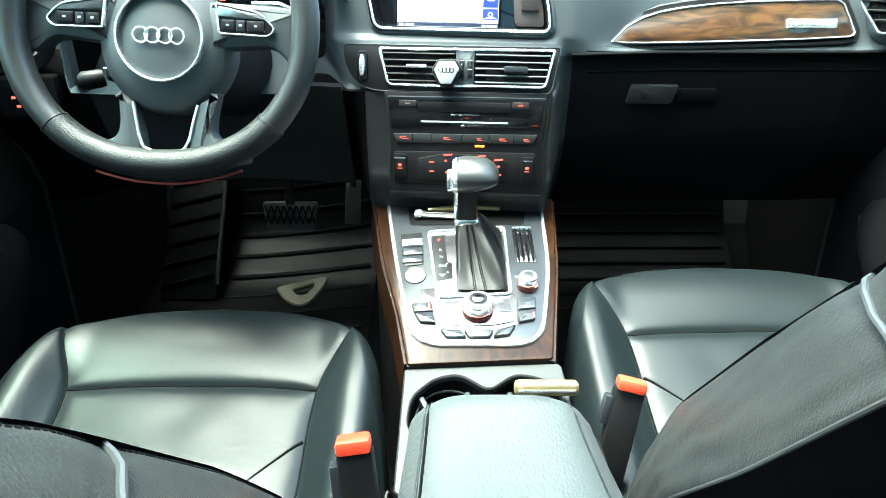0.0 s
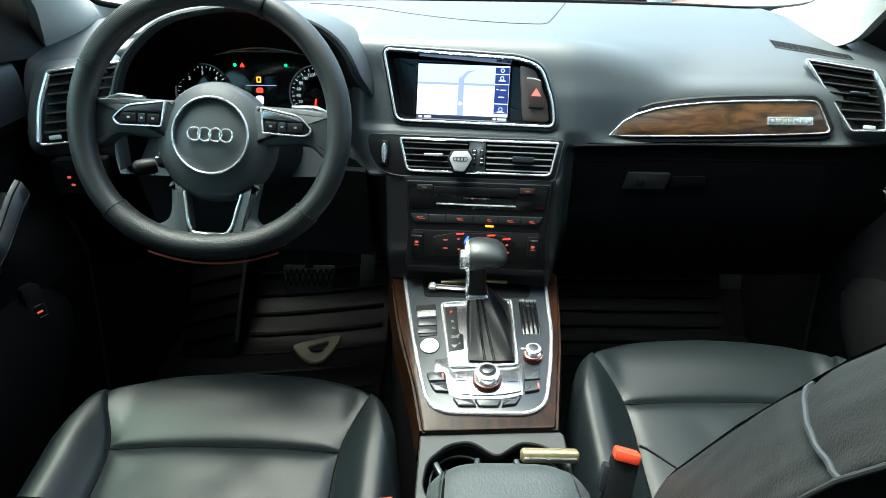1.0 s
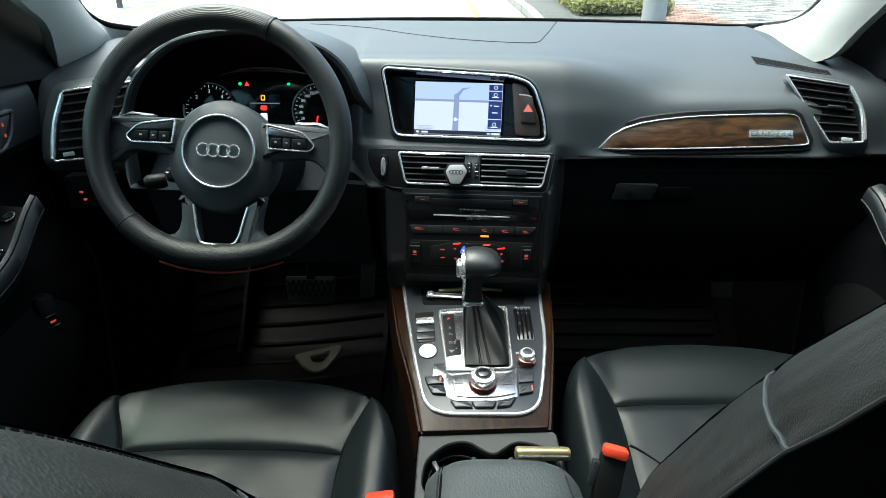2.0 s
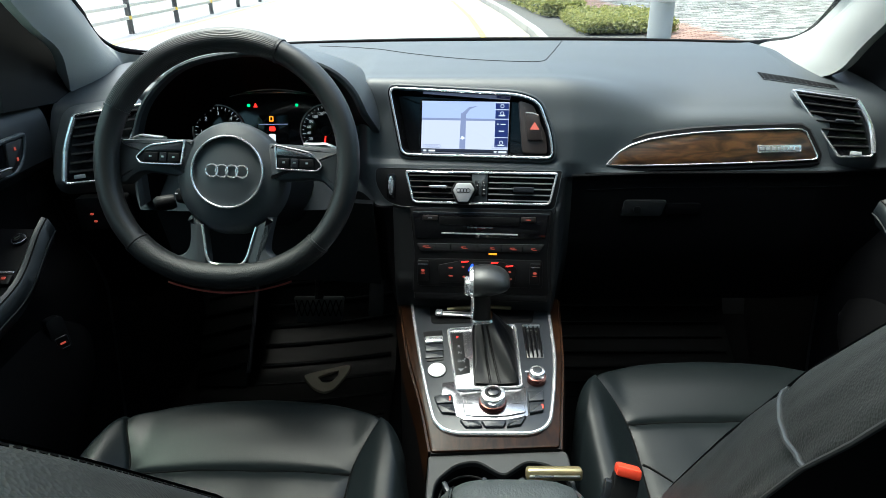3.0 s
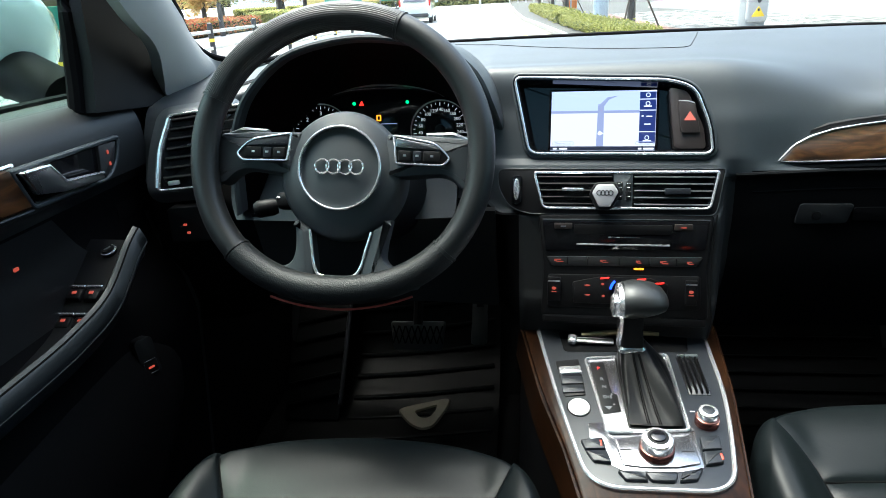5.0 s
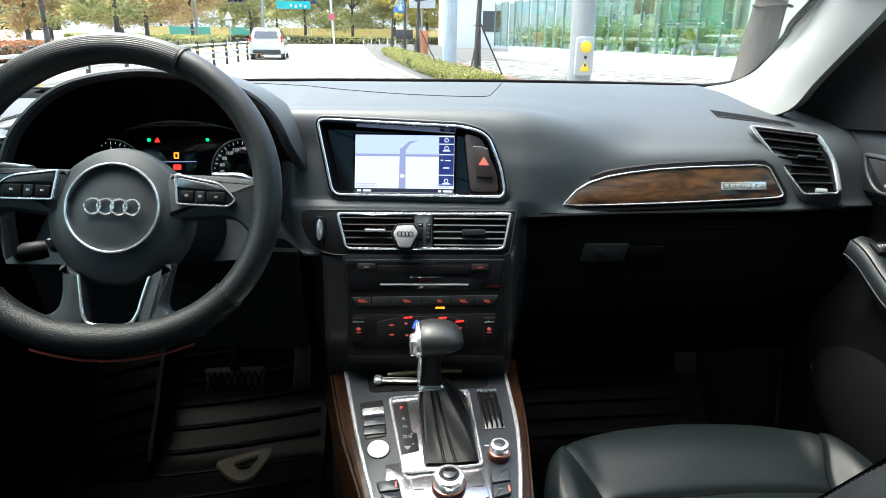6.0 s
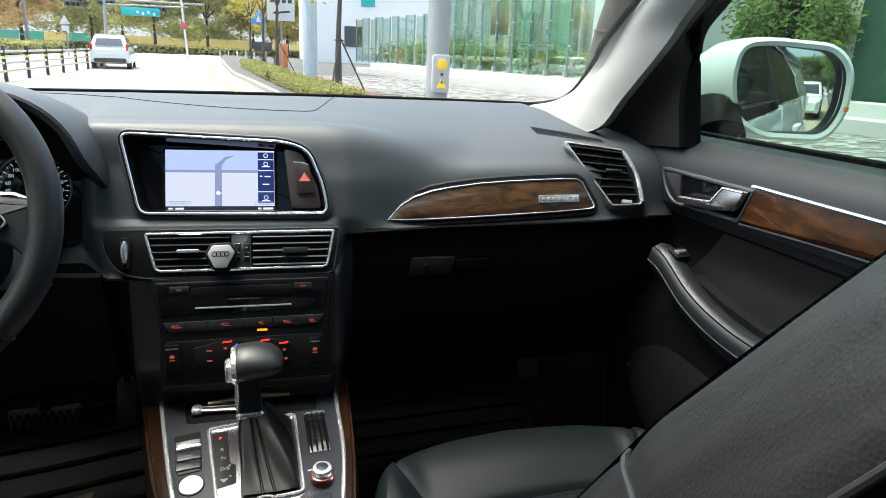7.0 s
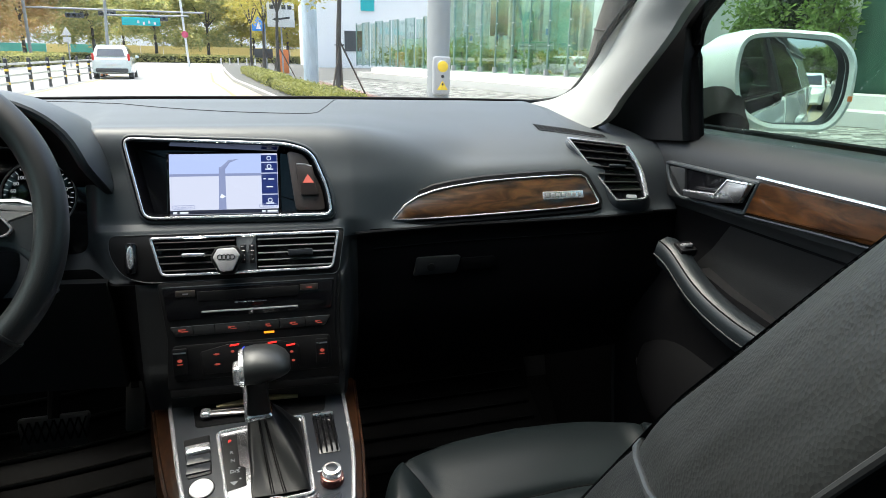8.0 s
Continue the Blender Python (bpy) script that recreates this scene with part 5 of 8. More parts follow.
for y in (0.0855, 0.0725, 0.020):
    part("info_icon", trim_ring(DF, circle((PX + 0.012, Y0 + y), 0.0035, 12), 0.001, 0.0008, 0.0012), MAP_TEXT, scr)
for x0, y, x1 in ((0.006, 0.0675, 0.018), (0.010, 0.052, 0.019), (0.003, 0.0525, 0.0065), (0.007, 0.040, 0.017), (0.006, 0.0145, 0.018)):
    glowbox(PX + x0, Y0 + y, PX + x1, Y0 + y + 0.0016, 0.0012, MAP_TEXT, "info_bar")
glowbox(X0, Y0, X1, Y0 + 0.0068, 0.0004, MAP_DARK, "status_bar")
part("soft_key", trim_ring(DF, rpoly(rect(X0 + 0.003, Y0 + 0.0085, X0 + 0.036, Y0 + 0.0145), 0.0028), 0.0007, 0.0004, 0.0010), MAP_ROAD, scr)
part("soft_key", trim_ring(DF, rpoly(rect(X1 - 0.029, Y0 + 0.0085, X1 - 0.002, Y0 + 0.0145), 0.0028), 0.0007, 0.0008, 0.0012), MAP_ROAD, scr)
words("Destination", DF, (X0 + 0.0195, Y0 + 0.0115, 0.0009), 0.0055, MAP_ROAD, scr)
words("Settings", DF, (X1 - 0.0155, Y0 + 0.0115, 0.0011), 0.0055, MAP_ROAD, scr)
for x0, x1 in ((0.004, 0.010), (0.014, 0.026), (0.134, 0.139), (0.142, 0.157)):
    glowbox(X0 + x0, Y0 + 0.0022, X0 + x1, Y0 + 0.0046, 0.0008, MAP_TEXT, "status_text")

# centre air outlets with key slot
VF = FR((0, 0.999, 1.085), -5, 22)
VENT_PANEL = [(-0.197, 0.033), (0.140, 0.034), (0.128, -0.0365), (-0.148, -0.038), (-0.178, -0.027), (-0.196, 0.004)]
plate = part("vent_panel", slab(VF, rpoly(VENT_PANEL, [0.012, 0.006, 0.012, 0.02, 0.02, 0.02], 6), -0.03, 0.003, 0.002), DARK, dash, "black vent panel")
# thin paler ring drawn for the panel's lit edge
part("panel_edging", trim_ring(VF, rpoly(VENT_PANEL, [0.012, 0.006, 0.012, 0.02, 0.02, 0.02], 6), 0.0012, 0.001, 0.0040), DASH, plate)
vl = rpoly([(-0.1415, 0.028), (0.132, 0.030), (0.120, -0.0285), (-0.126, -0.030)], [0.006, 0.006, 0.010, 0.010])
cv = part("centre_vent", slab(VF, offset(vl, -0.003), 0.0005, 0.0032, 0.0005), GLOSS, plate)
part("vent_frame", trim_ring(VF, vl, 0.004, 0.002, 0.008), CHROME, cv, "chrome vent frame")
for x0, x1 in ((-0.134, -0.022), (0.010, 0.124)):
    for k in range(5):
        y = lerp(0.020, -0.021, k / 4)
        ins = 0.006 * (k / 4)
        # paler slats on the right put the light there into their colour
        part("slat", rbox(VF @ Vector(((x0 + x1) / 2 + (ins if x0 < -0.1 else -ins) / 2, y, 0.0055)), (x1 - x0 - ins, 0.0022, 0.0045), 0.0008, 1, VF.to_3x3().to_4x4() @ pose(0, 0, 0, 20)), DASH if x0 > 0 else DARK, cv)
part("thumb_tab", slab(VF, rpoly(rect(-0.096, -0.0025, -0.064, 0.0025), 0.002), 0.004, 0.014, 0.001), CHROME, cv, "chrome vent tab")
part("thumb_tab", slab(VF, rpoly(rect(0.054, -0.006, 0.090, 0.003), 0.002), 0.004, 0.013, 0.001), GUN, cv, "dark grey vent tab")
col = part("vent_centre_bar", slab(VF, rpoly(rect(-0.020, -0.026, 0.008, 0.027), 0.001), 0.003, 0.006, 0.001), DASH, cv)
for x in (-0.011, 0.002):
    w = part("vent_wheel", slab(VF, rpoly(rect(x - 0.004, -0.015, x + 0.004, 0.013), 0.001), 0.006, 0.009, 0.001), DARK, col)
    for k in range(4):
        part("wheel_mark", rbox(VF @ Vector((x, 0.010 - 0.0065 * k, 0.0092)), (0.006, 0.0015, 0.0006), 0.0002, 1, VF.to_3x3().to_4x4() @ pose(0, 0, 0, 90)), SATIN, w)
key = part("key_slot", slab(VF, rpoly(rect(-0.1735, -0.024, -0.1575, 0.022), 0.008), 0.003, 0.006, 0.001), GLOSS, plate, "key slot with chrome insert")
part("slot_insert", slab(VF, circle((-0.166, 0.0), 0.0052, 16, 0.017), 0.005, 0.010, 0.002), CHROME, key)

# radio, switch row and climate panel
CF = FR((0, 0.971, 1.0), -4, 12)
stack = part("stack_panel", slab(CF, rpoly([(-0.1335, 0.052), (0.1235, 0.054), (0.116, -0.03), (0.1225, -0.104), (-0.128, -0.106), (-0.124, -0.03)], 0.006), -0.03, 0.002, 0.002), DARK, dash, "black centre stack")
part("stack_edging", tube([CF @ Vector(p) for p in ((0.127, 0.055, 0.0), (0.122, -0.02, 0.0), (0.123, -0.06, 0.0), (0.126, -0.100, -0.002))], 0.0013, 6), DARK, stack)
radio = part("radio", slab(CF, rpoly([(-0.127, 0.044), (0.117, 0.045), (0.112, 0.002), (-0.122, -0.003)], 0.003), 0.002, 0.004, 0.001), GLOSS, stack, "gloss black radio unit")
part("radio_edging", tube([CF @ Vector(p) for p in ((-0.127, 0.0455, 0.003), (0.0, 0.0465, 0.003), (0.117, 0.0465, 0.003))], 0.0009, 6), DASH, radio)
part("disc_lid", slab(CF, rpoly([(-0.079, 0.038), (0.065, 0.039), (0.064, 0.024), (-0.079, 0.024)], 0.001), 0.004, 0.0052, 0.0005), DARK, radio)
part("disc_bar", slab(CF, rpoly(rect(-0.075, 0.0068, 0.062, 0.0092), 0.001), 0.004, 0.0065, 0.0006), PALE, radio, "pale metal bar under the disc slot")
for x0, x1 in ((-0.109, -0.082), (0.067, 0.093)):
    b = part("radio_button", slab(CF, rpoly(rect(x0, 0.0315, x1, 0.0405), 0.0015), 0.004, 0.0062, 0.0008), SMOKE, radio)
    part("button_mark", slab(CF, rpoly(rect((x0 + x1) / 2 - 0.004, 0.0345, (x0 + x1) / 2 + 0.004, 0.0365), 0.0005), 0.0062, 0.0064, 0.0001), LAMP_DIM if x0 > 0 else SATIN, b)
part("maker_mark", slab(CF, rpoly(rect(-0.028, 0.0185, 0.018, 0.0202), 0.0004), 0.004, 0.0043, 0.0001), SATIN, radio)
row = part("switch_strip", slab(CF, rpoly([(-0.120, -0.012), (0.110, -0.009), (0.101, -0.0235), (-0.112, -0.0265)], 0.003), 0.002, 0.0045, 0.001), STACK, stack)
part("strip_edging", tube([CF @ Vector((-0.118, -0.0125, 0.004)), CF @ Vector((0.108, -0.0095, 0.004))], 0.0006, 6), DASH, row)
for x in (-0.088, -0.058, -0.010, 0.034, 0.072):
    part("switch_joint", rbox(CF @ Vector((x, -0.0175, 0.0046)), (0.0008, 0.0004, 0.012), 0.0001, 1, CF.to_3x3().to_4x4() @ pose(0, 0, 0, 90)), GLOSS, row)
for x, w in ((-0.1015, 0.007), (-0.033, 0.006), (0.018, 0.004), (0.055, 0.006), (0.092, 0.005)):
    sign = slab(CF, rpoly(rect(x - w, -0.0172, x + 0.5 * w, -0.0158), 0.0005), 0.0045, 0.0048, 0.0001)
    slab(CF, rpoly(rect(x - 0.5 * w, -0.0202, x + w, -0.0188), 0.0005), 0.0045, 0.0048, 0.0001, sign)
    slab(CF, rpoly(rect(x - w, -0.0187, x - 0.4 * w, -0.0173), 0.0003), 0.0045, 0.0048, 0.0001, sign)
    part("switch_legend", sign, LAMP_DIM, row)
part("amber_lamp", slab(CF, rpoly(rect(0.011, -0.0305, 0.026, -0.0275), 0.001), 0.002, 0.0034, 0.0003), LAMP_AMBER, stack, "lit amber lamp")
clim = part("climate_panel", slab(CF, rpoly([(-0.1175, -0.040), (0.108, -0.038), (0.110, -0.090), (-0.118, -0.092)], 0.006), 0.002, 0.0045, 0.0015), DARK, stack)
for x0, x1 in ((-0.118, -0.098), (0.086, 0.104)):
    r = part("rocker", slab(CF, rpoly(rect(x0, -0.082, x1, -0.044), 0.002), 0.0045, 0.008, 0.001), DARK, clim)
    part("rocker_mark", slab(CF, rpoly(rect(x0 + 0.001, -0.0512, x1 - 0.001, -0.0490), 0.0005), 0.008, 0.0086, 0.0002), SATIN, r)
    xm = (x0 + x1) / 2
    sign = slab(CF, circle((xm, -0.0615), 0.0036, 10, 0.0026), 0.008, 0.0083, 0.0001)
    slab(CF, rpoly(rect(xm - 0.004, -0.0675, xm + 0.004, -0.0662), 0.0004), 0.008, 0.0083, 0.0001, sign)
    part("rocker_legend", sign, LAMP_DIM, r)
keys = part("climate_keys", slab(CF, rpoly([(-0.080, -0.051), (-0.040, -0.042), (0.034, -0.042), (0.062, -0.051), (0.060, -0.083), (-0.078, -0.084)], 0.004), 0.0045, 0.0075, 0.001), DARK, clim)
for x, y, m in ((-0.0315, -0.0435, LAMP_RED), (0.0225, -0.0440, LAMP_RED), (0.049, -0.0495, LAMP_RED)):
    part("lit_bar", slab(CF, rpoly([(x - 0.007, y - 0.0018), (x + 0.006, y - 0.0008), (x + 0.007, y + 0.0016), (x - 0.006, y + 0.0008)], 0.0007), 0.004, 0.0082, 0.0004), m, keys, "lit red bar")
for x, y in ((-0.0572, -0.0555), (-0.0568, -0.0705), (-0.0345, -0.0530), (-0.0330, -0.0715), (0.050, -0.060), (0.052, -0.0735)):
    sign = slab(CF, circle((x, y), 0.0046 if x < -0.05 else 0.0026, 10, 0.0014 if x < -0.05 else 0.0019), 0.0075, 0.0078, 0.0001)
    part("key_legend", sign, LAMP_DIM, keys)
knob = part("temperature_knob", slab(CF, circle((0.0, -0.067), 0.018, 24), 0.0045, 0.022, 0.003), GUN, clim)
arc = [CF @ Vector((0.0232 * math.cos(a), -0.0635 + 0.0232 * math.sin(a), 0.010)) for a in [radians(122 + 7 * i) for i in range(10)]]
part("knob_light", tube(arc[2:8], 0.0017, 6), LAMP_BLUE, knob, "lit blue arc")
part("storage_lip", slab(CF, rpoly(rect(-0.125, -0.118, 0.120, -0.104), 0.004), -0.03, 0.002, 0.003), DARK, stack)

# side air outlets
def quad_frame(tl, tr, br, bl):
    tl, tr, br, bl = (Vector(p) for p in (tl, tr, br, bl))
    o = (tl + tr + br + bl) / 4
    u = ((tr - tl) + (br - bl)).normalized()
    v = ((tl - bl) + (tr - br))
    v = (v - u * v.dot(u)).normalized()
    n = u.cross(v)
    F = Matrix(((u.x, v.x, n.x, o.x), (u.y, v.y, n.y, o.y), (u.z, v.z, n.z, o.z), (0, 0, 0, 1)))
    Fi = F.inverted()
    return F, [Vector(((Fi @ p).x, (Fi @ p).y)) for p in (tl, tr, br, bl)]


def side_vent(tl, tr, br, bl, outer):
    F, q = quad_frame(tl, tr, br, bl)
    F = F @ Matrix.Translation((0, 0, 0.017 if outer > 0 else 0.010))
    if outer > 0:
        bow = (q[1] + q[2]) / 2 + Vector((0.008, 0.004))
        line = rpoly([q[0], q[1], bow, q[2], q[3]], [0.006, 0.010, 0.05, 0.008, 0.006], 6)
        edge = [q[1] + Vector((-0.002, -0.006)), bow + Vector((-0.003, 0)), q[2] + Vector((-0.002, 0.006))]
    else:
        bow = (q[0] + q[3]) / 2 + Vector((-0.006, 0.002))
        line = rpoly([q[0], q[1], q[2], q[3], bow], [0.006, 0.008, 0.006, 0.008, 0.05], 6)
        edge = [q[0] + Vector((0.002, -0.006)), bow + Vector((0.003, 0)), q[3] + Vector((0.002, 0.006))]
    soft_line = rpoly([q[0].lerp(q[1], 0.06), q[1], bow, q[2], q[3]] if outer > 0 else [q[0], q[1].lerp(q[0], 0.06), q[2], q[3], bow], [0.022, 0.016, 0.05, 0.012, 0.012] if outer > 0 else [0.012, 0.022, 0.012, 0.012, 0.05], 6)
    v = part("side_vent", rings_to(B(), [[F @ Vector((p.x, p.y, h)) for p in offset(soft_line, d)] for d, h in ((0.018, -0.032), (0.011, -0.015), (0.006, -0.005), (0.003, -0.001), (0.001, 0.0005))], caps=(False, True)), DASH, dash, angle=60)
    part("vent_well", slab(F, offset(line, -0.004), 0.0005, 0.0022, 0.0004), GLOSS, v)
    part("vent_frame", trim_ring(F, line, 0.0036, -0.002, 0.006), CHROME, v, "chrome vent frame")
    part("frame_edge", tube([F @ Vector((p.x, p.y, 0.0045)) for p in spline([Vector((*p, 0)) for p in edge], 8)], 0.0042, 8), CHROME, v, "broad chrome outer edge")
    n = 7
    for k in range(n):
        t = (k + 0.6) / (n + 1.0)
        a, b = q[0].lerp(q[3], t), q[1].lerp(q[2], t)
        c = (a + b) / 2
        part("slat", rbox(F @ Vector((c.x, c.y, 0.004)), ((b - a).length - 0.012, 0.003, 0.008), 0.001, 1, F.to_3x3().to_4x4() @ pose(0, 0, 0, 25, 0, math.degrees(math.atan2((b - a).y, (b - a).x)))), DARK, v)
    c = (q[0] + q[1] + q[2] + q[3]) / 4
    part("thumb_tab", rbox(F @ Vector((c.x + 0.004, c.y + 0.006, 0.010)), (0.030, 0.005, 0.010), 0.002, 2, F.to_3x3().to_4x4()), GUN, v)
    part("shut_wheel", slab(F, rpoly(rect(q[3].x + 0.018, q[3].y + 0.007, q[3].x + 0.036, q[3].y + 0.014), 0.002), 0.001, 0.007, 0.001), STEEL, v)


side_vent((0.577, 1.140, 1.220), (0.680, 1.090, 1.217), (0.699, 1.045, 1.118), (0.640, 1.045, 1.121), 1)
side_vent((-0.722, 1.020, 1.217), (-0.622, 1.090, 1.220), (-0.668, 1.010, 1.100), (-0.745, 0.985, 1.099), -1)

# instrument cluster under its hood
def arch(k, y, z_base=1.06, dz=0.0):
    """The hood's outline, scaled about its middle."""
    pts = [(-0.612, z_base), (-0.606, 1.15), (-0.596, 1.20), (-0.567, 1.252), (-0.505, 1.302), (-0.425, 1.3225), (-0.352, 1.3225), (-0.270, 1.304), (-0.222, 1.268), (-0.198, 1.21), (-0.190, 1.15), (-0.186, z_base)]
    return [Vector((-0.392 + (p.x + 0.392) * k, y + (0.10 * smooth((1.235 - p.z) / 0.09) if p.x > -0.392 else 0.0), 1.17 + (p.z - 1.17) * k + dz)) for p in spline([(a, 0, b) for a, b in pts], 4)]


hood = part("cluster_hood", rings_to(B(), [arch(1.06, 1.30, dz=-0.055), arch(1.05, 1.20, dz=-0.03), arch(1.045, 1.08, dz=-0.006), arch(1.035, 1.0), arch(1.02, 0.982), arch(1.0, 0.980), arch(0.975, 0.982), arch(0.945, 0.992)], close=False), DASH, dash, "arched instrument hood")
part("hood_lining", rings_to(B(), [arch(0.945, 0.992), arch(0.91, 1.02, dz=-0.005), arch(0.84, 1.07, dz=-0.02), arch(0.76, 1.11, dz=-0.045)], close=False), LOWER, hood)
IF = FR((-0.392, 1.10, 1.165), 0, 16)
face = part("gauge_panel", slab(IF, rpoly([(-0.19, -0.09), (0.19, -0.09), (0.185, 0.02), (0.13, 0.062), (0.0, 0.080), (-0.13, 0.062), (-0.185, 0.02)], 0.03), -0.01, 0.0, 0.001), GLOSS, dash, "black instrument panel with round gauges")
part("panel_edging", tube([IF @ Vector(p) for p in spline([(-0.15, 0.045, 0.004), (-0.10, 0.066, 0.004), (0, 0.0775, 0.004), (0.10, 0.066, 0.004), (0.15, 0.045, 0.004)], 6)], 0.0022, 6), PALE, face)
for gx_, labels in ((-0.104, ("0", "1", "2", "3", "4", "5", "6")), (0.100, ("20", "40", "60", "80", "100", "120", "140", "160", "180", "200", "220", "240", "260", "280"))):
    dial = part("gauge", slab(IF, circle((gx_, 0.0), 0.047, 40), 0.0, 0.002, 0.0005), GLOSS, face)
    part("gauge_rim", trim_ring(IF, circle((gx_, 0), 0.050, 40), 0.0016, 0.0, 0.006), PALE, dial, "bright gauge rim")
    n = 28
    for i in range(n + 1):
        a = radians(225 - 270 * i / n)
        r0, r1 = (0.040 if i % 2 == 0 else 0.0425), 0.0455
        part("gauge_tick", tube([IF @ Vector((gx_ + r * math.cos(a), r * math.sin(a), 0.0026)) for r in (r0, r1)], 0.0006, 4), LAMP_WHITE, dial)
    m = len(labels)
    for i, txt in enumerate(labels):
        a = radians(225 - 270 * (i + (1 if m > 8 else 0)) / (m if m > 8 else m - 1))
        words(txt, IF, (gx_ + 0.0335 * math.cos(a), 0.0335 * math.sin(a), 0.0026), 0.0095 if m < 9 else 0.0078, LAMP_WHITE, dial, "gauge_number")
    part("needle_hub", slab(IF, circle((gx_, 0), 0.009), 0.002, 0.008, 0.002), DARK, dial)
    part("needle", tube([IF @ Vector((gx_ + r * math.cos(radians(262)), r * math.sin(radians(262)), 0.007)) for r in (0.010, 0.026)], 0.0014, 5), LAMP_RED, dial)
for x, m, r in ((-0.046, LAMP_GREEN, 0.0028), (-0.033, LAMP_RED, 0.0042), (0.045, LAMP_GREEN, 0.0026)):
    shape = [Vector((x - r, 0.0445)), Vector((x + r, 0.0445)), Vector((x, 0.0520))] if m is LAMP_RED else circle((x, 0.048), r, 12)
    part("tell_tale", slab(IF, shape, 0.0, 0.002, 0.0004), m, face, "lit warning lamp")
part("panel_arc", tube(spline([IF @ Vector((x, y, 0.0030)) for x, y in ((-0.118, 0.052), (-0.098, 0.0605), (-0.053, 0.0700), (0.004, 0.0724), (0.058, 0.0700), (0.092, 0.0640), (0.108, 0.0545))], 5), 0.0015, 6), CHROME, face, "pale arc over the gauges")
info_ = part("info_display", slab(IF, rpoly(rect(-0.030, -0.045, 0.028, 0.030), 0.002), 0.0, 0.0012, 0.0003), GLOSS, face)
part("fuel_sign", trim_ring(IF, rpoly(rect(-0.008, 0.018, 0.000, 0.028), 0.001), 0.002, 0.0012, 0.0018), LAMP_AMBER, info_)
part("info_line", slab(IF, rpoly(rect(-0.028, 0.0125, 0.027, 0.0135), 0.0005), 0.0012, 0.0018, 0.0002), MAP_ROAD, info_)
part("car_sign", slab(IF, rpoly(rect(-0.009, 0.000, 0.003, 0.009), 0.003), 0.0012, 0.0018, 0.0002), LAMP_RED, info_)
part("car_sign", slab(IF, rpoly(rect(-0.010, -0.020, 0.003, -0.005), 0.003), 0.0012, 0.0018, 0.0002), MAP_TEXT, info_)
# lower driver panel and light switch
part("column_panel", sheet(lambda u, v: Vector((lerp(-0.648 + 0.02 * v ** 3, -0.262, u), lerp(1.060, 0.990, v) + 0.012 * (2 * u - 1) ** 2, lerp(1.127, 1.045, v))), 16, 8, (0, 0.015, 0)), DASH, dash, "grey panel round the steering column")
part("knee_panel", sheet(lambda u, v: Vector((lerp(-0.60, -0.20, u), lerp(1.0, 1.06, v) + 0.02 * math.sin(math.pi * u), lerp(1.055, 0.86, v))), 8, 6, (0, 0.02, 0)), STACK, dash)
for x, z in ((-0.712, 1.042), (-0.708, 1.028)):
    part("light_switch_legend", rbox((x, 0.988, z), (0.006, 0.003, 0.004), 0.001), LAMP_DIM, dash)
part("light_switch", slab(FR((-0.70, 1.02, 1.035), 10, 5), rpoly(rect(-0.05, -0.03, 0.04, 0.03), 0.006), -0.02, 0.012, 0.002), DARK, dash)

# ======== steering wheel ========
wheel = thing("steering_wheel", (-0.385, 0.83, 1.16), "black leather steering wheel with ribbed cover and chrome inlays", "steering wheel")
WF = FR((-0.385, 0.804, 1.181), 0, 23)


WR = WF @ Matrix.Rotation(radians(-3), 4, "Z")


def rim_pt(a):
    """The rim's middle line, a little squarer at the foot."""
    c, k = math.cos(a), math.sin(a)
    e = 2 / 2.2 if k < 0 else 1.0
    return WF @ Vector((0.001 + 0.1785 * math.copysign(abs(c) ** e, c), 0.018 + 0.1730 * math.copysign(abs(k) ** e, k), 0.0))


def rim_tube(a0, a1, rad, n, ribs=0):
    rings = []
    closed = abs(a1 - a0) > 359
    N_ = WF.to_3x3() @ Vector((0, 0, 1))
    m = 88 if ribs else 20
    for i in range(n if closed else n + 1):
        a = radians(lerp(a0, a1, i / n))
        p = rim_pt(a)
        o = (WF.to_3x3() @ Vector((math.cos(a), math.sin(a), 0))).normalized()
        ring = []
        for j in range(m):
            t = 2 * math.pi * j / m
            k = rad * (1 + (0.024 if ribs and j % 2 else 0))
            ring.append(p + o * k * math.cos(t) + N_ * k * 1.15 * math.sin(t))
        rings.append(ring)
    return rings_to(B(), rings, loop=closed)


part("rim", rim_tube(0, 360, 0.0168, 140), COVER, wheel, "smooth black leather rim")
part("rim_cover_top", rim_tube(65, 154, 0.0170, 60, ribs=1), COVER, wheel, "ribbed leather grip")
part("rim_cover_foot", rim_tube(224, 315, 0.0182, 60), STIPPLE, wheel, "stippled leather grip")
for a in (64, 155, 223, 316):
    part("cover_seam", rim_tube(a - 0.5, a + 0.5, 0.0186, 3), COVER, wheel)
part("red_seam", tube([WF @ Vector((x, -0.1796 + 0.0165 * (abs(x) / 0.092) ** 2, -0.0085)) for x in [-0.092 + 0.0092 * i for i in range(21)]], 0.0016, 8), REDRIM, wheel, "red seam under the rim")
hubl = [Vector((-0.003 + 0.0810 * math.cos(t) * (1 + 0.02 * math.cos(2 * t)), -0.008 + (0.0855 if math.sin(t) > 0 else 0.0850) * math.sin(t))) for t in [2 * math.pi * i / 64 for i in range(64)]]
pad = part("hub_pad", slab(WR, hubl, -0.065, -0.012, 0.022, dome=0.009), DASH, wheel, "dark grey hub pad", angle=60)
part("hub_ring", trim_ring(WR, circle((-0.0005, -0.001), 0.0540, 64), 0.0030, -0.012, -0.0010), CHROME, pad, "chrome ring on the hub")
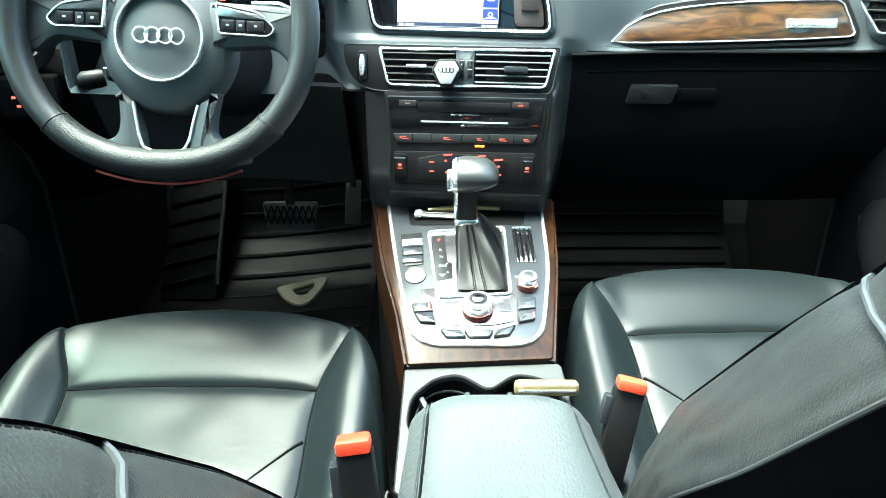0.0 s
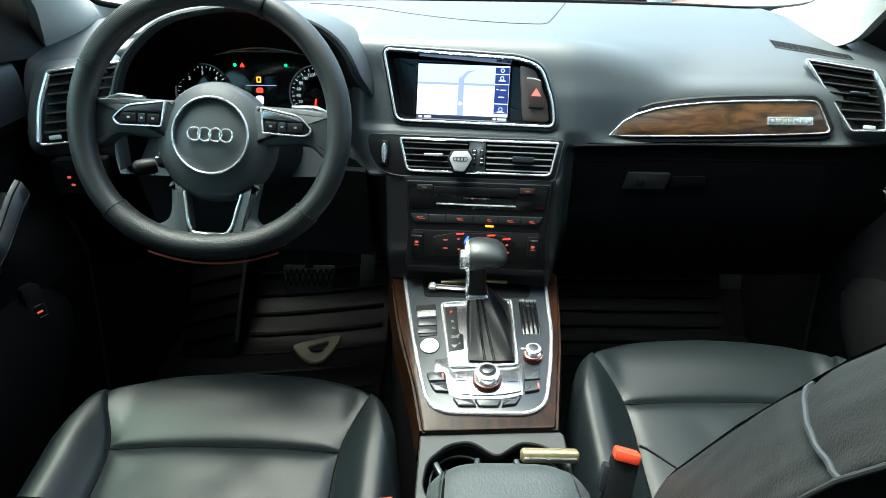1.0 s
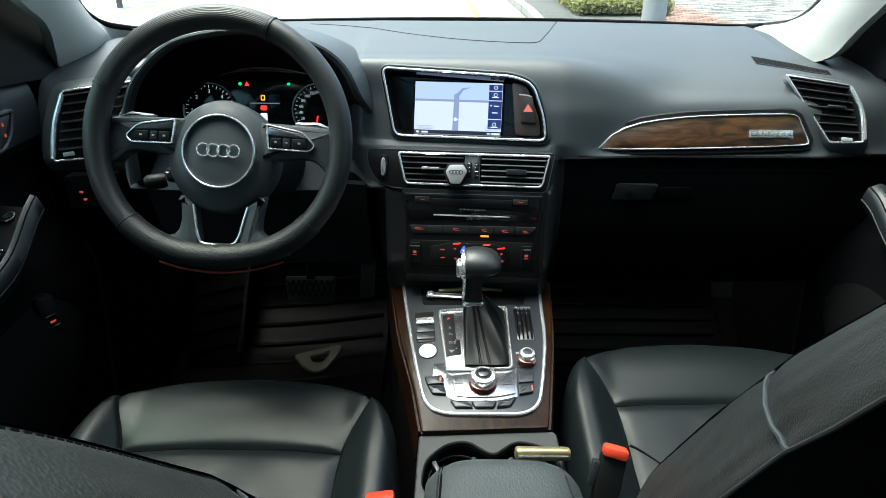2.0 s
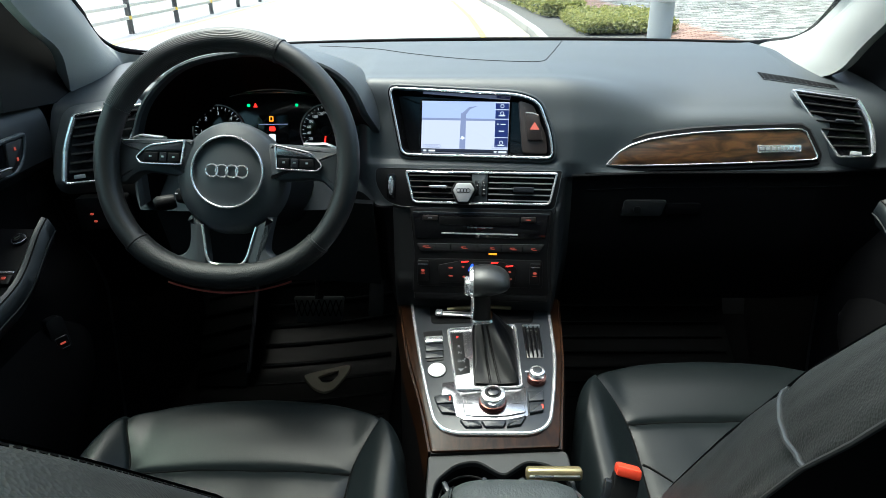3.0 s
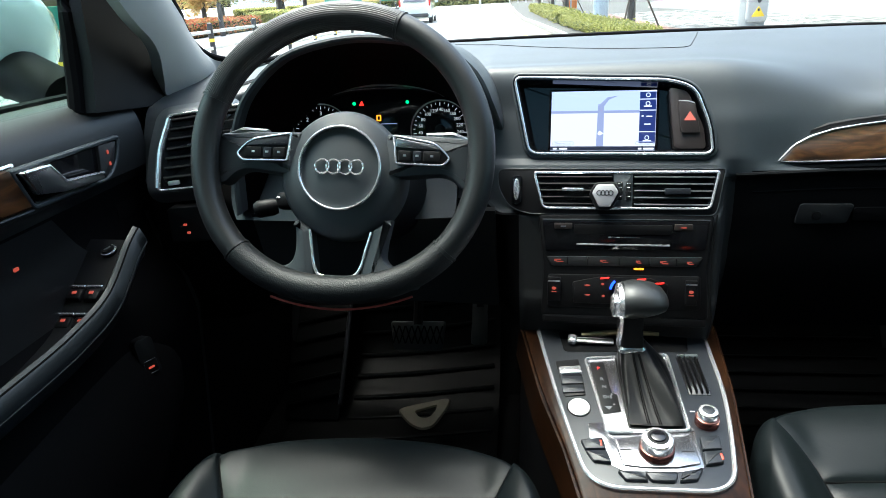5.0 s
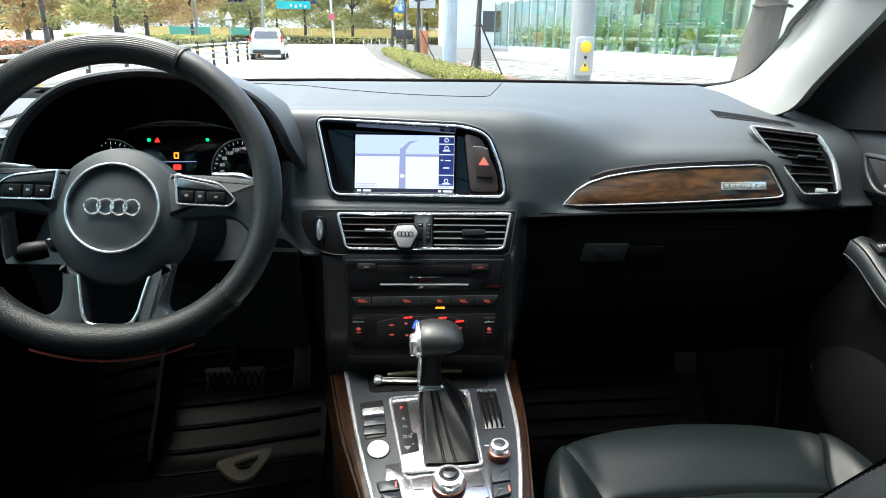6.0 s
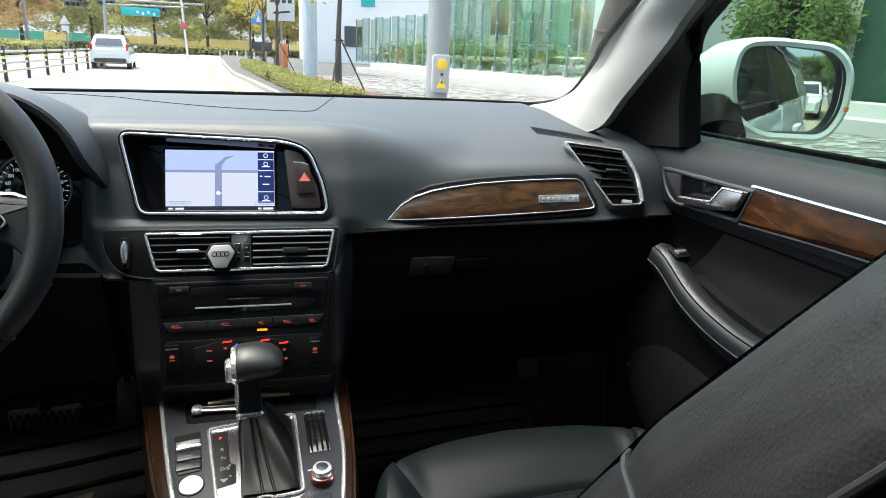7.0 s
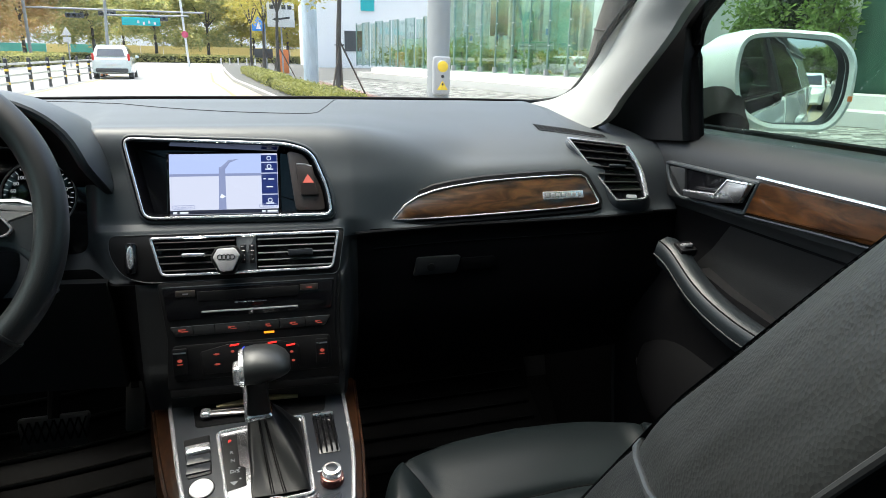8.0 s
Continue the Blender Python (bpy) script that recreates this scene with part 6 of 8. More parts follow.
for i in range(4):
    cx = -0.0222 + 0.0148 * i
    part("emblem_ring", tube([WR @ Vector((cx + 0.0090 * math.cos(t), 0.0 + 0.0090 * math.sin(t), -0.0015 + 0.0006 * (i % 2))) for t in [2 * math.pi * j / 32 for j in range(32)]], 0.0013, 6, True), CHROME, pad, "chrome emblem ring")
for s in (-1, 1):
    part("horn_mark", rbox(WR @ Vector((s * 0.068, 0.022, -0.0105)), (0.008, 0.0008, 0.0012), 0.0002, 1, WR.to_3x3().to_4x4()), PIPING, pad)
# side spokes with switch pods
for s in (-1, 1):
    sp = part("spoke", slab(WR, rpoly([(s * 0.055, 0.046), (s * 0.125, 0.045), (s * 0.168, 0.042), (s * 0.174, -0.022), (s * 0.158, -0.026), (s * 0.136, -0.004), (s * 0.055, -0.012)], [0.004, 0.012, 0.006, 0.006, 0.02, 0.03, 0.004], 6), -0.040, -0.014, 0.008), DASH, wheel)
    line = rpoly([(s * 0.066, 0.0435), (s * 0.122, 0.0345), (s * 0.141, 0.015), (s * 0.132, 0.005), (s * 0.070, 0.006)], [0.004, 0.012, 0.012, 0.006, 0.004], 6)
    pod = part("switch_pod", slab(WR, line, -0.020, -0.009, 0.003), DARK, sp)
    part("pod_frame", trim_ring(WR, line, 0.0026, -0.014, -0.0065), CHROME, pod, "chrome pod frame")
    part("pod_trim", slab(WR, rpoly([(s * 0.070, 0.0395), (s * 0.120, 0.0312), (s * 0.128, 0.0245), (s * 0.070, 0.0270)], 0.003), -0.010, -0.0072, 0.001), SILVER if s > 0 else GUN, pod)
    for x0, x1, m in ((0.074, 0.090, DARK), (0.0925, 0.103, GUN), (0.1055, 0.127, DARK)):
        a, b = sorted((s * x0, s * x1))
        k = part("pod_switch", slab(WR, rpoly(rect(a, 0.0105, b, 0.0235), 0.002), -0.009, -0.0062, 0.0012), m, pod)
        part("switch_mark", slab(WR, rpoly(rect((a + b) / 2 - 0.002, 0.0158, (a + b) / 2 + 0.002, 0.0185), 0.0006), -0.0064, -0.0060, 0.0001), SATIN, k)
    part("shift_paddle", slab(WR, rpoly([(s * 0.104, 0.050), (s * 0.140, 0.052), (s * 0.160, 0.044), (s * 0.163, 0.036), (s * 0.150, 0.041), (s * 0.106, 0.044)], 0.004, 5), -0.034, -0.022, 0.004), SATIN, wheel, "satin shift paddle")
# lower spoke: two arms round an opening edged in chrome
ys_ = [(-0.0385, -0.0800), (-0.0345, -0.104), (-0.0295, -0.1285), (-0.0180, -0.1388), (0.0180, -0.1380), (0.0300, -0.1270), (0.0360, -0.104), (0.0425, -0.0800)]
for s, pts in ((-1, [(-0.060, -0.066), (-0.0385, -0.078), (-0.0295, -0.131), (-0.030, -0.166), (-0.104, -0.150), (-0.108, -0.136), (-0.0823, -0.1311), (-0.062, -0.124), (-0.0570, -0.106)]), (1, [(0.067, -0.062), (0.0425, -0.078), (0.0300, -0.130), (0.030, -0.166), (0.104, -0.150), (0.106, -0.132), (0.0720, -0.1250), (0.060, -0.116), (0.0605, -0.098)])):
    part("lower_spoke", slab(WR, rpoly(pts, [0.004, 0.004, 0.006, 0.004, 0.004, 0.01, 0.02, 0.02, 0.02], 6), -0.040, -0.014, 0.008), DASH, wheel)
part("lower_spoke_web", slab(WR, rpoly(rect(-0.034, -0.166, 0.034, -0.1375), 0.004), -0.036, -0.0145, 0.006), DASH, wheel)
part("spoke_inlay", tube([WR @ Vector((p.x, p.y, -0.0155)) for p in spline([Vector((*p, 0)) for p in ys_], 5)], 0.0021, 8), CHROME, wheel, "chrome inlay of the lower spoke")
part("column_cover", tube([(-0.385, 0.865, 1.150), (-0.385, 0.92, 1.125), (-0.385, 1.08, 1.06)], [0.060, 0.068, 0.078], 24), DARK, wheel)
stalk = thing("column_stalk", (-0.47, 0.92, 1.12), "black indicator stalk behind the steering wheel", "lever")
part("arm", rbox((-0.478, 0.905, 1.105), (0.075, 0.026, 0.026), 0.008, 3, pose(0, 0, 0, -15, -3, -20)), DARK, stalk)
tip = part("tip", tube([(-0.508, 0.888, 1.104), (-0.513, 0.885, 1.1035), (-0.532, 0.877, 1.1025), (-0.537, 0.875, 1.102)], [0.011, 0.0125, 0.0125, 0.009], 16), DARK, stalk, "black knurled stalk end")
for k in range(3):
    part("mark", rbox((-0.502 + 0.014 * k, 0.884 + 0.005 * k, 1.118 + 0.001 * k), (0.006, 0.003, 0.0015), 0.0005, 1, pose(0, 0, 0, 30, 0, -20)), SATIN, stalk)

# ======== centre console ========
console = thing("centre_console", (0, 0.75, 0.37), "centre console with walnut frame, chrome rim and grey deck", "console")
KF = FR((0, 0.78, 0.832), 0, 84.29)


def kp(x, y, h=0.0):
    return KF @ Vector((x, (y - 0.78) / 0.995, h))


def kl(pts):
    return [Vector((x, (y - 0.78) / 0.995)) for x, y in pts]


def deck(h):
    return [(-0.160, 1.01), (-0.131, 0.833), (-0.1035, 0.725), (-0.0855, 0.624), (0.101, 0.634), (0.114, 0.715), (0.1325, 0.83), (0.150, 1.01)]


body = B()
rings_to(body, [[Vector((lerp(x, x * 1.06, t), y, lerp(0.828 + 0.1 * (y - 0.78), 0.37, t))) for x, y in deck(0)] for t in (0.0, 0.08, 1.0)])
part("body", body, DARK, console)
part("wood_frame", slab(KF, rpoly(kl(deck(0)), [0.004, 0.05, 0.05, 0.006, 0.006, 0.05, 0.05, 0.004]), -0.012, 0.0, 0.003), CONSOLEWOOD, console, "walnut frame with shade in its colour")
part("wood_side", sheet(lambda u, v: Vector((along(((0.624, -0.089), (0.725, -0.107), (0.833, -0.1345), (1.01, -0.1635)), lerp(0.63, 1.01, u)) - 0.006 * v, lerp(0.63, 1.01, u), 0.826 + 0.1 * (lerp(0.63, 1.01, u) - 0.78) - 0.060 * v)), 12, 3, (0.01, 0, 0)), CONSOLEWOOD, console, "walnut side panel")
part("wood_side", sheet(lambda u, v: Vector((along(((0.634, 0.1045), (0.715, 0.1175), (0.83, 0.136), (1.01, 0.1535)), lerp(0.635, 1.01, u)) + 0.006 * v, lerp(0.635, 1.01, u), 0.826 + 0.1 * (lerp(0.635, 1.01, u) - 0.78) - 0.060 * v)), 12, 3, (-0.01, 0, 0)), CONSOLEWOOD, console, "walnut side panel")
rim_line = [Vector(p) for p in rpoly([tuple(p) for p in kl([(-0.1415, 1.02), (-0.1145, 0.833), (-0.0985, 0.740), (-0.080, 0.653), (0.090, 0.653), (0.1085, 0.740), (0.1225, 0.826), (0.1305, 1.02)])], [0.002, 0.06, 0.045, 0.06, 0.06, 0.045, 0.06, 0.002], 10)]
top = part("deck_plate", slab(KF, offset(rim_line, -0.003), -0.01, 0.0022, 0.001), GUN, console, "grey deck plate")
part("chrome_rim", trim_ring(KF, rim_line, 0.0058, -0.004, 0.0055), CHROME, console, "chrome rim of the deck")
# flat near-black plate; the tray's hollow is only coloured as shade
part("tray", slab(KF, rpoly(kl([(-0.100, 0.978), (0.101, 0.980), (0.092, 0.926), (-0.094, 0.924)]), 0.008), 0.0, 0.0032, 0.001), LOWER, top, "storage tray plate with the hollow's shade in its colour")
gate = rpoly(kl([(-0.066, 0.907), (0.061, 0.920), (0.059, 0.757), (0.052, 0.7525), (-0.043, 0.7455), (-0.0505, 0.752)]), [0.010, 0.010, 0.004, 0.004, 0.006, 0.006])
gp = part("selector_plate", slab(KF, gate, 0.0, 0.0042, 0.001), SILVER, top, "satin metal selector plate")
part("selector_rim", trim_ring(KF, gate, 0.004, 0.002, 0.0062), CHROME, gp)
part("gate_floor", slab(KF, rpoly(kl([(-0.020, 0.909), (0.0535, 0.909), (0.0535, 0.7555), (-0.0205, 0.7545)]), 0.006), 0.002, 0.0050, 0.0004), PLEAT, gp, "black floor of the selector gate")
leg = part("legend_strip", slab(KF, rpoly(kl([(-0.0575, 0.893), (-0.037, 0.895), (-0.0335, 0.826), (-0.0265, 0.822), (-0.0255, 0.787), (-0.050, 0.781)]), 0.002), 0.003, 0.0050, 0.0004), DARK, gp, "black gear legend strip")
for txt, y, m in (("P", 0.880, LAMP_RED), ("R", 0.855, LAMP_WHITE), ("N", 0.838, LAMP_WHITE), ("D/S", 0.816, LAMP_WHITE)):
    words(txt, KF, (lerp(-0.0475, -0.0385, (0.89 - y) / 0.09), (y - 0.78) / 0.995, 0.0052), 0.0085, m, leg, "gear_letter")
for x, y in ((-0.034, 0.822), (-0.033, 0.801)):
    part("gear_mark", slab(KF, circle((x, (y - 0.78) / 0.995), 0.0015, 8), 0.005, 0.0054, 0.0001), LAMP_WHITE, leg)
part("gear_mark", slab(KF, kl([(-0.046, 0.797), (-0.036, 0.797), (-0.041, 0.790)]), 0.005, 0.0054, 0.0001), LAMP_WHITE, leg)
hb = part("parking_brake_switch", slab(KF, rpoly(kl([(-0.109, 0.898), (-0.0735, 0.904), (-0.069, 0.822), (-0.099, 0.817)]), 0.004), 0.0, 0.0038, 0.001), DARK, top)
part("brake_lever", slab(KF, rpoly(kl([(-0.1055, 0.878), (-0.0725, 0.882), (-0.0715, 0.866), (-0.1035, 0.862)]), 0.004), 0.003, 0.010, 0.003), CHROME, hb, "chrome parking brake lever")
for y0, y1 in ((0.842, 0.859), (0.823, 0.839)):
    b = part("deck_switch", slab(KF, rpoly(kl([(-0.1015, y0), (-0.0705, y0 + 0.003), (-0.0710, y1 + 0.002), (-0.1025, y1)]), 0.002), 0.003, 0.0062, 0.001), GUN, hb)
    part("switch_mark", slab(KF, rpoly(kl([(-0.091, (y0 + y1) / 2 - 0.001), (-0.081, (y0 + y1) / 2), (-0.081, (y0 + y1) / 2 + 0.003), (-0.091, (y0 + y1) / 2 + 0.002)]), 0.0005), 0.006, 0.0064, 0.0001), PIPING, b)
st = part("start_button", slab(KF, circle((-0.081, 0.0165), 0.0150, 28, 0.0175), 0.001, 0.0048, 0.002), BUTTON, top, "round satin start button with sky reflection in its pale colour")
part("button_rim", trim_ring(KF, circle((-0.081, 0.0165), 0.0165, 28, 0.019), 0.0014, 0.001, 0.0036), DARK, st)
vent = part("deck_slats", slab(KF, rpoly(kl([(0.071, 0.915), (0.102, 0.915), (0.102, 0.827), (0.0715, 0.827)]), 0.002), 0.001, 0.0035, 0.0006), GLOSS, top)
for k in range(4):
    part("slat", rbox(kp(0.0755 + 0.0075 * k, 0.871, 0.0055), (0.0024, 0.084, 0.005), 0.001, 1, KF.to_3x3().to_4x4()), LOWER, vent)
part("slat_cap", rbox(kp(0.087, 0.912, 0.0055), (0.032, 0.006, 0.006), 0.0015, 1, KF.to_3x3().to_4x4()), SATIN, vent)
vol = part("volume_knob", slab(KF, circle((0.082, -0.008), 0.0155, 28), 0.001, 0.014, 0.002), COLLAR, top, "volume knob with red reflection coloured into its collar")
part("knob_cap", slab(KF, circle((0.082, -0.008), 0.0125, 28), 0.013, 0.024, 0.002), CHROME, vol, "chrome knob cap")
part("knob_face", slab(KF, circle((0.082, -0.008), 0.0078, 24), 0.024, 0.0246, 0.0003), GUN, vol)
for x in (0.070, 0.094):
    part("knob_mark", slab(KF, rpoly(kl([(x - 0.004, 0.793), (x + 0.002, 0.793), (x + 0.002, 0.7945), (x - 0.004, 0.7945)]), 0.0004), 0.002, 0.0026, 0.0001), SATIN, top)
# controller and its keys
mp_ = part("controller_plate", slab(KF, rpoly(kl([(-0.072, 0.765), (-0.050, 0.768), (-0.045, 0.744), (0.055, 0.752), (0.063, 0.757), (0.061, 0.692), (0.030, 0.684), (-0.035, 0.683), (-0.052, 0.694), (-0.055, 0.735), (-0.072, 0.735)]), 0.003), 0.0, 0.0032, 0.0008), SILVER, top, "satin controller plate")
part("soft_key_plate", slab(KF, rpoly(kl([(-0.041, 0.735), (-0.012, 0.741), (0.028, 0.742), (0.055, 0.743), (0.058, 0.698), (0.030, 0.690), (-0.012, 0.688), (-0.036, 0.691)]), 0.004), 0.002, 0.0058, 0.0015), SILVER, mp_)
for x in (-0.030, 0.046):
    part("key_mark", rbox(kp(x, 0.716, 0.0062), (0.014, 0.0012, 0.0006), 0.0002, 1, KF.to_3x3().to_4x4()), DARK, mp_)
ctl = part("controller_knob", slab(KF, circle((0.0075, (0.714 - 0.78) / 0.995), 0.0215, 32), 0.003, 0.016, 0.002), COLLAR, mp_, "rotary controller with red reflection coloured into its collar")
part("knurled_rim", slab(KF, circle((0.0075, (0.714 - 0.78) / 0.995), 0.0195, 32), 0.014, 0.030, 0.004), CHROME, ctl, "chrome knurled rim")
part("controller_dish", slab(KF, circle((0.0075, (0.714 - 0.78) / 0.995), 0.0130, 28), 0.030, 0.0306, 0.0003), DARK, ctl)
part("controller_cap", slab(KF, circle((0.0075, (0.714 - 0.78) / 0.995), 0.0095, 24), 0.030, 0.033, 0.002), GLOSS, ctl)
for pts in ([(-0.084, 0.731), (-0.056, 0.736), (-0.0535, 0.716), (-0.0795, 0.714)], [(-0.079, 0.712), (-0.053, 0.7135), (-0.049, 0.693), (-0.071, 0.695)], [(0.0655, 0.742), (0.0905, 0.745), (0.0885, 0.722), (0.0640, 0.719)], [(0.0640, 0.7165), (0.0880, 0.7195), (0.0850, 0.700), (0.0625, 0.694)], [(-0.044, 0.681), (-0.017, 0.679), (-0.009, 0.667), (-0.036, 0.6665)], [(-0.012, 0.679), (0.027, 0.679), (0.022, 0.667), (-0.006, 0.6665)], [(0.032, 0.681), (0.058, 0.689), (0.048, 0.671), (0.026, 0.667)]):
    b = part("menu_key", slab(KF, rpoly(kl(pts), 0.0025), 0.0, 0.0078, 0.0022), GUN, top, "grey menu key")
    c = kl(pts)
    c = (c[0] + c[1] + c[2] + c[3]) / 4
    part("key_legend", slab(KF, rpoly(rect(c.x - 0.005, c.y - 0.0008, c.x + 0.005, c.y + 0.0008), 0.0003), 0.0078, 0.008, 0.0001), PIPING, b)
    # small red pieces drawn as glints on two of the keys
    if pts[0][0] in (-0.084, 0.0640):
        part("key_glint", slab(KF, rpoly(rect(c.x + 0.008, c.y - 0.005, c.x + 0.0105, c.y + 0.005), 0.0005), 0.006, 0.0082, 0.0003), RED, b)

# gear selector
gear = thing("gear_selector", (0.0, 0.86, 0.84), "leather and chrome automatic gear selector in a black gaiter", "gear lever")


def gaiter(u, v):
    """From the square gate up to the stem, hanging in loose folds."""
    a = 2 * math.pi * u
    dx, dy = math.cos(a), math.sin(a)
    m = max(abs(dx), abs(dy))
    px, py = dx / m * 0.93 + dx * 0.07, dy / m * 0.93 + dy * 0.07
    b = Vector((0.0165 + px * 0.0355, 0.831 + py * 0.0755))
    t = Vector((-0.003 + 0.0185 * dx, 0.868 + 0.019 * dy))
    p = b.lerp(t, v ** (0.85 + 0.75 * max(0.0, dx) + 0.15 * max(0.0, -dy)))
    slack = math.sin(math.pi * min(1.0, v * 1.1)) if v < 0.909 else 0.0
    fold = slack * (0.0035 * noise.noise(Vector((2.6 * dx, 2.6 * dy, 1.1 + 1.5 * v))) + 0.0016 * math.sin(7 * a + 2.0 * v))
    d = (p - Vector((0.006, 0.850))).normalized() * fold
    z = lerp(0.841 + 0.1 * (p.y - 0.78), 0.902, v ** (1.7 - 0.5 * max(0.0, -dx) - 0.45 * max(0.0, dx)))
    return Vector((p.x + d.x, p.y + d.y, z + 0.3 * fold))


part("gaiter", sheet(gaiter, 96, 24), PLEAT, gear, "black leather gaiter hanging in loose folds", angle=80)
for u0, u1 in ((0.700, 0.715), (0.712, 0.727), (0.765, 0.775), (0.777, 0.787)):
    part("gaiter_seam", tube([gaiter(lerp(u0, u1, t), 0.02 + 0.9 * t) + Vector((0, -0.0006, 0.0010)) for t in [i / 14 for i in range(15)]], 0.0007, 6), STITCH, gear)
stem = part("stem", rings_to(B(), [[Vector((p.x, p.y, z)) for p in rpoly([(-0.0215 + i, 0.846 + j), (0.0125 - i, 0.846 + j), (0.0125 - i, 0.882 + j * 0.5), (-0.0215 + i, 0.882 + j * 0.5)], 0.008)] for z, i, j in ((0.894, 0.0, 0.0), (0.905, 0.001, 0.0), (0.925, 0.003, 0.002), (0.945, 0.002, 0.004), (0.962, 0.0, 0.004))]), DARK, gear)
part("stem_collar", rings_to(B(), [[Vector((p.x, p.y, z)) for p in rpoly([(-0.0235 + i, 0.843 + i), (0.0145 - i, 0.843 + i), (0.0145 - i, 0.884 - i), (-0.0235 + i, 0.884 - i)], 0.009)] for z, i in ((0.894, 0.0), (0.899, 0.0), (0.902, 0.002))]), SATIN, stem, "satin foot of the stem")
part("stem_inlay", slab(FR((-0.0225, 0.864, 0.925), -90, 0), rpoly([(-0.010, -0.030), (0.010, -0.030), (0.014, 0.030), (-0.014, 0.030)], 0.004), -0.004, 0.001, 0.001), SATIN, gear, "satin inlay")
hd = []
for x, ry, rz, cy, cz in ((-0.0225, 0.029, 0.021, 0.868, 0.964), (-0.018, 0.0325, 0.0245, 0.869, 0.965), (-0.004, 0.0355, 0.0255, 0.870, 0.966), (0.012, 0.0365, 0.0235, 0.871, 0.966), (0.026, 0.035, 0.019, 0.872, 0.966), (0.036, 0.029, 0.0135, 0.872, 0.965), (0.0415, 0.017, 0.007, 0.872, 0.964)):
    hd.append([Vector((x, cy + ry * math.cos(t), cz + rz * math.sin(t) * (1.0 if math.sin(t) > 0 else 0.95))) for t in [2 * math.pi * j / 28 for j in range(28)]])
part("knob", rings_to(B(), hd), COVER, gear, "black leather knob")
part("knob_ring", rings_to(B(), [[Vector((x, 0.868 + (0.031 + e) * math.cos(t), 0.964 + (0.023 + e) * math.sin(t))) for t in [2 * math.pi * j / 28 for j in range(28)]] for x, e in ((-0.0265, -0.004), (-0.0255, 0.0), (-0.0205, 0.0015), (-0.019, 0.0))]), CHROME, gear, "chrome knob ring")
part("release_button", rbox((-0.0295, 0.862, 0.960), (0.010, 0.028, 0.026), 0.005, 3), CHROME, gear, "chrome release button")

# cup holders and armrest behind the deck
HF = FR((0, 0.57, 0.800), 0, 82)
wc = Vector((0.014, -0.006))
tray_line = radial(rpoly([(-0.094, -0.12), (0.124, -0.12), (0.112, 0.066), (-0.0895, 0.058)], 0.006), wc, 96)
well = radial(rpoly([(-0.083, -0.03), (-0.078, 0.012), (-0.05, 0.040), (-0.02, 0.047), (0.012, 0.024), (0.022, 0.024), (0.052, 0.047), (0.085, 0.040), (0.108, 0.015), (0.110, -0.03), (0.085, -0.06), (-0.06, -0.06)], 0.012), wc, 96)
hold = part("cup_tray", rings_to(B(), [[HF @ Vector((p.x, p.y, h)) for p in line] for line, h in ((tray_line, -0.03), (tray_line, -0.002), (offset(tray_line, -0.002), 0.0), (offset(well, 0.002), 0.0), (well, -0.002), (well, -0.012))], caps=(False, False)), STACK, console, "dark grey cup holder tray")
wl = part("cup_well", rings_to(B(), [[HF @ Vector((p.x, p.y, h)) for p in line] for line, h in ((well, -0.010), (offset(well, -0.004), -0.060))], caps=(False, True)), LOWER, hold, "deep dark cup well")
for cx in (-0.032, 0.066):
    part("well_ring", tube([HF @ Vector((cx + 0.042 * math.cos(t), -0.008 + 0.044 * math.sin(t), -0.020)) for t in [2 * math.pi * j / 30 for j in range(30)]], 0.0016, 6, True), DARK, wl)
for x, y, a in ((-0.062, 0.005, 25), (-0.012, 0.012, -15), (0.046, 0.012, 20)):
    part("cup_grip", rbox(HF @ Vector((x, y, -0.012)), (0.007, 0.024, 0.014), 0.002, 2, HF.to_3x3().to_4x4() @ pose(0, 0, 0, 0, 0, a)), GUN, wl)
arm = thing("armrest", (0.03, 0.3, 0.84), "padded grey-black leather centre armrest with stitched edge", "armrest")


def pad_pt(u, v):
    y = lerp(0.530, 0.02, v)
    x0, x1 = lerp(-0.073, -0.088, smooth(v * 2)), lerp(0.110, 0.150, smooth(v * 1.6))
    front = max(0.0, 1 - v / 0.10)
    x0, x1 = x0 + 0.022 * front ** 2, x1 - 0.022 * front ** 2
    t = 2 * u - 1
    z = 0.892 - 0.055 * front ** 2.2 - 0.030 * abs(t) ** 5
    return Vector((lerp(x0, x1, u), y - 0.010 * abs(t) ** 3 * front, z))


part("pad", sheet(pad_pt, 28, 40, (0, 0, -0.045)), GRAIN, arm, "grained leather pad")
for u in (0.085, 0.105, 0.90):
    part("pad_seam", tube([pad_pt(u, 0.02 + 0.049 * i) + Vector((0, 0, 0.0006)) for i in range(20)], 0.0014, 6), STITCH if u == 0.105 else LEATHER, arm)
part("box", rbox((0.03, 0.24, 0.62), (0.20, 0.50, 0.46), 0.02), DARK, arm, "dark box under the armrest")


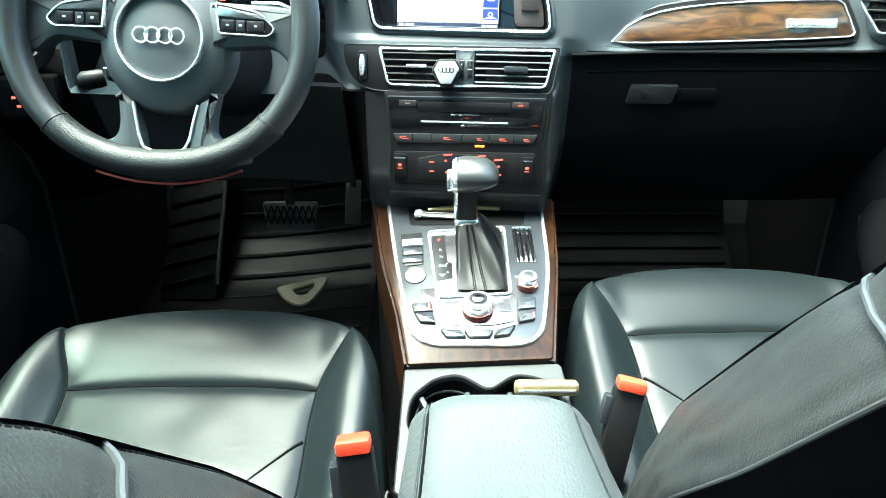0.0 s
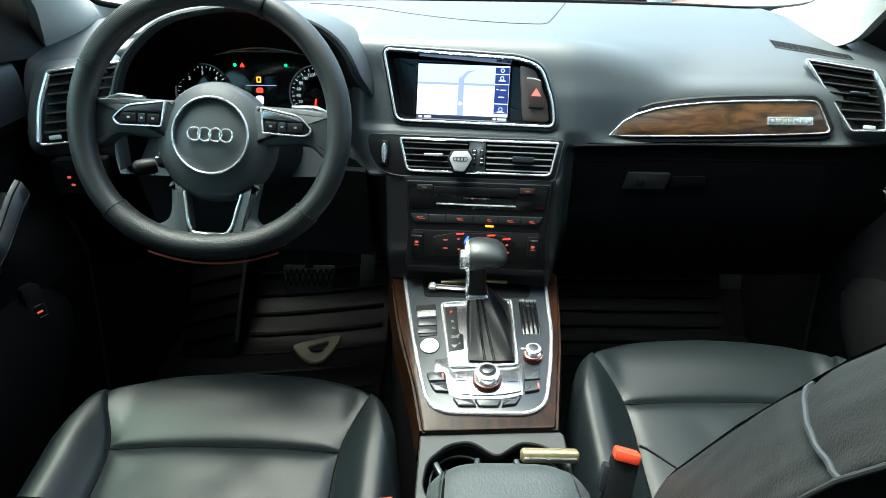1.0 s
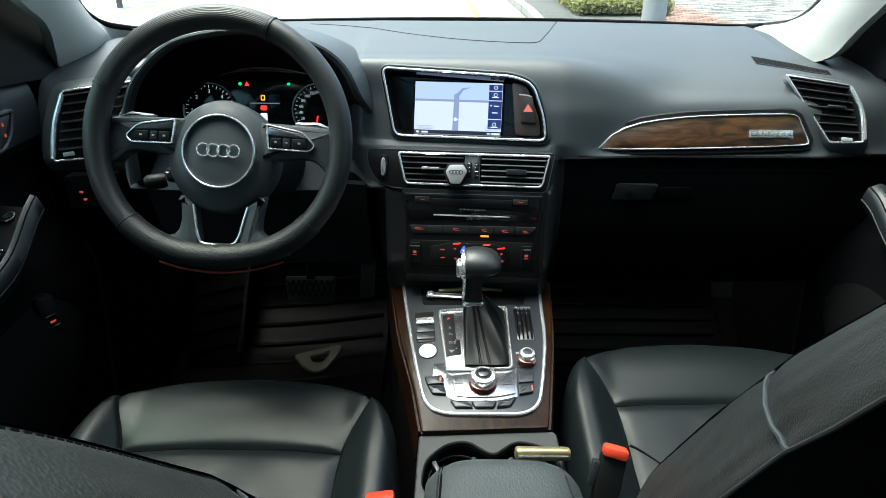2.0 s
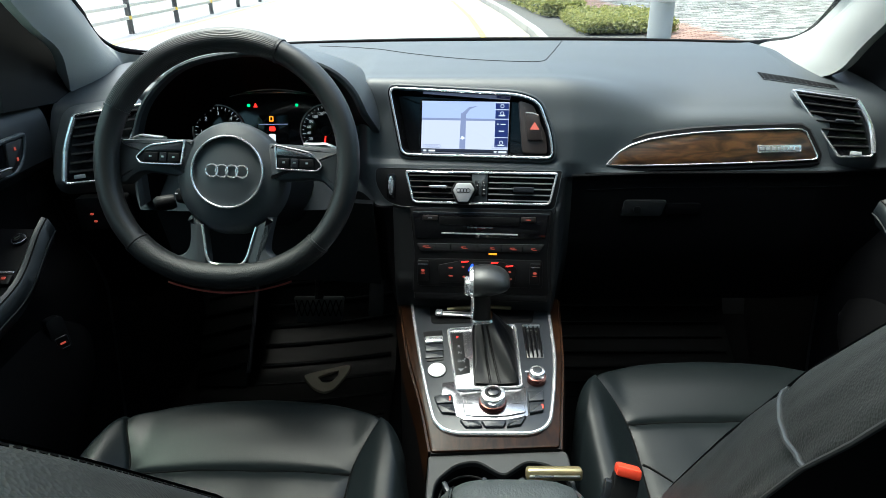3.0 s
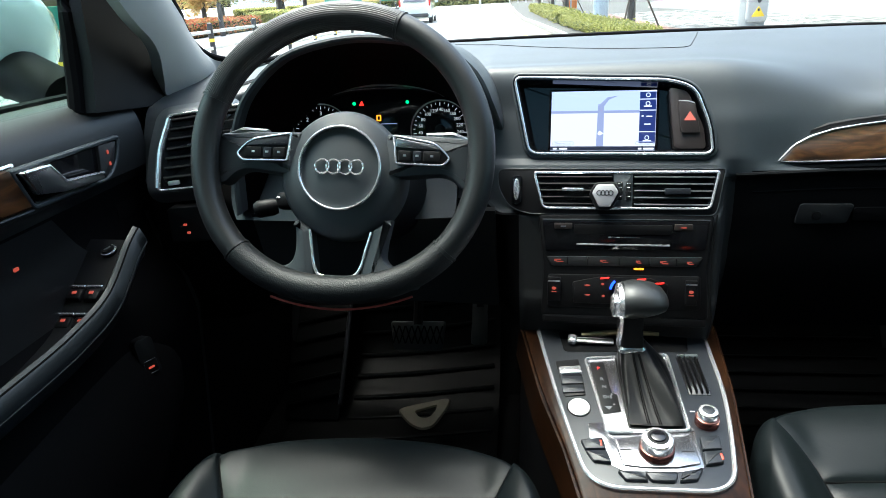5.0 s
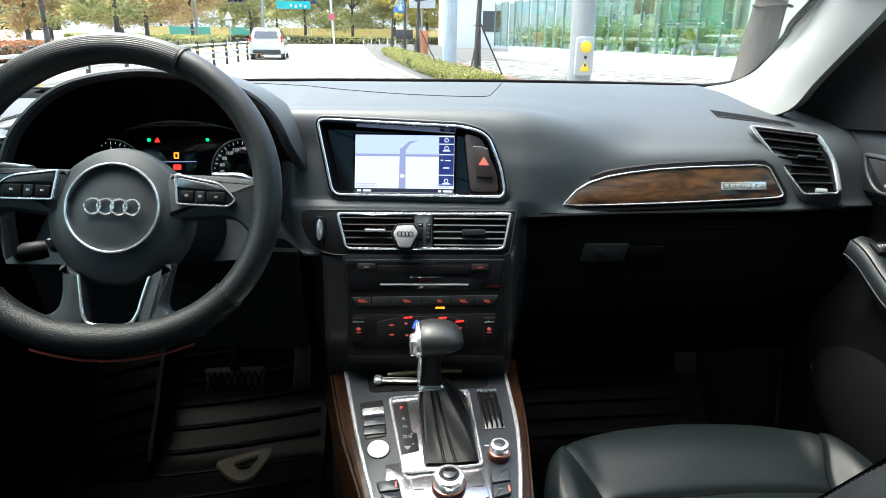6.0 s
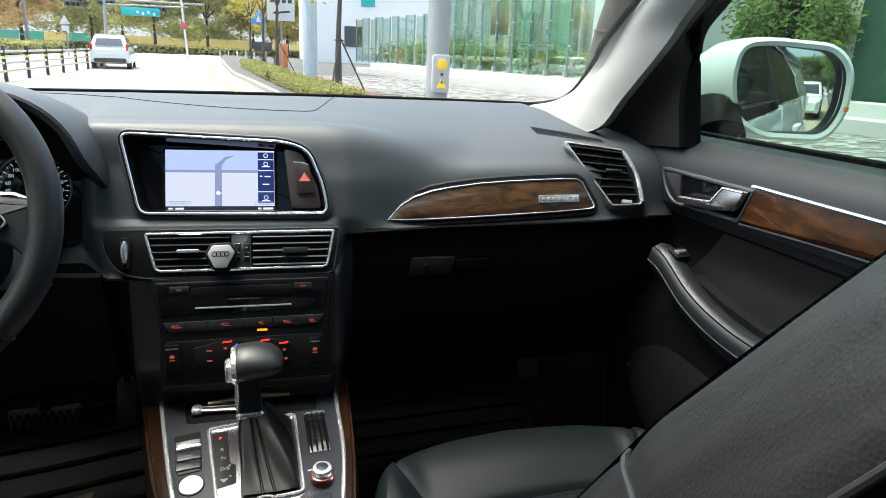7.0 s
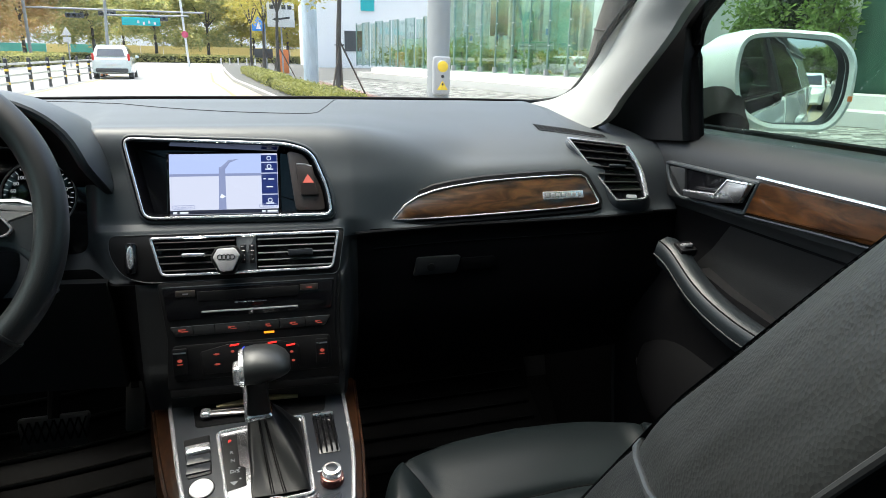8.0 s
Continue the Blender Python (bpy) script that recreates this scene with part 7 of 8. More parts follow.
# ======== front seats ========
def seat(cx, y0, label, lean=0.0):
    e = thing("front_seat", (cx, y0 - 0.3, 0.37), label, "car seat", "front seats")

    def fr(x):
        x = abs(x)
        return curve(((0, 0.0), (0.10, 0.010), (0.16, 0.026), (0.20, 0.046), (0.225, 0.072), (0.245, 0.120), (0.262, 0.20), (0.275, 0.34), (0.29, 0.5)), x)

    def height(x, d):
        z = curve(((0.0, 0.772), (0.04, 0.783), (0.09, 0.778), (0.168, 0.757), (0.25, 0.742), (0.40, 0.722), (0.55, 0.715)), d)
        a = abs(x)
        z += 0.030 * smooth((a - 0.16) / 0.06) * smooth(d / 0.18)
        z -= 0.055 * smooth((a - 0.225) / 0.055) ** 1.5
        return z

    def col(x, s, d1):
        """Down the front at s < 0.3, then back over the top to depth d1."""
        f = fr(x)
        if s < 0.3:
            t = s / 0.3
            zt = height(x, f + 0.03)
            y = f + curve(((0, 0.030), (0.35, 0.004), (0.6, 0.0), (0.8, 0.006), (1, 0.028)), t)
            z = curve(((0, 0.55), (0.35, 0.66), (0.6, 0.735), (0.8, 0.765), (1, zt)), t) if zt > 0.765 else lerp(0.55, zt, t)
            return y, z
        t = (s - 0.3) / 0.7
        d = lerp(f + 0.028, d1, t)
        return d, height(x, d)

    def hw(d):
        return curve(((0.0, 0.205), (0.079, 0.205), (0.165, 0.170), (0.30, 0.166), (0.56, 0.166)), d)

    def puff(u, v):
        return 0.006 * max(abs(2 * u - 1) ** 24, abs(2 * v - 1) ** 30)

    def seam_d(t):
        return 0.168 - 0.008 * (1 - t * t)

    def front_panel(u, v):
        t = 2 * u - 1
        if v < 0.3:
            d, z = col(t * 0.205, v, 0.3)
            return Vector((cx + t * 0.205, y0 - d, z - 0.006 * abs(t) ** 24))
        k = (v - 0.3) / 0.7
        d = lerp(fr(t * 0.205) + 0.028, seam_d(t), k)
        x = t * hw(d)
        return Vector((cx + x, y0 - d, height(x, d) - puff(u, 0.5 + k / 2) + 0.004 * math.sin(math.pi * u) * math.sin(math.pi * k)))

    def rear_panel(u, v):
        t = 2 * u - 1
        d = lerp(seam_d(t), 0.56, v)
        x = t * hw(d)
        w = 0.0025 * noise.noise(Vector((5 * u + cx, 7 * v, 1.7))) * math.sin(math.pi * u)
        return Vector((cx + x, y0 - d, height(x, d) - puff(u, v) + 0.008 * math.sin(math.pi * u) * math.sin(math.pi * v) + w))

    cu = part("cushion_front", sheet(front_panel, 40, 44), LEATHER, e, "smooth black leather front panel", angle=80)
    part("cushion_rear", sheet(rear_panel, 40, 40), LEATHER, e, "creased black leather seat panel", angle=80)
    for s in (-1, 1):
        def bolster(u, v):
            xf = lerp(0.205, 0.272, u)
            f = fr(xf)
            if v < 0.2:
                d, z = col(xf, 1.5 * v, 0.3)
                x = xf
            else:
                k = (v - 0.2) / 0.8
                d = lerp(f + 0.028, 0.56, k)
                x = lerp(hw(d), 0.272 + 0.012 * k, u)
                z = height(x, d)
            return Vector((cx + s * x, y0 - d, z - 0.006 * abs(2 * u - 1) ** 24))
        bo = part("cushion_bolster", sheet(bolster, 28, 70), LEATHER, e, "raised leather bolster", angle=80)
        part("bolster_piping", tube([bolster(0.96, 0.14 + 0.86 * i / 30) + Vector((s * 0.002, 0, 0.001)) for i in range(31)], 0.0020, 6), PIPING, bo)
        part("bolster_seam", tube([bolster(0.0, 0.16 + 0.84 * i / 30) + Vector((0, 0, -0.0002)) for i in range(31)], 0.0020, 6), STITCH, bo)
        part("crease", tube([rear_panel(0.5 + s * (0.49 - 0.22 * i / 8), 0.20 + 0.20 * i / 8) + Vector((0, 0, 0.0002)) for i in range(9)], [0.0022 - 0.0002 * i for i in range(9)], 6), STITCH, bo)

        def skirt(u, v):
            p = bolster(1.0, u)
            return Vector((p.x + s * 0.006 * math.sin(math.pi * v), p.y, lerp(p.z, 0.50, v)))
        part("side_skirt", sheet(skirt, 30, 6), LEATHER, e, angle=80)
    part("seat_base", rbox((cx, y0 - 0.32, 0.46), (0.46, 0.46, 0.16), 0.02), DARK, e)
    part("cross_seam", tube([rear_panel(i / 20, 0.0) + Vector((0, 0, -0.0002)) for i in range(21)], 0.0020, 6), STITCH, cu)

    # backrest
    def ys(z):
        return y0 - along(((0.70, 0.385), (0.78, 0.406), (0.888, 0.444), (1.055, 0.546), (1.203, 0.646), (1.287, 0.714), (1.321, 0.742), (1.42, 0.825)), z) - lean * smooth((z - 0.9) / 0.45)

    def zz(v):
        return lerp(0.70, 1.42, v)

    def top(v):
        return 1 - 0.25 * max(0, (v - 0.86) / 0.14) ** 2

    def front(u, v):
        t = 2 * u - 1
        z = zz(v)
        y = ys(z) - 0.045 * (1 - abs(t) ** 3) + 0.012 * math.sin(math.pi * abs(t))
        return Vector((cx + t * 0.202 * top(v), y, z))

    part("backrest_front", sheet(front, 24, 24), LEATHER, e, angle=80)

    def seam_pt(s, v):
        return front(1.0 if s > 0 else 0.0, v)

    def pipe_pt(s, v):
        z = zz(v)
        return Vector((cx + s * 0.252 * top(v), ys(z) - along(((0.70, 0.112), (1.05, 0.112), (1.25, 0.086), (1.30, 0.076), (1.42, 0.074)), z), z - 0.01))
    for s in (-1, 1):
        def flank(u, v):
            a, b = seam_pt(s, v), pipe_pt(s, v)
            p = a.lerp(b, u)
            vp = 0.645
            pinch = 0.004 * math.exp(-((v - vp - 0.05 * u) / 0.018) ** 2)
            bulge = 0.010 * math.sin(math.pi * u ** 0.8) - pinch - 0.004 * (1 - min(1, u / 0.06)) - 0.003 * max(0, (u - 0.94) / 0.06)
            w = 0.0020 * noise.noise(Vector((8 * u, 14 * v, s * 3 + cx)))
            return Vector((p.x + s * (bulge + w), p.y, p.z))
        fl = part("backrest_flank", sheet(flank, 24, 60), HIDE, e, "leather side panel with stitched edge", angle=80)
        part("flank_piping", tube([pipe_pt(s, i / 30) + Vector((s * 0.002, 0, 0)) for i in range(31)], 0.0017, 8), PIPING, fl)
        part("cross_piping", tube([flank(0.02 + 0.96 * i / 16, 0.645 + 0.05 * (0.02 + 0.96 * i / 16)) + Vector((s * 0.0022, 0, 0)) for i in range(17)], 0.0022, 8), PIPING, fl)
        st_bm = B()
        for i in range(170):
            v = 0.06 + 0.92 * i / 170
            tube([flank(0.035, v) + Vector((s * 0.0002, 0, 0)), flank(0.035, v + 0.003) + Vector((s * 0.0002, 0, 0))], 0.0006, 4, bm=st_bm)
        part("stitching", st_bm, STITCH, fl)

    def back(u, v):
        a, b = pipe_pt(-1, v), pipe_pt(1, v)
        p = a.lerp(b, u)
        return Vector((p.x, p.y - 0.055 * math.sin(math.pi * u) ** 0.6 * (1 - 0.5 * max(0, (v - 0.8) / 0.2)), p.z))
    part("backrest_shell", sheet(back, 20, 24), LOWER, e, "dark back panel", angle=80)
    part("backrest_top", sheet(lambda u, v: front(u, 1.0).lerp(back(u, 1.0), v) + Vector((0, 0, 0.03 * math.sin(math.pi * v) ** 0.7)), 24, 8), HIDE, e, angle=80)
    return e


seat(-0.378, 0.812, "black leather driver seat with stitched bolsters", 0.010)
seat(0.404, 0.928, "black leather front passenger seat with stitched bolsters")


# ======== doors ========
def door(s, xo, dy, label):
    e = thing("door_1" if s > 0 else "door_2", (s * xo, 0.6 + dy, 0.45), label, "car door", "front doors", "structure")

    def W(d, y, z):
        """d: metres out of the trim towards the cabin."""
        return Vector((s * (xo - d), y + dy, z))

    def prof(y, z):
        d = along(((0.42, 0.0), (0.70, 0.03), (0.86, 0.045), (0.93, 0.03), (0.98, 0.0), (1.06, -0.020), (1.115, -0.012), (1.128, 0.004), (1.165, 0.007), (1.195, 0.006), (1.212, 0.002), (1.226, -0.005), (1.238, -0.015), (1.247, -0.030), (1.253, -0.045), (1.256, -0.06)), z)
        return d

    part("trim_panel", sheet(lambda u, v: W(prof(lerp(1.14, 0.0, u), lerp(0.42, 1.256, v)), lerp(1.14, 0.0, u), lerp(0.42, 1.256, v) + 0.006 * u * v), 10, 60, (s * 0.03, 0, 0)), DOORTRIM, e)
    part("window_seal", tube([W(-0.062, 1.10, 1.252), W(-0.062, 0.0, 1.262)], 0.009, 8), LOWER, e)
    # near-black sheet over the lower trim, for the shade down the door
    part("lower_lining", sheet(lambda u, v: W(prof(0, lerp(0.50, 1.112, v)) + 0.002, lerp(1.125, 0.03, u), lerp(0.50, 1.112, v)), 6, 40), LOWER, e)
    part("door_inset", sheet(lambda u, v: W(prof(0, lerp(0.975, 1.108, v)) + 0.003 + 0.004 * math.sin(math.pi * v), lerp(1.0 - 0.10 * v, 0.05, u), lerp(0.975, 1.108, v)), 10, 8), DOORHIDE, e, "black leather door inset")
    Fd = Matrix(((0, 0, -s, s * xo), (-s, 0, 0, dy), (0, 1, 0, 0), (0, 0, 0, 1)))

    def q(pts):
        return [(-s * y, z) for y, z in pts]
    hz_ = rpoly(q([(1.068, 1.195), (1.052, 1.156), (1.022, 1.132), (0.850, 1.138), (0.826, 1.198)]), [0.014, 0.02, 0.018, 0.008, 0.006])
    bz = part("handle_bezel", trim_ring(Fd, hz_, 0.007, -0.002, 0.013), DASH, e)
    part("handle_well", slab(Fd, offset(hz_, -0.008), 0.0, 0.008, 0.001), GLOSS, bz)
    part("side_key", slab(Fd, rpoly(q([(1.052, 1.187), (1.034, 1.154), (1.010, 1.139), (0.998, 1.139), (1.006, 1.189)]), 0.004), 0.008, 0.013, 0.002), DOORTRIM, bz)
    if s < 0:
        for z in (1.176, 1.158):
            part("lock_mark", slab(Fd, rpoly(q([(1.026, z - 0.003), (1.021, z - 0.003), (1.021, z + 0.003), (1.026, z + 0.003)]), 0.001), 0.014, 0.0145, 0.0002), LAMP_DIM, bz)
    part("door_handle", slab(Fd, rpoly(q([(0.992, 1.153), (0.992, 1.142), (0.905, 1.148), (0.856, 1.158), (0.838, 1.192), (0.884, 1.191), (0.908, 1.162)]), 0.004), 0.012, 0.022, 0.0015), SATIN, bz, "satin metal door handle")
    part("handle_edge", tube([Fd @ Vector((-s * y, z, 0.0215)) for y, z in ((0.991, 1.152), (0.910, 1.161), (0.886, 1.189), (0.840, 1.191))], 0.0022, 8), CHROME, bz, "bright edge of the handle")
    wd = part("wood_strip", slab(Fd, rpoly(q([(0.826, 1.198), (0.848, 1.143), (0.55, 1.155), (0.05, 1.165), (0.05, 1.196), (0.55, 1.198)]), 0.003), 0.0, 0.013, 0.002), SIDEWOOD, e, "glossy walnut strip")
    part("upper_edging", tube([W(0.013, y, z) for y, z in ((0.832, 1.203), (0.55, 1.201), (0.05, 1.199))], 0.0027, 8), CHROME, wd, "chrome edging")
    part("lower_edging", tube([W(0.013, y, z) for y, z in ((0.846, 1.139), (0.70, 1.146), (0.55, 1.150), (0.05, 1.160))], 0.0022, 8), GUN, wd, "dark lower edging")
    # pull and armrest
    gpts = spline([(0.980, 1.044), (0.950, 1.028), (0.880, 0.980), (0.80, 0.963), (0.70, 0.957), (0.45, 0.955), (0.05, 0.958)] if s < 0 else [(0.985, 1.040), (0.950, 1.030), (0.88, 0.992), (0.80, 0.970), (0.70, 0.962), (0.45, 0.962), (0.05, 0.964)], 6)
    rings = []
    for p in gpts:
        rings.append([W(d, p.x, p.y + h) for d, h in (((0.012, 0.000), (0.030, 0.025), (0.048, 0.030), (0.066, 0.022), (0.072, 0.004), (0.062, -0.022), (0.020, -0.040), (-0.005, -0.030)) if s > 0 else ((0.048, 0.0), (0.050, 0.018), (0.056, 0.026), (0.066, 0.022), (0.074, 0.004), (0.064, -0.022), (0.040, -0.040), (0.035, -0.030)))])
    pull = part("armrest_pull", rings_to(B(), rings), ARMHIDE, e, "stitched leather armrest", angle=50)
    part("pull_seam", tube([W(0.064, p.x, p.y + 0.0235) for p in gpts], 0.0013, 6), STITCH, pull)
    part("pull_seam", tube([W(0.073, p.x, p.y + 0.000) for p in gpts], 0.0013, 6), PIPING, pull)
    part("armrest_infill", sheet(lambda u, v: W(lerp(-0.02, 0.02, v), lerp(0.93, 0.05, u), (0.985 if s > 0 else 0.925) + 0.015 * math.sin(math.pi * u) + 0.04 * max(0, 1 - u * 6)), 10, 4, (0, 0, -0.03)), DARK, e)
    # speaker bulge low on the door
    def bulge(u, v):
        yf = along(((0, 0.72), (0.15, 0.79), (0.30, 0.865), (0.44, 0.954), (0.52, 1.024), (0.66, 1.072), (0.81, 1.065), (0.94, 1.022), (1, 0.99)) if s > 0 else ((0, 0.76), (0.15, 0.84), (0.30, 0.948), (0.44, 1.010), (0.56, 1.056), (0.70, 1.075), (0.86, 1.040), (1, 0.985)), v)
        return W(0.085 * (1 - math.exp(-14 * u)) * math.sqrt(max(0.0, 1 - max(0.0, (v - 0.55) / 0.45) ** 2)), lerp(yf, 0.50, u), lerp(0.56, 0.915 - 0.03 * u, v))
    # pocket is near black too, the door's shade in its colour
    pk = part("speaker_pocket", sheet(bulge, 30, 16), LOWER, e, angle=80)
    part("pocket_piping", tube([bulge(0.05, 0.02 + 0.93 * i / 20) for i in range(21)], 0.0021, 6), SEAMEDGE, pk)
    if s > 0:
        sw = part("window_switch", slab(FR((s * (xo - 0.036), 0.948 + dy, 1.060), 0, 72), rpoly(rect(-0.016, -0.014, 0.016, 0.014), 0.003), -0.01, 0.003, 0.001), DARK, e)
        part("switch_key", rbox((s * (xo - 0.036), 0.948 + dy, 1.063), (0.018, 0.018, 0.008), 0.003, 2, pose(0, 0, 0, -18)), CHROME, sw, "chrome-edged window switch")
    else:
        part("switch_board", rings_to(B(), [[W(d, p.x, p.y + 0.012 + h) for d, h in ((0.050, 0.004), (-0.03, 0.006), (-0.03, -0.02), (0.050, -0.02))] for p in spline([(0.975, 1.033), (0.947, 1.020), (0.876, 0.982), (0.82, 0.954), (0.72, 0.940)], 5)]), DARK, e)
        for t, (y, z) in enumerate(((0.876, 1.002), (0.840, 0.976))):
            for d in (0.014, 0.040):
                k = part("window_switch", rbox(W(d, y, z), (0.023, 0.020, 0.010), 0.004, 2, pose(0, 0, 0, 26)), DARK, e)
                part("switch_edge", rbox(W(d, y + 0.009, z + 0.010), (0.025, 0.004, 0.004), 0.001, 1, pose(0, 0, 0, 26)), CHROME, k)
                part("switch_mark", rbox(W(d, y - 0.001, z + 0.0055), (0.007, 0.005, 0.002), 0.0008, 1, pose(0, 0, 0, 26)), LAMP_DIM, k)
        for d, m in ((0.012, LAMP_AMBER), (0.036, LAMP_DIM)):
            part("switch_lamp", rbox(W(d, 0.823, 0.969), (0.011, 0.007, 0.003), 0.001, 1, pose(0, 0, 0, 20)), m, e)
        kn = part("mirror_knob", tube([W(0.029, 0.954, 1.030), W(0.028, 0.949, 1.043), W(0.0277, 0.948, 1.046)], [0.0115, 0.0105, 0.0085], 20), DARK, e, "black mirror adjuster")
        kax = (W(0.028, 0.949, 1.043) - W(0.029, 0.954, 1.030)).normalized()
        kx_, ky_ = kax.orthogonal().normalized(), kax.cross(kax.orthogonal().normalized())
        part("knob_ring", tube([W(0.0281, 0.9495, 1.0425) + (kx_ * math.cos(t) + ky_ * math.sin(t)) * 0.0108 for t in [2 * math.pi * i / 24 for i in range(24)]], 0.0016, 6, True), CHROME, kn, "chrome knob ring")
        part("knob_pointer", tube([W(0.0277, 0.948, 1.0463) - kx_ * 0.005, W(0.0277, 0.948, 1.0463) + kx_ * 0.005], 0.0012, 6), SATIN, kn)
        tg = part("tailgate_switch", slab(FR((s * (xo - 0.063), 0.930 + dy, 0.868), 62, 10), rpoly(rect(-0.015, -0.032, 0.015, 0.032), 0.008), -0.02, 0.0005, 0.0005), DARK, e)
        Ft = FR((s * (xo - 0.063), 0.930 + dy, 0.868), 62, 10)
        part("switch_edge", trim_ring(Ft, rpoly(rect(-0.011, -0.026, 0.011, -0.004), 0.003), 0.0010, 0.0, 0.0015), GUN, tg)
        part("switch_mark", slab(Ft, rpoly(rect(-0.005, -0.018, 0.005, -0.0145), 0.001), 0.0, 0.0014, 0.0003), LAMP_DIM, tg)
        for y, z in ((0.80, 1.075), (0.70, 1.068)):
            part("seat_lamp", rbox(W(0.004, y, z), (0.003, 0.008, 0.005), 0.001), LAMP_DIM, e)
    # window, black corner piece and frame
    xg = xo + 0.055
    part("corner_piece", rings_to(B(), [[Vector((s * (xo + k), y + dy, z)) for y, z in ((1.34, 1.205), (1.028, 1.235), (1.045, 1.30), (1.058, 1.43), (1.02, 1.465), (0.95, 1.50), (0.83, 1.56), (0.98, 1.56), (1.16, 1.45), (1.24, 1.345), (1.29, 1.28))] for k in (-0.008, 0.014)]), DARK, e, "black triangular window corner")
    part("window_frame", tube(spline([(s * (xo + 0.022), 1.028 + dy, 1.235), (s * (xo + 0.022), 1.046 + dy, 1.31), (s * (xo + 0.018), 1.058 + dy, 1.42), (s * (xo + 0.006), 1.00 + dy, 1.475), (s * (xo - 0.03), 0.84 + dy, 1.55), (s * (xo - 0.06), 0.55 + dy, 1.62), (s * (xo - 0.075), 0.10 + dy, 1.645)], 5), 0.013, 10), LOWER, e)
    gl = part("window_pane", sheet(lambda u, v: Vector((s * (xg - 0.02 - 0.11 * v ** 1.6), lerp(1.05 - 0.20 * v ** 3, 0.10, u) + dy, lerp(1.235, 1.625, v))), 8, 10, (s * 0.004, 0, 0)), TINTED, e, "green-tinted window pane")
    gl.visible_shadow = False
    return e


door(1, 0.765, 0.0, "black front passenger door with walnut strip and leather armrest")
door(-1, 0.805, -0.075, "black driver door with window switches and leather armrest")


# ======== outside mirrors ========
def wing_mirror(s, c, yaw, turn, kx, kz, label):
    m = Matrix.Translation(c) @ pose(0, 0, 0, -1, 0, s * yaw)
    e = thing("side_mirror", c, label, "side mirror", "outside mirrors")
    F = m @ FR((0, 0, 0), 0, 0)
    line = rpoly([(s * -0.128, 0.020), (s * -0.118, 0.092), (s * -0.04, 0.098), (s * 0.105, 0.090), (s * 0.150, 0.050), (s * 0.152, -0.040), (s * 0.120, -0.094), (s * -0.04, -0.096), (s * -0.105, -0.062)], [0.03, 0.03, 0.03, 0.04, 0.03, 0.04, 0.04, 0.04, 0.03], 5)
    line = [Vector((p.x * kx, p.y * kz)) for p in line]
    rings = []
    for d, h, k in ((-0.014, 0.002, 1.0), (-0.006, 0.006, 1.0), (0.0, 0.0, 1.0), (0.002, -0.02, 1.0), (0.0, -0.06, 0.97), (-0.012, -0.10, 0.90), (-0.035, -0.135, 0.80), (-0.06, -0.15, 0.6)):
        rings.append([F @ Vector((p.x * k - s * (1 - k) * 0.03 + s * 0.80 * min(0, h), p.y * k - (1 - k) * 0.02, h)) for p in offset(line, d + 0.014)])
    part("housing", rings_to(B(), rings, caps=(False, True)), PAINT, e, "white painted housing", angle=60)
    part("glass_edge", trim_ring(F, offset(line, 0.003), 0.003, -0.034, 0.002), POSTBLACK, e)
    # slightly convex glass, turned in its housing
    G = F @ Matrix.Translation((0, 0, -0.006)) @ Matrix.Rotation(radians(s * turn), 4, "Y") @ Matrix.Rotation(radians(0.8), 4, "X")
    glass = []
    for k in (1.0, 0.9, 0.8, 0.7, 0.6, 0.5, 0.4, 0.3, 0.2, 0.1, 0.02):
        glass.append([G @ Vector((p.x * k, p.y * k, -(p.x * p.x + p.y * p.y) * k * k / 2.6)) for p in line])
    part("mirror_glass", rings_to(B(), glass, caps=(False, True)), MIRROR, e, "silvered mirror glass", angle=80)
    part("lock_button", slab(F, rpoly(rect(s * 0.163 * kx - 0.004, -0.034, s * 0.163 * kx + 0.004, -0.024), 0.001), 0.001, 0.0075, 0.001), ORANGE, e, "small orange lamp")
    a, b = Vector(c) + Vector((-s * 0.09, 0.08, -0.055)), Vector((s * 0.905, c[1] + 0.02, 1.245))
    part("mirror_foot", tube([a + Vector((s * 0.06, 0.02, 0.0)), a, a.lerp(b, 0.5), b], [0.05, 0.055, 0.05, 0.05], 18, flat=0.8), LOWER, e, "black mirror foot")
    return e


wing_mirror(1, (1.022, 1.085, 1.338), -33, 6.0, 0.70, 0.86, "white outside mirror reflecting the street behind")
wing_mirror(-1, (-1.13, 1.04, 1.335), -27, 4, 0.80, 0.95, "white outside mirror with black foot")

# ======== footwell and small things ========
fm = thing("floor_mat", (-0.42, 1.3, 0.37), "ribbed rubber driver floor mat, shade in its colour, with beige heel patch", "floor mat")


def mat_pt(x, t):
    return Vector((x, along(((0, 0.70), (0.62, 1.42), (0.8, 1.56), (1, 1.66)), t), along(((0, 0.38), (0.62, 0.395), (0.8, 0.47), (1, 0.62)), t)))


part("base", sheet(lambda u, v: mat_pt(lerp(-0.74, -0.22, u), v), 10, 24, (0, 0, -0.008)), MAT, fm, "rubber mat with the footwell's shade in its colour")
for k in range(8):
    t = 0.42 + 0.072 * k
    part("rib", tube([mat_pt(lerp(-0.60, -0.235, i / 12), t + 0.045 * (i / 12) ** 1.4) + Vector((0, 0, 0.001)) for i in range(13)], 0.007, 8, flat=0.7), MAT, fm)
PF = FR((0, 0, 0.398), 0, 90)
hc = Vector((-0.402, 1.376))
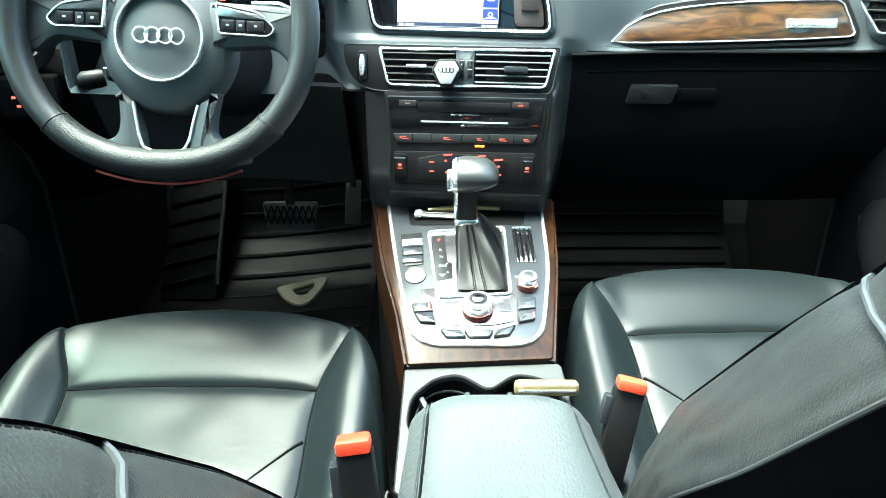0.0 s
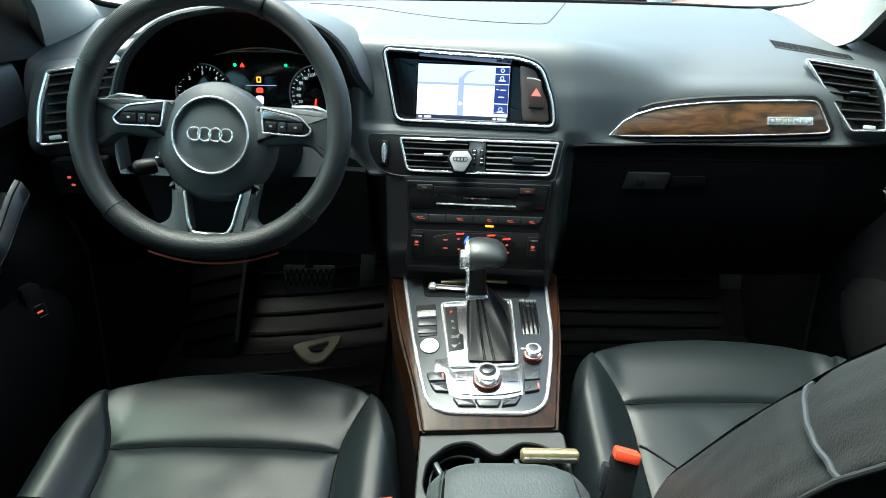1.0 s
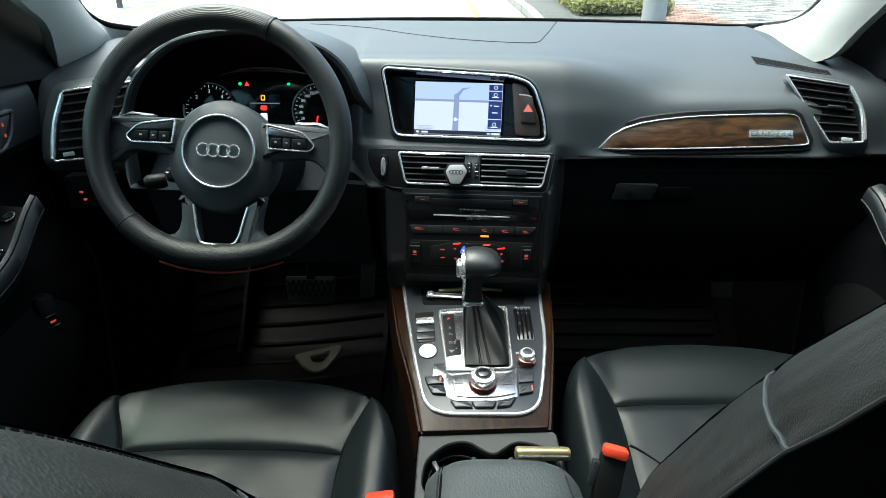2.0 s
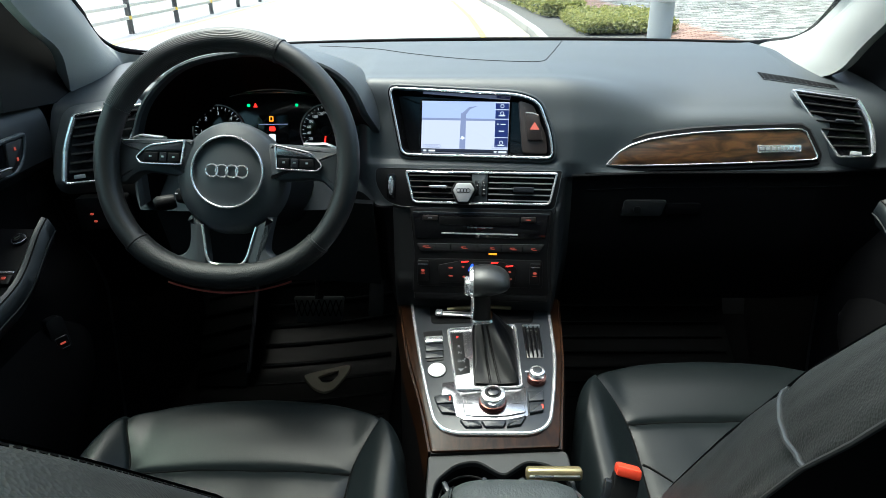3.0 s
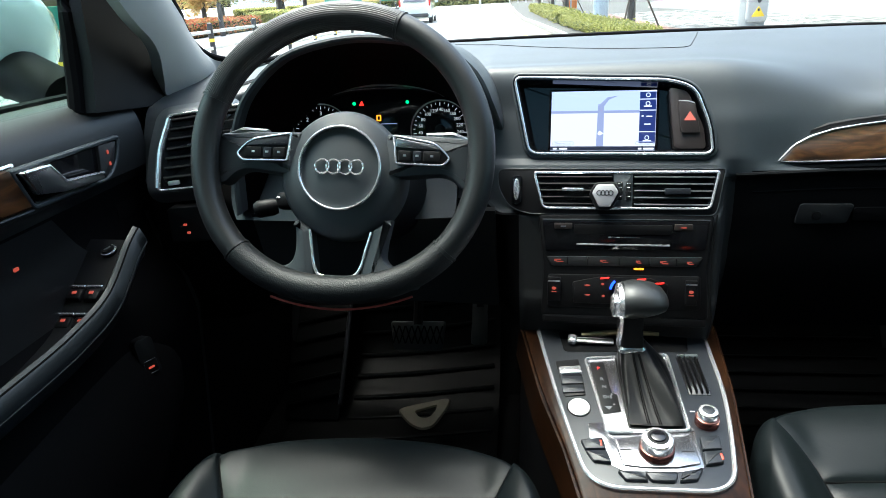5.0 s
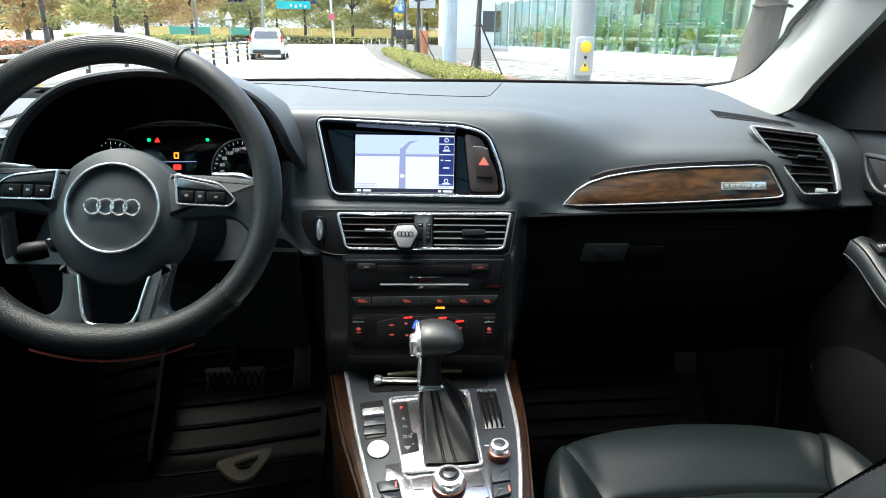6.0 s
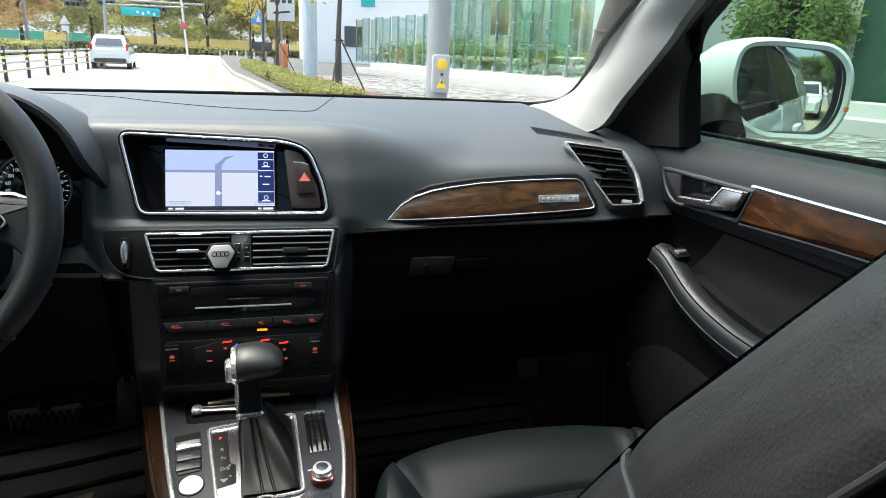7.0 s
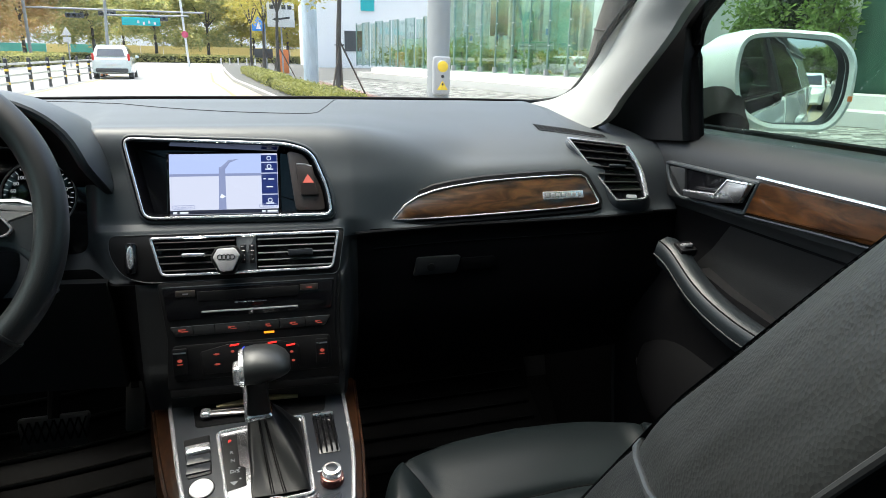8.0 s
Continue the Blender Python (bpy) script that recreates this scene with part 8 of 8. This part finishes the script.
patch_out = radial(rpoly([(-0.480, 1.388), (-0.440, 1.408), (-0.343, 1.446), (-0.350, 1.395), (-0.374, 1.322), (-0.402, 1.306), (-0.436, 1.326)], 0.02), hc, 40)
patch_in = radial(rpoly([(-0.430, 1.378), (-0.376, 1.410), (-0.382, 1.382), (-0.394, 1.356), (-0.412, 1.356)], 0.008), hc, 40)
part("heel_patch", rings_to(B(), [[PF @ Vector((p.x, p.y, h)) for p in line] for line, h in ((patch_out, 0.0), (offset(patch_out, -0.003), 0.005), (offset(patch_in, 0.003), 0.005), (patch_in, 0.0))], loop=True), BADGE, fm, "worn beige heel patch")
rest = thing("foot_rest", (-0.68, 1.45, 0.4), "ribbed rubber foot rest beside the pedals, shade in its colour", "foot rest")
part("plate", sheet(lambda u, v: Vector((lerp(-0.76, -0.62, u), lerp(1.34, 1.62, v), lerp(0.40, 0.66, v))), 4, 8, (0, 0.01, -0.015)), MAT, rest)
for k in range(6):
    part("rib", tube([Vector((lerp(-0.755, -0.625, i / 4), lerp(1.36, 1.60, k / 6 + 0.10 * i / 4), lerp(0.425, 0.648, k / 6 + 0.10 * i / 4))) for i in range(5)], 0.004, 6), MAT, rest)
part("edge_bar", tube([(-0.615, 1.36, 0.43), (-0.618, 1.62, 0.68)], 0.006, 8), GUN, rest)
pmat = thing("floor_mat", (0.45, 1.4, 0.37), "ribbed rubber passenger floor mat, shade in its colour", "floor mat")
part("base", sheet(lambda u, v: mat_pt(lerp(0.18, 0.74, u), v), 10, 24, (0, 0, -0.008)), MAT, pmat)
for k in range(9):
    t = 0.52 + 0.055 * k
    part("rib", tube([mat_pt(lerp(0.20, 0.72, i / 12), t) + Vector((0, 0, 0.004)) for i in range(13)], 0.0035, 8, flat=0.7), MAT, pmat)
BF = FR((-0.405, 1.362, 0.628), 0, 25)
brake = thing("brake_pedal", (-0.405, 1.36, 0.63), "black rubber brake pedal with diamond tread", "pedal")
bp = part("pad", slab(BF, rpoly([(-0.066, 0.034), (0.066, 0.034), (0.058, -0.034), (-0.058, -0.034)], 0.008), -0.012, 0.0, 0.004), PEDAL, brake)
for k in range(8):
    x = -0.052 + 0.0149 * k
    for dx in (-0.007, 0.007):
        part("tread_rib", tube([BF @ Vector((x - dx, -0.018, 0.0015)), BF @ Vector((x + dx, 0.024, 0.0015))], 0.0018, 5), LOWER, bp)
part("arm", tube([(-0.405, 1.375, 0.65), (-0.405, 1.46, 0.78), (-0.405, 1.52, 0.98)], 0.012, 8), DARK, brake)
gas = thing("accelerator_pedal", (-0.263, 1.43, 0.6), "black plastic accelerator pedal", "pedal")
part("pad", slab(FR((-0.263, 1.43, 0.625), 0, 25), rpoly([(-0.017, 0.06), (0.020, 0.06), (0.017, -0.05), (-0.022, -0.05)], 0.008), -0.012, 0.0, 0.003), PEDAL, gas)
part("arm", tube([(-0.262, 1.45, 0.66), (-0.262, 1.54, 0.80)], 0.010, 8), DARK, gas)
solo("cable_clip", rbox((-0.320, 1.25, 0.793), (0.022, 0.012, 0.012), 0.003), SATIN, "small pale clip under the dashboard", "clip")


def buckle(c, turn, label):
    m = Matrix.Translation(c) @ pose(0, 0, 0, *turn)
    e = thing("belt_buckle", c, label, "belt buckle", "seat belt buckles")
    b = rbox((0, 0, -0.055), (0.034, 0.024, 0.11), 0.005, 2)
    bmesh.ops.transform(b, matrix=m, verts=b.verts)
    part("body", b, DARK, e)
    k = rbox((0, -0.004, 0.004), (0.032, 0.026, 0.014), 0.004, 2)
    rbox((0, 0.009, 0.001), (0.028, 0.008, 0.010), 0.002, 1, None, k)
    bmesh.ops.transform(k, matrix=m, verts=k.verts)
    part("release_key", k, RED, e, "orange-red release key")
    k = rbox((-0.020, 0, -0.030), (0.010, 0.018, 0.034), 0.003, 2)
    bmesh.ops.transform(k, matrix=m, verts=k.verts)
    part("sheath", k, GUN, e)
    return e


buckle((0.172, 0.545, 0.852), (-28, 8, -12), "black seat belt buckle with orange-red key beside the armrest")
buckle((-0.122, 0.415, 0.902), (-26, -4, 6), "black seat belt buckle with orange-red key beside the armrest")
ph = thing("gold_box", (0.085, 0.575, 0.80), "small brushed gold metal case standing in the cup holder", "case")
part("body", rbox((0.084, 0.576, 0.822), (0.078, 0.016, 0.017), 0.005, 3, pose(0, 0, 0, -15, 4, 4)), GOLD, ph)
part("edge_band", rbox((0.084, 0.5675, 0.824), (0.070, 0.003, 0.004), 0.001, 1, pose(0, 0, 0, -15, 4, 4)), SATIN, ph)
hol = thing("vent_mount", (-0.034, 0.985, 1.085), "grey shield-shaped phone mount clipped to the centre vent", "phone mount")
sh = rpoly([(-0.054, -0.006), (-0.046, 0.0085), (-0.020, 0.0095), (-0.011, -0.004), (-0.024, -0.0285), (-0.043, -0.0285)], 0.004)
part("shell", slab(VF, offset(sh, 0.002), 0.004, 0.022, 0.003), DARK, hol)
mpl = part("plate", slab(VF, offset(sh, -0.002), 0.020, 0.026, 0.002), PALE, hol, "pale grey plate")
for i in range(4):
    part("emblem_ring", tube([VF @ Vector((-0.0415 + 0.0056 * i + 0.0034 * math.cos(t), -0.006 + 0.0034 * math.sin(t), 0.0262)) for t in [2 * math.pi * j / 16 for j in range(16)]], 0.0006, 5, True), DARK, mpl)
fob = thing("key_fob", (-0.06, 0.945, 0.853), "black and chrome car key lying in the console tray", "key")
part("blade", rbox(kp(-0.046, 0.9435, 0.009), (0.058, 0.010, 0.006), 0.002, 2, KF.to_3x3().to_4x4() @ pose(0, 0, 0, 0, 0, -4)), SATIN, fob, "satin metal blade")
part("body", rbox(kp(-0.046, 0.951, 0.007), (0.060, 0.010, 0.010), 0.004, 3, KF.to_3x3().to_4x4() @ pose(0, 0, 0, 0, 0, -4)), GLOSS, fob)
part("chrome_end", rbox(kp(-0.080, 0.946, 0.010), (0.015, 0.018, 0.012), 0.005, 3, KF.to_3x3().to_4x4() @ pose(0, 0, 0, 0, 0, -6)), CHROME, fob)
coin = thing("tray_pen", (0.0, 0.965, 0.856), "thin bronze-coloured pen lying across the tray", "pen")
part("barrel", tube([kp(-0.065, 0.958, 0.010), kp(0.0, 0.967, 0.011), kp(0.055, 0.962, 0.010)], [0.004, 0.005, 0.003], 10), GOLD, coin)


# ---- setts of the pavement ----
def sett_mat(name, dark, light, by_object):
    m = bpy.data.materials.new(name)
    m.use_nodes = True
    nt, bs = m.node_tree, m.node_tree.nodes["Principled BSDF"]
    info_n = nt.nodes.new("ShaderNodeObjectInfo" if by_object else "ShaderNodeNewGeometry")
    ramp = nt.nodes.new("ShaderNodeMix")
    ramp.data_type = "RGBA"
    ramp.inputs["A"].default_value, ramp.inputs["B"].default_value = (*dark, 1), (*light, 1)
    nt.links.new(info_n.outputs["Random" if by_object else "Random Per Island"], ramp.inputs["Factor"])
    tc, nz, mul, bp = (nt.nodes.new(k) for k in ("ShaderNodeTexCoord", "ShaderNodeTexNoise", "ShaderNodeMix", "ShaderNodeBump"))
    nz.inputs["Scale"].default_value, nz.inputs["Detail"].default_value = 45, 5
    nt.links.new(tc.outputs["Object"], nz.inputs["Vector"])
    mul.data_type, mul.blend_type = "RGBA", "MULTIPLY"
    mul.inputs["Factor"].default_value = 0.5
    nt.links.new(ramp.outputs["Result"], mul.inputs["A"])
    nt.links.new(nz.outputs["Color"], mul.inputs["B"])
    nt.links.new(mul.outputs["Result"], bs.inputs["Base Color"])
    bp.inputs["Strength"].default_value, bp.inputs["Distance"].default_value = 0.4, 0.003
    nt.links.new(nz.outputs["Fac"], bp.inputs["Height"])
    nt.links.new(bp.outputs[0], bs.inputs["Normal"])
    bs.inputs["Roughness"].default_value = 0.8
    return m


SETT_NEAR = sett_mat("grey_granite_sett", (0.045, 0.05, 0.043), (0.42, 0.42, 0.39), True)
SETT = sett_mat("grey_granite_setts", (0.05, 0.055, 0.048), (0.46, 0.46, 0.43), False)
REDSETT = sett_mat("red_brick_setts", (0.20, 0.11, 0.08), (0.42, 0.26, 0.20), False)
pave = bpy.data.objects["pavement"]


def setts(name, x_of, w, l, y0, y1, material, near, seed):
    """Rows of setts in running bond, all but a near patch joined into one mesh."""
    rnd = random.Random(seed)
    verts, faces = [], []
    me = mesh_of("sett", rbox((0, 0, 0), (w - 0.012, l - 0.010, 0.03), 0.006, 1), SETT_NEAR)
    row = 0
    y = y0
    while y < y1:
        xa, xb = x_of(y)
        x = xa - (0.5 * w if row % 2 else 0)
        while x < xb:
            cx, cy = x + rnd.uniform(-0.003, 0.003), y + rnd.uniform(-0.003, 0.003)
            z = 0.113 + rnd.uniform(0, 0.006)
            if near and near[0] < cx < near[1] and near[2] < cy < near[3]:
                ob = new("sett", me)
                ob.parent, ob.location = pave, (cx, cy, z - 0.003)
                ob.rotation_euler = (rnd.uniform(-0.012, 0.012), rnd.uniform(-0.012, 0.012), rnd.uniform(-0.03, 0.03))
            else:
                k = len(verts)
                hw_, hl = w / 2 - 0.006, l / 2 - 0.005
                q = 0.008
                verts += [(cx - hw_, cy - hl, z - 0.01), (cx + hw_, cy - hl, z - 0.01), (cx + hw_, cy + hl, z - 0.01), (cx - hw_, cy + hl, z - 0.01), (cx - hw_ + q, cy - hl + q, z + 0.008), (cx + hw_ - q, cy - hl + q, z + 0.008), (cx + hw_ - q, cy + hl - q, z + 0.008), (cx - hw_ + q, cy + hl - q, z + 0.008)]
                faces += [(k + 4, k + 5, k + 6, k + 7), (k, k + 1, k + 5, k + 4), (k + 1, k + 2, k + 6, k + 5), (k + 2, k + 3, k + 7, k + 6), (k + 3, k, k + 4, k + 7)]
            x += w
        y += l
        row += 1
    far = bpy.data.meshes.new(name)
    far.from_pydata(verts, [], faces)
    far.materials.append(material)
    ob = new(name, far)
    ob.parent = pave
    tagged(ob, kind="stuff")


setts("setts", lambda y: ((3.9 - 0.034 * y if y > 9 else 1.9) + (1.25 if y > 9 else 0), 7.5 + (36 - y) * 0.19), 0.26, 0.13, 1.2, 34.0, SETT, (2.3, 4.9, 2.3, 4.45), 17)
setts("brick_setts", lambda y: (3.9 - 0.034 * y, 5.1 - 0.034 * y), 0.21, 0.105, 9.1, 34.0, REDSETT, None, 18)
